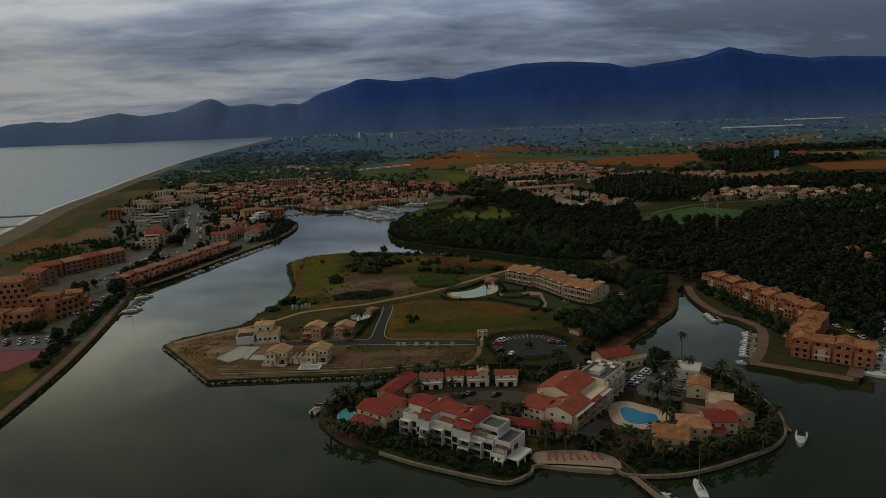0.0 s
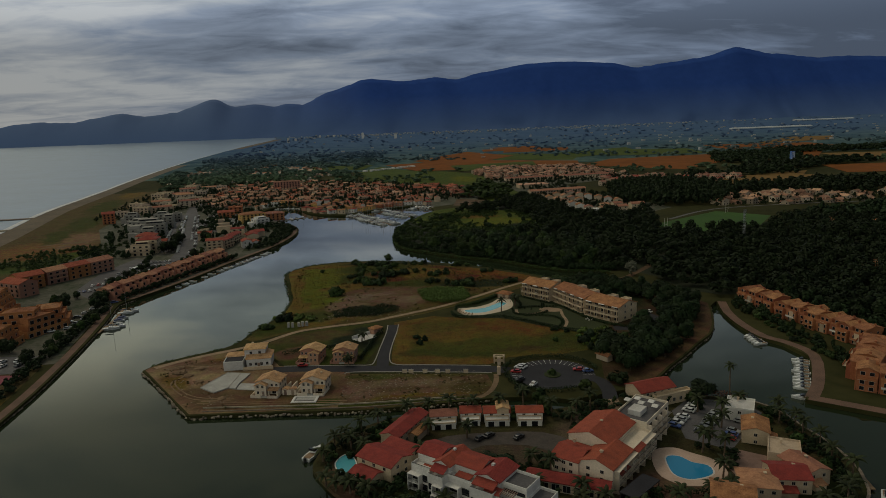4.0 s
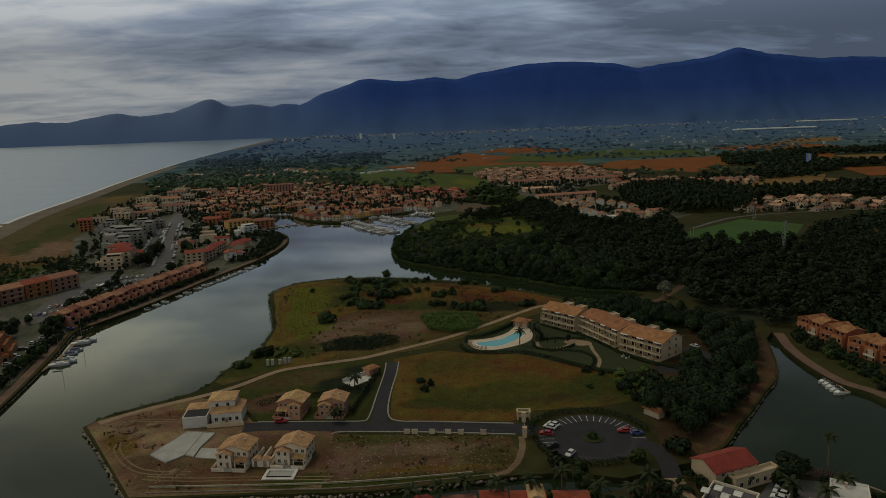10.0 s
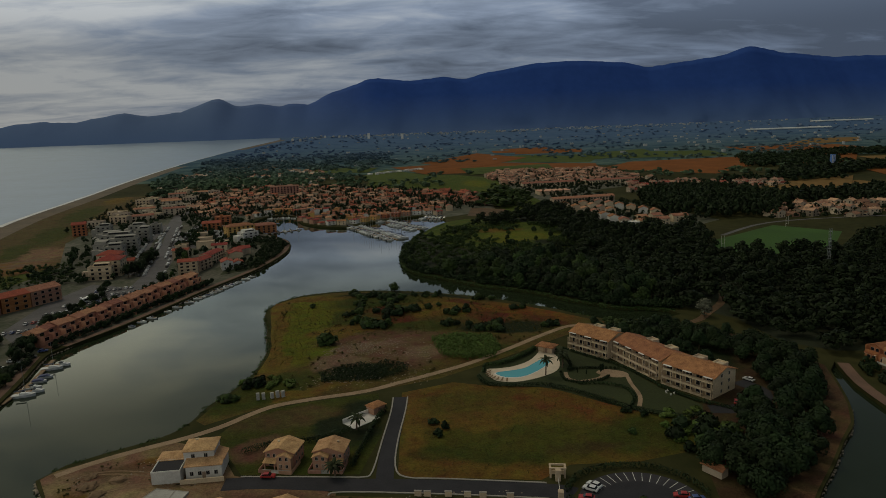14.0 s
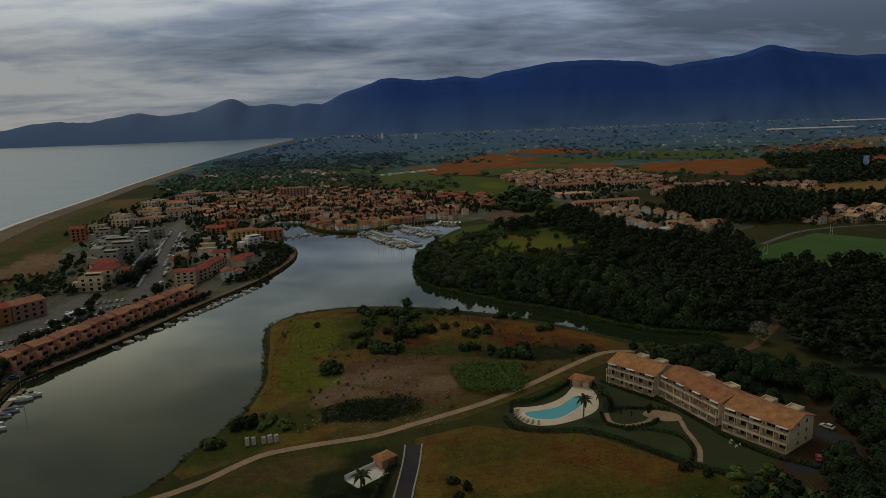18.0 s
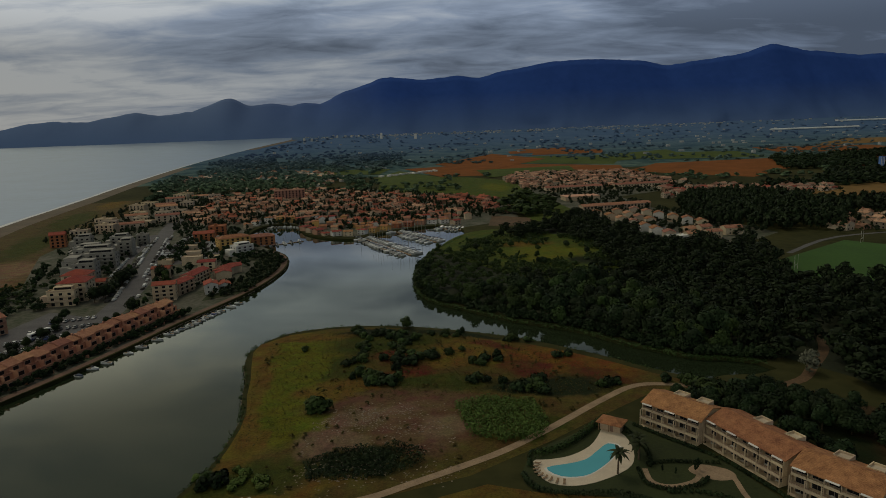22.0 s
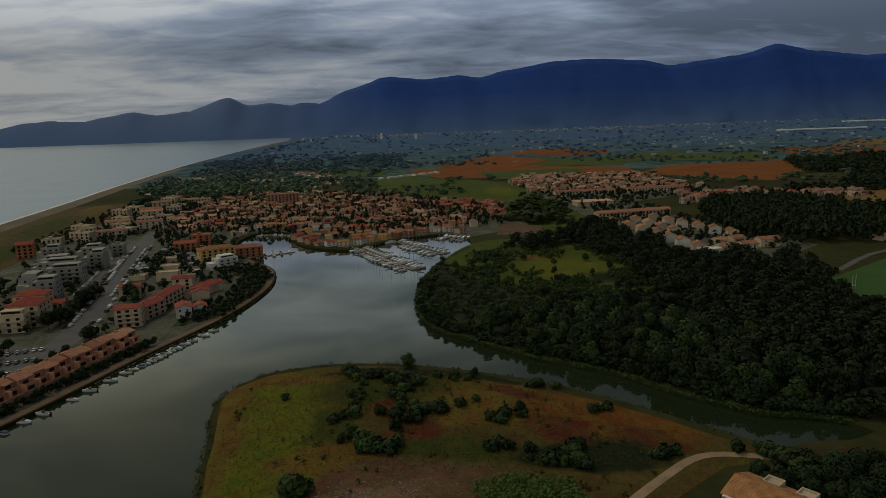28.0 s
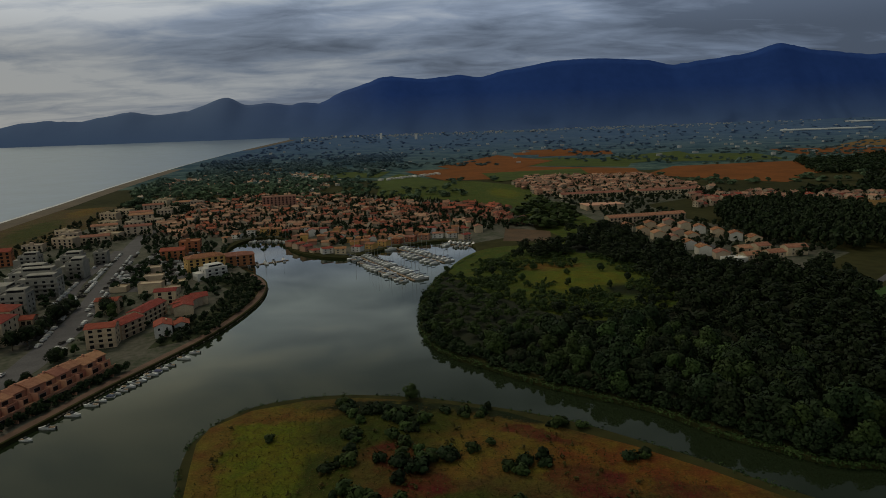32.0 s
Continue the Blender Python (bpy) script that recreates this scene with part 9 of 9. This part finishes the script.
for k in range(620):
    y = 1700 + 2700 * q6.random() ** 0.7
    x = q6.uniform(-600, 3200) * (y / 2600)
    if x < coast_x(y) + 90:
        continue
    if q6.random() < 0.5:
        x, y = 150 + 1.15 * (y - 3300) + q6.gauss(300, 500), 4150 + q6.uniform(-120, 160)
    if y > 4360 or x < coast_x(y) + 60:
        continue
    speck(x, y, q6.uniform(5, 14), q6.uniform(5, 10), q6.uniform(3, 7))
tagged(pmesh("far_houses", vs, fs, mat("far_pale_walls", (0.5, 0.5, 0.5), (0.3, 0.3, 0.3), 1, 0.02, 0.3)), "pale specks of distant villages on the plain", "houses", "", "stuff")
far_tr = []
for k in range(5200):
    y = 1180 + 3100 * q6.random() ** 1.25
    x = coast_x(y) + 110 + (3600 - coast_x(y)) * q6.random() ** 1.3 * (y / 4200 + 0.25)
    v = noise.noise((x * 0.0045, y * 0.0028, 5.0))
    if v < -0.05 and y > 1300:
        continue
    if any(inside((x, y), p) for p in ([(400, 1400), (530, 1190), (700, 1360), (790, 1590), (520, 1570)], [(60, 1440), (165, 1424), (400, 1400), (440, 1560), (187, 1784), (-10, 1700)], [(160, 1130), (400, 1110), (400, 1400), (180, 1430)], [(-45, 1290), (60, 1340), (55, 1430), (-20, 1640), (-70, 1440)], [(60, 1330), (120, 1060), (178, 990), (176, 1250), (130, 1350)])):
        continue
    if y > 2000 and q6.random() < 0.5:
        continue
    far_tr.append((x, y, G + lift(y), 4 + 4 * q6.random() + y * 0.0008, 4 + 4 * q6.random()))
# aerial haze put into the leaf colour, bluer the farther off
FARLEAF = haze_tint(leaf_mat("hazy_far_foliage", (0.120, 0.175, 0.090), (0.066, 0.110, 0.064), 0.004), 1, 1300, 2800, (0.092, 0.152, 0.275))
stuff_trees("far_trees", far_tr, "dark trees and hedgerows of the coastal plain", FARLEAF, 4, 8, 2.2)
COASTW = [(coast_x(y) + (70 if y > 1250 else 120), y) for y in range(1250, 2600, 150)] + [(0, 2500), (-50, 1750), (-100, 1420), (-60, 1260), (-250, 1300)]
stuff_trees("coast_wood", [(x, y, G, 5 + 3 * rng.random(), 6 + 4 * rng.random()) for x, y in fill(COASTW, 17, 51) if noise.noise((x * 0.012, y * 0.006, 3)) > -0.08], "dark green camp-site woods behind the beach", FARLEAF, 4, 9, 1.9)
for poly, gap in (([(560, 1080), (640, 1060), (760, 1130), (900, 1180), (880, 1240), (640, 1180)], 14), ([(640, 1290), (820, 1260), (900, 1500), (760, 1560)], 15), ([(440, 1020), (640, 1020), (640, 1060), (460, 1060)], 13), ([(880, 1500), (1300, 1450), (1350, 1600), (920, 1620)], 17), ([(380, 800), (560, 760), (700, 800), (640, 880), (430, 870)], 11), ([(100, 870), (150, 860), (172, 980), (140, 1060), (112, 1000)], 19), ([(520, 470), (760, 500), (700, 700), (560, 680), (420, 620), (370, 612)], 11)):
    stuff_trees("tree_belt", [(x, y, G, gap * 0.55 * (0.8 + 0.5 * rng.random()), 8 + 5 * rng.random()) for x, y in fill(poly, gap, 60)], "dark belt of trees between fields", LEAFG if poly[0][0] == 100 else LEAF, 5, 13, 1.25)

# ---- peninsula plants, stones and rubble ----
tree(-4, 513, 1, 0.72, G, "lone tree on the lagoon shore", "lone trees")
HEATH_SHRUBS = ((-35.6, 421, 2.6), (-37, 424, 2.2), (-33, 423, 2.0), (-49, 486, 1.2), (-10, 442, 2.2), (-22, 453, 1.8), (-18, 449, 2.0), (-14, 446, 1.6), (-25, 450, 1.3), (-7, 446, 1.7), (-29, 466, 1.5), (-25, 486, 1.4), (-10, 484, 1.8), (-14, 470, 1.5), (-6, 478, 1.8), (-2, 473, 1.4), (-8, 457, 2.0), (-3, 462, 2.2), (-1, 467, 1.8), (-18, 505, 1.7), (-24, 501, 1.5), (-12, 502, 1.8), (-6, 500, 1.6), (0, 494, 1.8), (-8, 496, 1.9), (-3, 488, 1.5), (13, 497, 1.5), (8, 500, 1.3), (14, 472, 1.4), (20, 476, 1.2))
PARK_SHRUBS = ((10, 325, 1.3), (12, 330, 1.2), (9, 334, 1.1), (86, 318, 2.4), (91, 314, 2.2), (82, 314, 2.0), (95, 320, 2.3), (88, 308, 1.8), (99, 312, 2.0), (78, 330, 1.3), (73, 333, 1.2), (70, 318, 1.0), (82, 305, 1.6), (103, 296, 2.2), (98, 290, 2.0), (58.8, 279.5, 1.1), (44, 264, 1.8), (50, 262, 1.6), (80, 268, 2.2), (67, 264, 1.8))
for x, y, s in HEATH_SHRUBS + PARK_SHRUBS:
    bush(x, y, s, G - 0.1, None, "rounded dark shrub on rough grass", "heath shrubs")
for cx, cy, n, r in ((-20, 500, 7, 9), (-6, 492, 6, 7), (-26, 468, 6, 7), (-6, 466, 6, 6), (6, 470, 4, 4), (28, 462, 6, 5), (44, 486, 5, 5), (62, 462, 4, 4), (42, 434, 10, 8), (-14, 446, 8, 7), (-24, 486, 5, 6), (20, 496, 6, 7), (-58, 376, 7, 6), (-66, 366, 6, 5), (42, 431, 6, 5), (23, 441, 3, 3), (-26, 512, 4, 6), (69, 428, 3, 3)):
    for k in range(n):
        bush(cx + rng.gauss(0, r * 0.55), cy + rng.gauss(0, r * 0.4), 0.9 + 1.0 * rng.random(), G - 0.15, None, "dark spreading shrub in the heath", "heath shrubs")
GBUSH = BUSHES[1].copy()
GBUSH.materials.clear()
GBUSH.materials.append(REED)
for k in range(48):
    t = new("shrub", GBUSH)
    t.matrix_basis = pose(rng.gauss(91, 5), rng.gauss(317, 6), G - 0.1, 0, 0, rng.random() * 360) @ Matrix.Diagonal((1.0 + 0.6 * rng.random(),) * 2 + (0.8, 1))
    tagged(t, "bright green leafy garden shrub", "shrub", "garden shrubs")
for k in range(14):
    t = new("shrub", GBUSH)
    t.matrix_basis = pose(-51 + rng.gauss(0, 4.5), 378.5 + rng.gauss(0, 2.4), G - 0.1, 0, 0, rng.random() * 360) @ Matrix.Diagonal((0.9 + 0.5 * rng.random(),) * 2 + (0.8, 1))
    tagged(t, "bright green cane shrub beside the track", "shrub", "garden shrubs")
tufts = []
for k in range(420):
    a = (rng.uniform(-70, 85), rng.uniform(365, 518))
    if inside(a, [(-66, 497), (-40, 512), (0, 506), (30, 492), (80, 442), (70, 424), (40, 392), (-10, 366), (-60, 372), (-58, 410), (-64, 450)]) and noise.noise((a[0] * 0.03, a[1] * 0.03, 2)) > -0.1:
        tufts.append((a[0], a[1], G, 0.6 + 0.7 * rng.random(), 0.8 + 0.6 * rng.random()))
stuff_trees("low_scrub", tufts, "low scrubby tufts on the heath", HEATHL, 4, 14, 1.1, "stuff", "scrub")
weed = [p for p in ((rng.uniform(-104, 36), rng.uniform(262, 326)) for _ in range(1500)) if (inside(p, [(-103, 315), (-75, 268), (-20, 265), (30, 264), (34, 284), (-20, 294), (-22, 290), (-56, 294), (-60, 322), (-80, 326)]) and not inside(p, [(-78, 290), (-70, 282), (-54, 282), (-52, 290), (-60, 303), (-71, 305)]) and not inside(p, [(-57, 292), (-57, 268), (-24, 266), (-24, 292)]) and noise.noise((p[0] * 0.08, p[1] * 0.12, 6)) > 0.02)]
stuff_trees("lot_weeds", [(x, y, G - 0.05, 0.3 + 0.45 * rng.random() ** 2, 0.3 + 0.5 * rng.random()) for x, y in weed], "dull weeds scattered on the bare building lots", HEATHL, 3, 9, 1.6, "stuff", "weeds")
# reeds
cen = [(x, y, G + 0.9) for x, y in fill([(13, 421), (26, 424), (40, 419), (42, 402), (38, 392), (26, 391), (16, 396)], 1.5, 71)]
v, f, nv = leaf_quads(cen, [1.1] * len(cen), 34, 0.27, 0.6, 1.3)
tagged(new("reed_bed", np_mesh("reed_bed", v, f, REED, nv)), "dense bright green reed bed", "reeds", "", "stuff")
cen = [(x, y, G + 0.5) for x, y in fill([(-34, 386), (-24, 393), (-8, 396), (2, 388), (0, 380), (-14, 374), (-32, 376)], 1.7, 72) if noise.noise((x * 0.12, y * 0.12, 4)) > -0.4]
v, f, nv = leaf_quads(cen, [1.1] * len(cen), 30, 0.26, 0.5, 0.7)
tagged(new("scrub_patch", np_mesh("scrub_patch", v, f, LEAF, nv)), "dark low scrub on bare earth", "scrub", "", "stuff")
cen = [(x, y, G + 0.3) for x, y in fill([(-66, 497), (-40, 512), (0, 506), (30, 492), (80, 442), (70, 424), (40, 424), (8, 428), (-32, 430), (-44, 398), (-58, 395), (-58, 410), (-64, 450)], 2.3, 73)]
v, f, nv = leaf_quads(cen, [0.8] * len(cen), 7, 0.2, 0.8, 0.6)
tagged(new("grass_tufts", np_mesh("grass_tufts", v, f, HEATHL, nv)), "ochre and green tussocks of rough grass", "grass", "", "stuff")
cen = [(x, y, G + 0.2) for x, y in fill([(1, 304), (36, 297), (46, 302), (66, 301), (84, 305), (84, 328), (70, 348), (58, 356), (32, 362), (18, 366), (2, 357)], 2.2, 74)]
v, f, nv = leaf_quads(cen, [0.7] * len(cen), 6, 0.16, 0.8, 0.5)
tagged(new("grass_tufts", np_mesh("grass_tufts", v, f, HEATHL, nv)), "low tussocks of dry meadow grass", "grass", "", "stuff")
cen = [(x, y, 0.7) for x, y in zip([p[0] for p in curve(WOOD_BANK, 30)], [p[1] for p in curve(WOOD_BANK, 30)])]
cen = [(x + rng.uniform(-0.5, 2.0), y + rng.uniform(-0.5, 1.5), 0.8) for x, y, _ in cen for _ in range(2)]
v, f, nv = leaf_quads(cen, [1.3] * len(cen), 12, 0.36, 0.6, 1.0)
tagged(new("bank_reeds", np_mesh("bank_reeds", v, f, LEAFG, nv)), "green reeds along the wooded bank", "reeds", "", "stuff")


edge = [(x + rng.uniform(-0.9, 1.3), y + rng.uniform(-0.8, 0.8), rng.uniform(0.6, 1.6)) for x, y in curve(PEN_N[4:] + PEN_W, 14) for _ in range(2) if noise.noise((x * 0.2, y * 0.2, 4)) > -0.15]
v, f, nv = leaf_quads(edge, [0.6 + 0.5 * rng.random() for _ in edge], 12, 0.28, 0.5, 0.8)
tagged(new("bank_scrub", np_mesh("bank_scrub", v, f, LEAFG, nv)), "ragged dark scrub along the eroded peninsula bank", "scrub", "", "stuff")


def rock_mesh(seed):
    bm = bmesh.new()
    bmesh.ops.create_icosphere(bm, subdivisions=1, radius=0.6)
    q = random.Random(seed)
    for w in bm.verts:
        w.co *= q.uniform(0.65, 1.2)
        w.co.z *= 0.7
    return mk("rock", bm, STONE)


ROCKS = [rock_mesh(i) for i in range(5)]


def along(pts, gap):
    out, acc = [], 0.0
    for (x0, y0), (x1, y1) in zip(pts, pts[1:]):
        L = math.hypot(x1 - x0, y1 - y0)
        while acc < L:
            out.append((x0 + (x1 - x0) * acc / L, y0 + (y1 - y0) * acc / L))
            acc += gap
        acc -= L
    return out


for hx, hy, hr in ((-90, 308, 2.6), (-86, 304, 2.0), (-83, 311, 2.2), (-79, 296, 1.8), (-92, 314, 1.8), (-66, 278, 1.6)):
    bm = bmesh.new()
    bmesh.ops.create_icosphere(bm, subdivisions=3, radius=1.0)
    for w in bm.verts:
        n3 = 1 + 0.45 * noise.noise((w.co.x * 1.7 + hx, w.co.y * 1.7, w.co.z * 1.7)) + 0.2 * noise.noise((w.co.x * 5 + hy, w.co.y * 5, w.co.z * 5))
        w.co = Vector((w.co.x * hr * n3, w.co.y * hr * n3, max(-0.1, w.co.z) * hr * 0.42 * n3))
    hp2 = obj("earth_mound", bm, SOIL)
    hp2.matrix_basis = pose(hx, hy, G)
    tagged(hp2, "low mound of dug sandy earth on the building ground", "mound", "earth mounds")
rv = thing("rock_revetment", 0, 0, 0, 0, "pale boulder bank along the building ground", "rocks")
for k, (x, y) in enumerate(along([(-107.5, 314), (-89, 287), (-75, 265), (-62, 264), (-42, 262.5), (-11, 259.5), (5, 260), (32, 262)], 0.95)[:290]):
    o = new("rock", ROCKS[k % 5])
    o.parent = rv
    s = 0.8 + 0.7 * rng.random()
    o.matrix_basis = pose(x + rng.uniform(-0.5, 0.4), y + rng.uniform(-0.6, 0.6), rng.uniform(0.1, 0.9), 0, 0, rng.random() * 360) @ Matrix.Diagonal((s, s, s, 1))
vs, fs = [], []
rk = [(np.array([w.co for w in m.vertices]), [tuple(p.vertices) for p in m.polygons]) for m in ROCKS]
for k, (x, y) in enumerate(along(PEN_W, 0.9) + along(LEFT_BANK[2:10], 1.0) + along(PEN_E, 1.6) + along(LEFT_BANK[12:20], 1.3) + [(rng.gauss(-16, 12), rng.gauss(414, 7)) for _ in range(420)] + [p for p in ((rng.uniform(-48, 14), rng.uniform(374, 424)) for _ in range(1500)) if inside(p, [(-46, 392), (-30, 416), (-20, 423), (10, 408), (12, 392), (4, 379), (-30, 372), (-44, 378)]) and noise.noise((p[0] * 0.09, p[1] * 0.14, 5)) > 0.0] + [(rng.uniform(-40, 20), 372 + rng.gauss(0, 3) + 0.18 * k % 7) for k in range(160)] + [(rng.uniform(-22, 34), rng.uniform(266, 292)) for _ in range(420)] + [p for p in ((rng.uniform(-100, -60), rng.uniform(272, 322)) for _ in range(520)) if noise.noise((p[0] * 0.1, p[1] * 0.1, 2)) > -0.1 and inside(p, [(-100, 314), (-74, 270), (-56, 270), (-58, 322), (-80, 326)])]):
    w, f = rk[k % 5]
    s = 0.6 + 0.6 * rng.random()
    dry = y > 263 and inside((x, y), [(-100, 318), (-72, 268), (30, 263), (34, 290), (-40, 300), (-60, 330), (-30, 330), (20, 380), (16, 426), (-36, 426), (-36, 380), (-60, 335)])
    zz = G - 0.05 if dry else 0.4
    s = s * (0.55 if dry else 0.9)
    b = len(vs)
    vs.extend((w * s + np.array((x + rng.uniform(-0.4, 0.4), y + rng.uniform(-0.4, 0.4), zz))).tolist())
    fs.extend(tuple(i + b for i in p) for p in f)
tagged(pmesh("loose_stones", vs, fs, STONE), "scattered pale stones and shore boulders", "stones", "", "stuff")
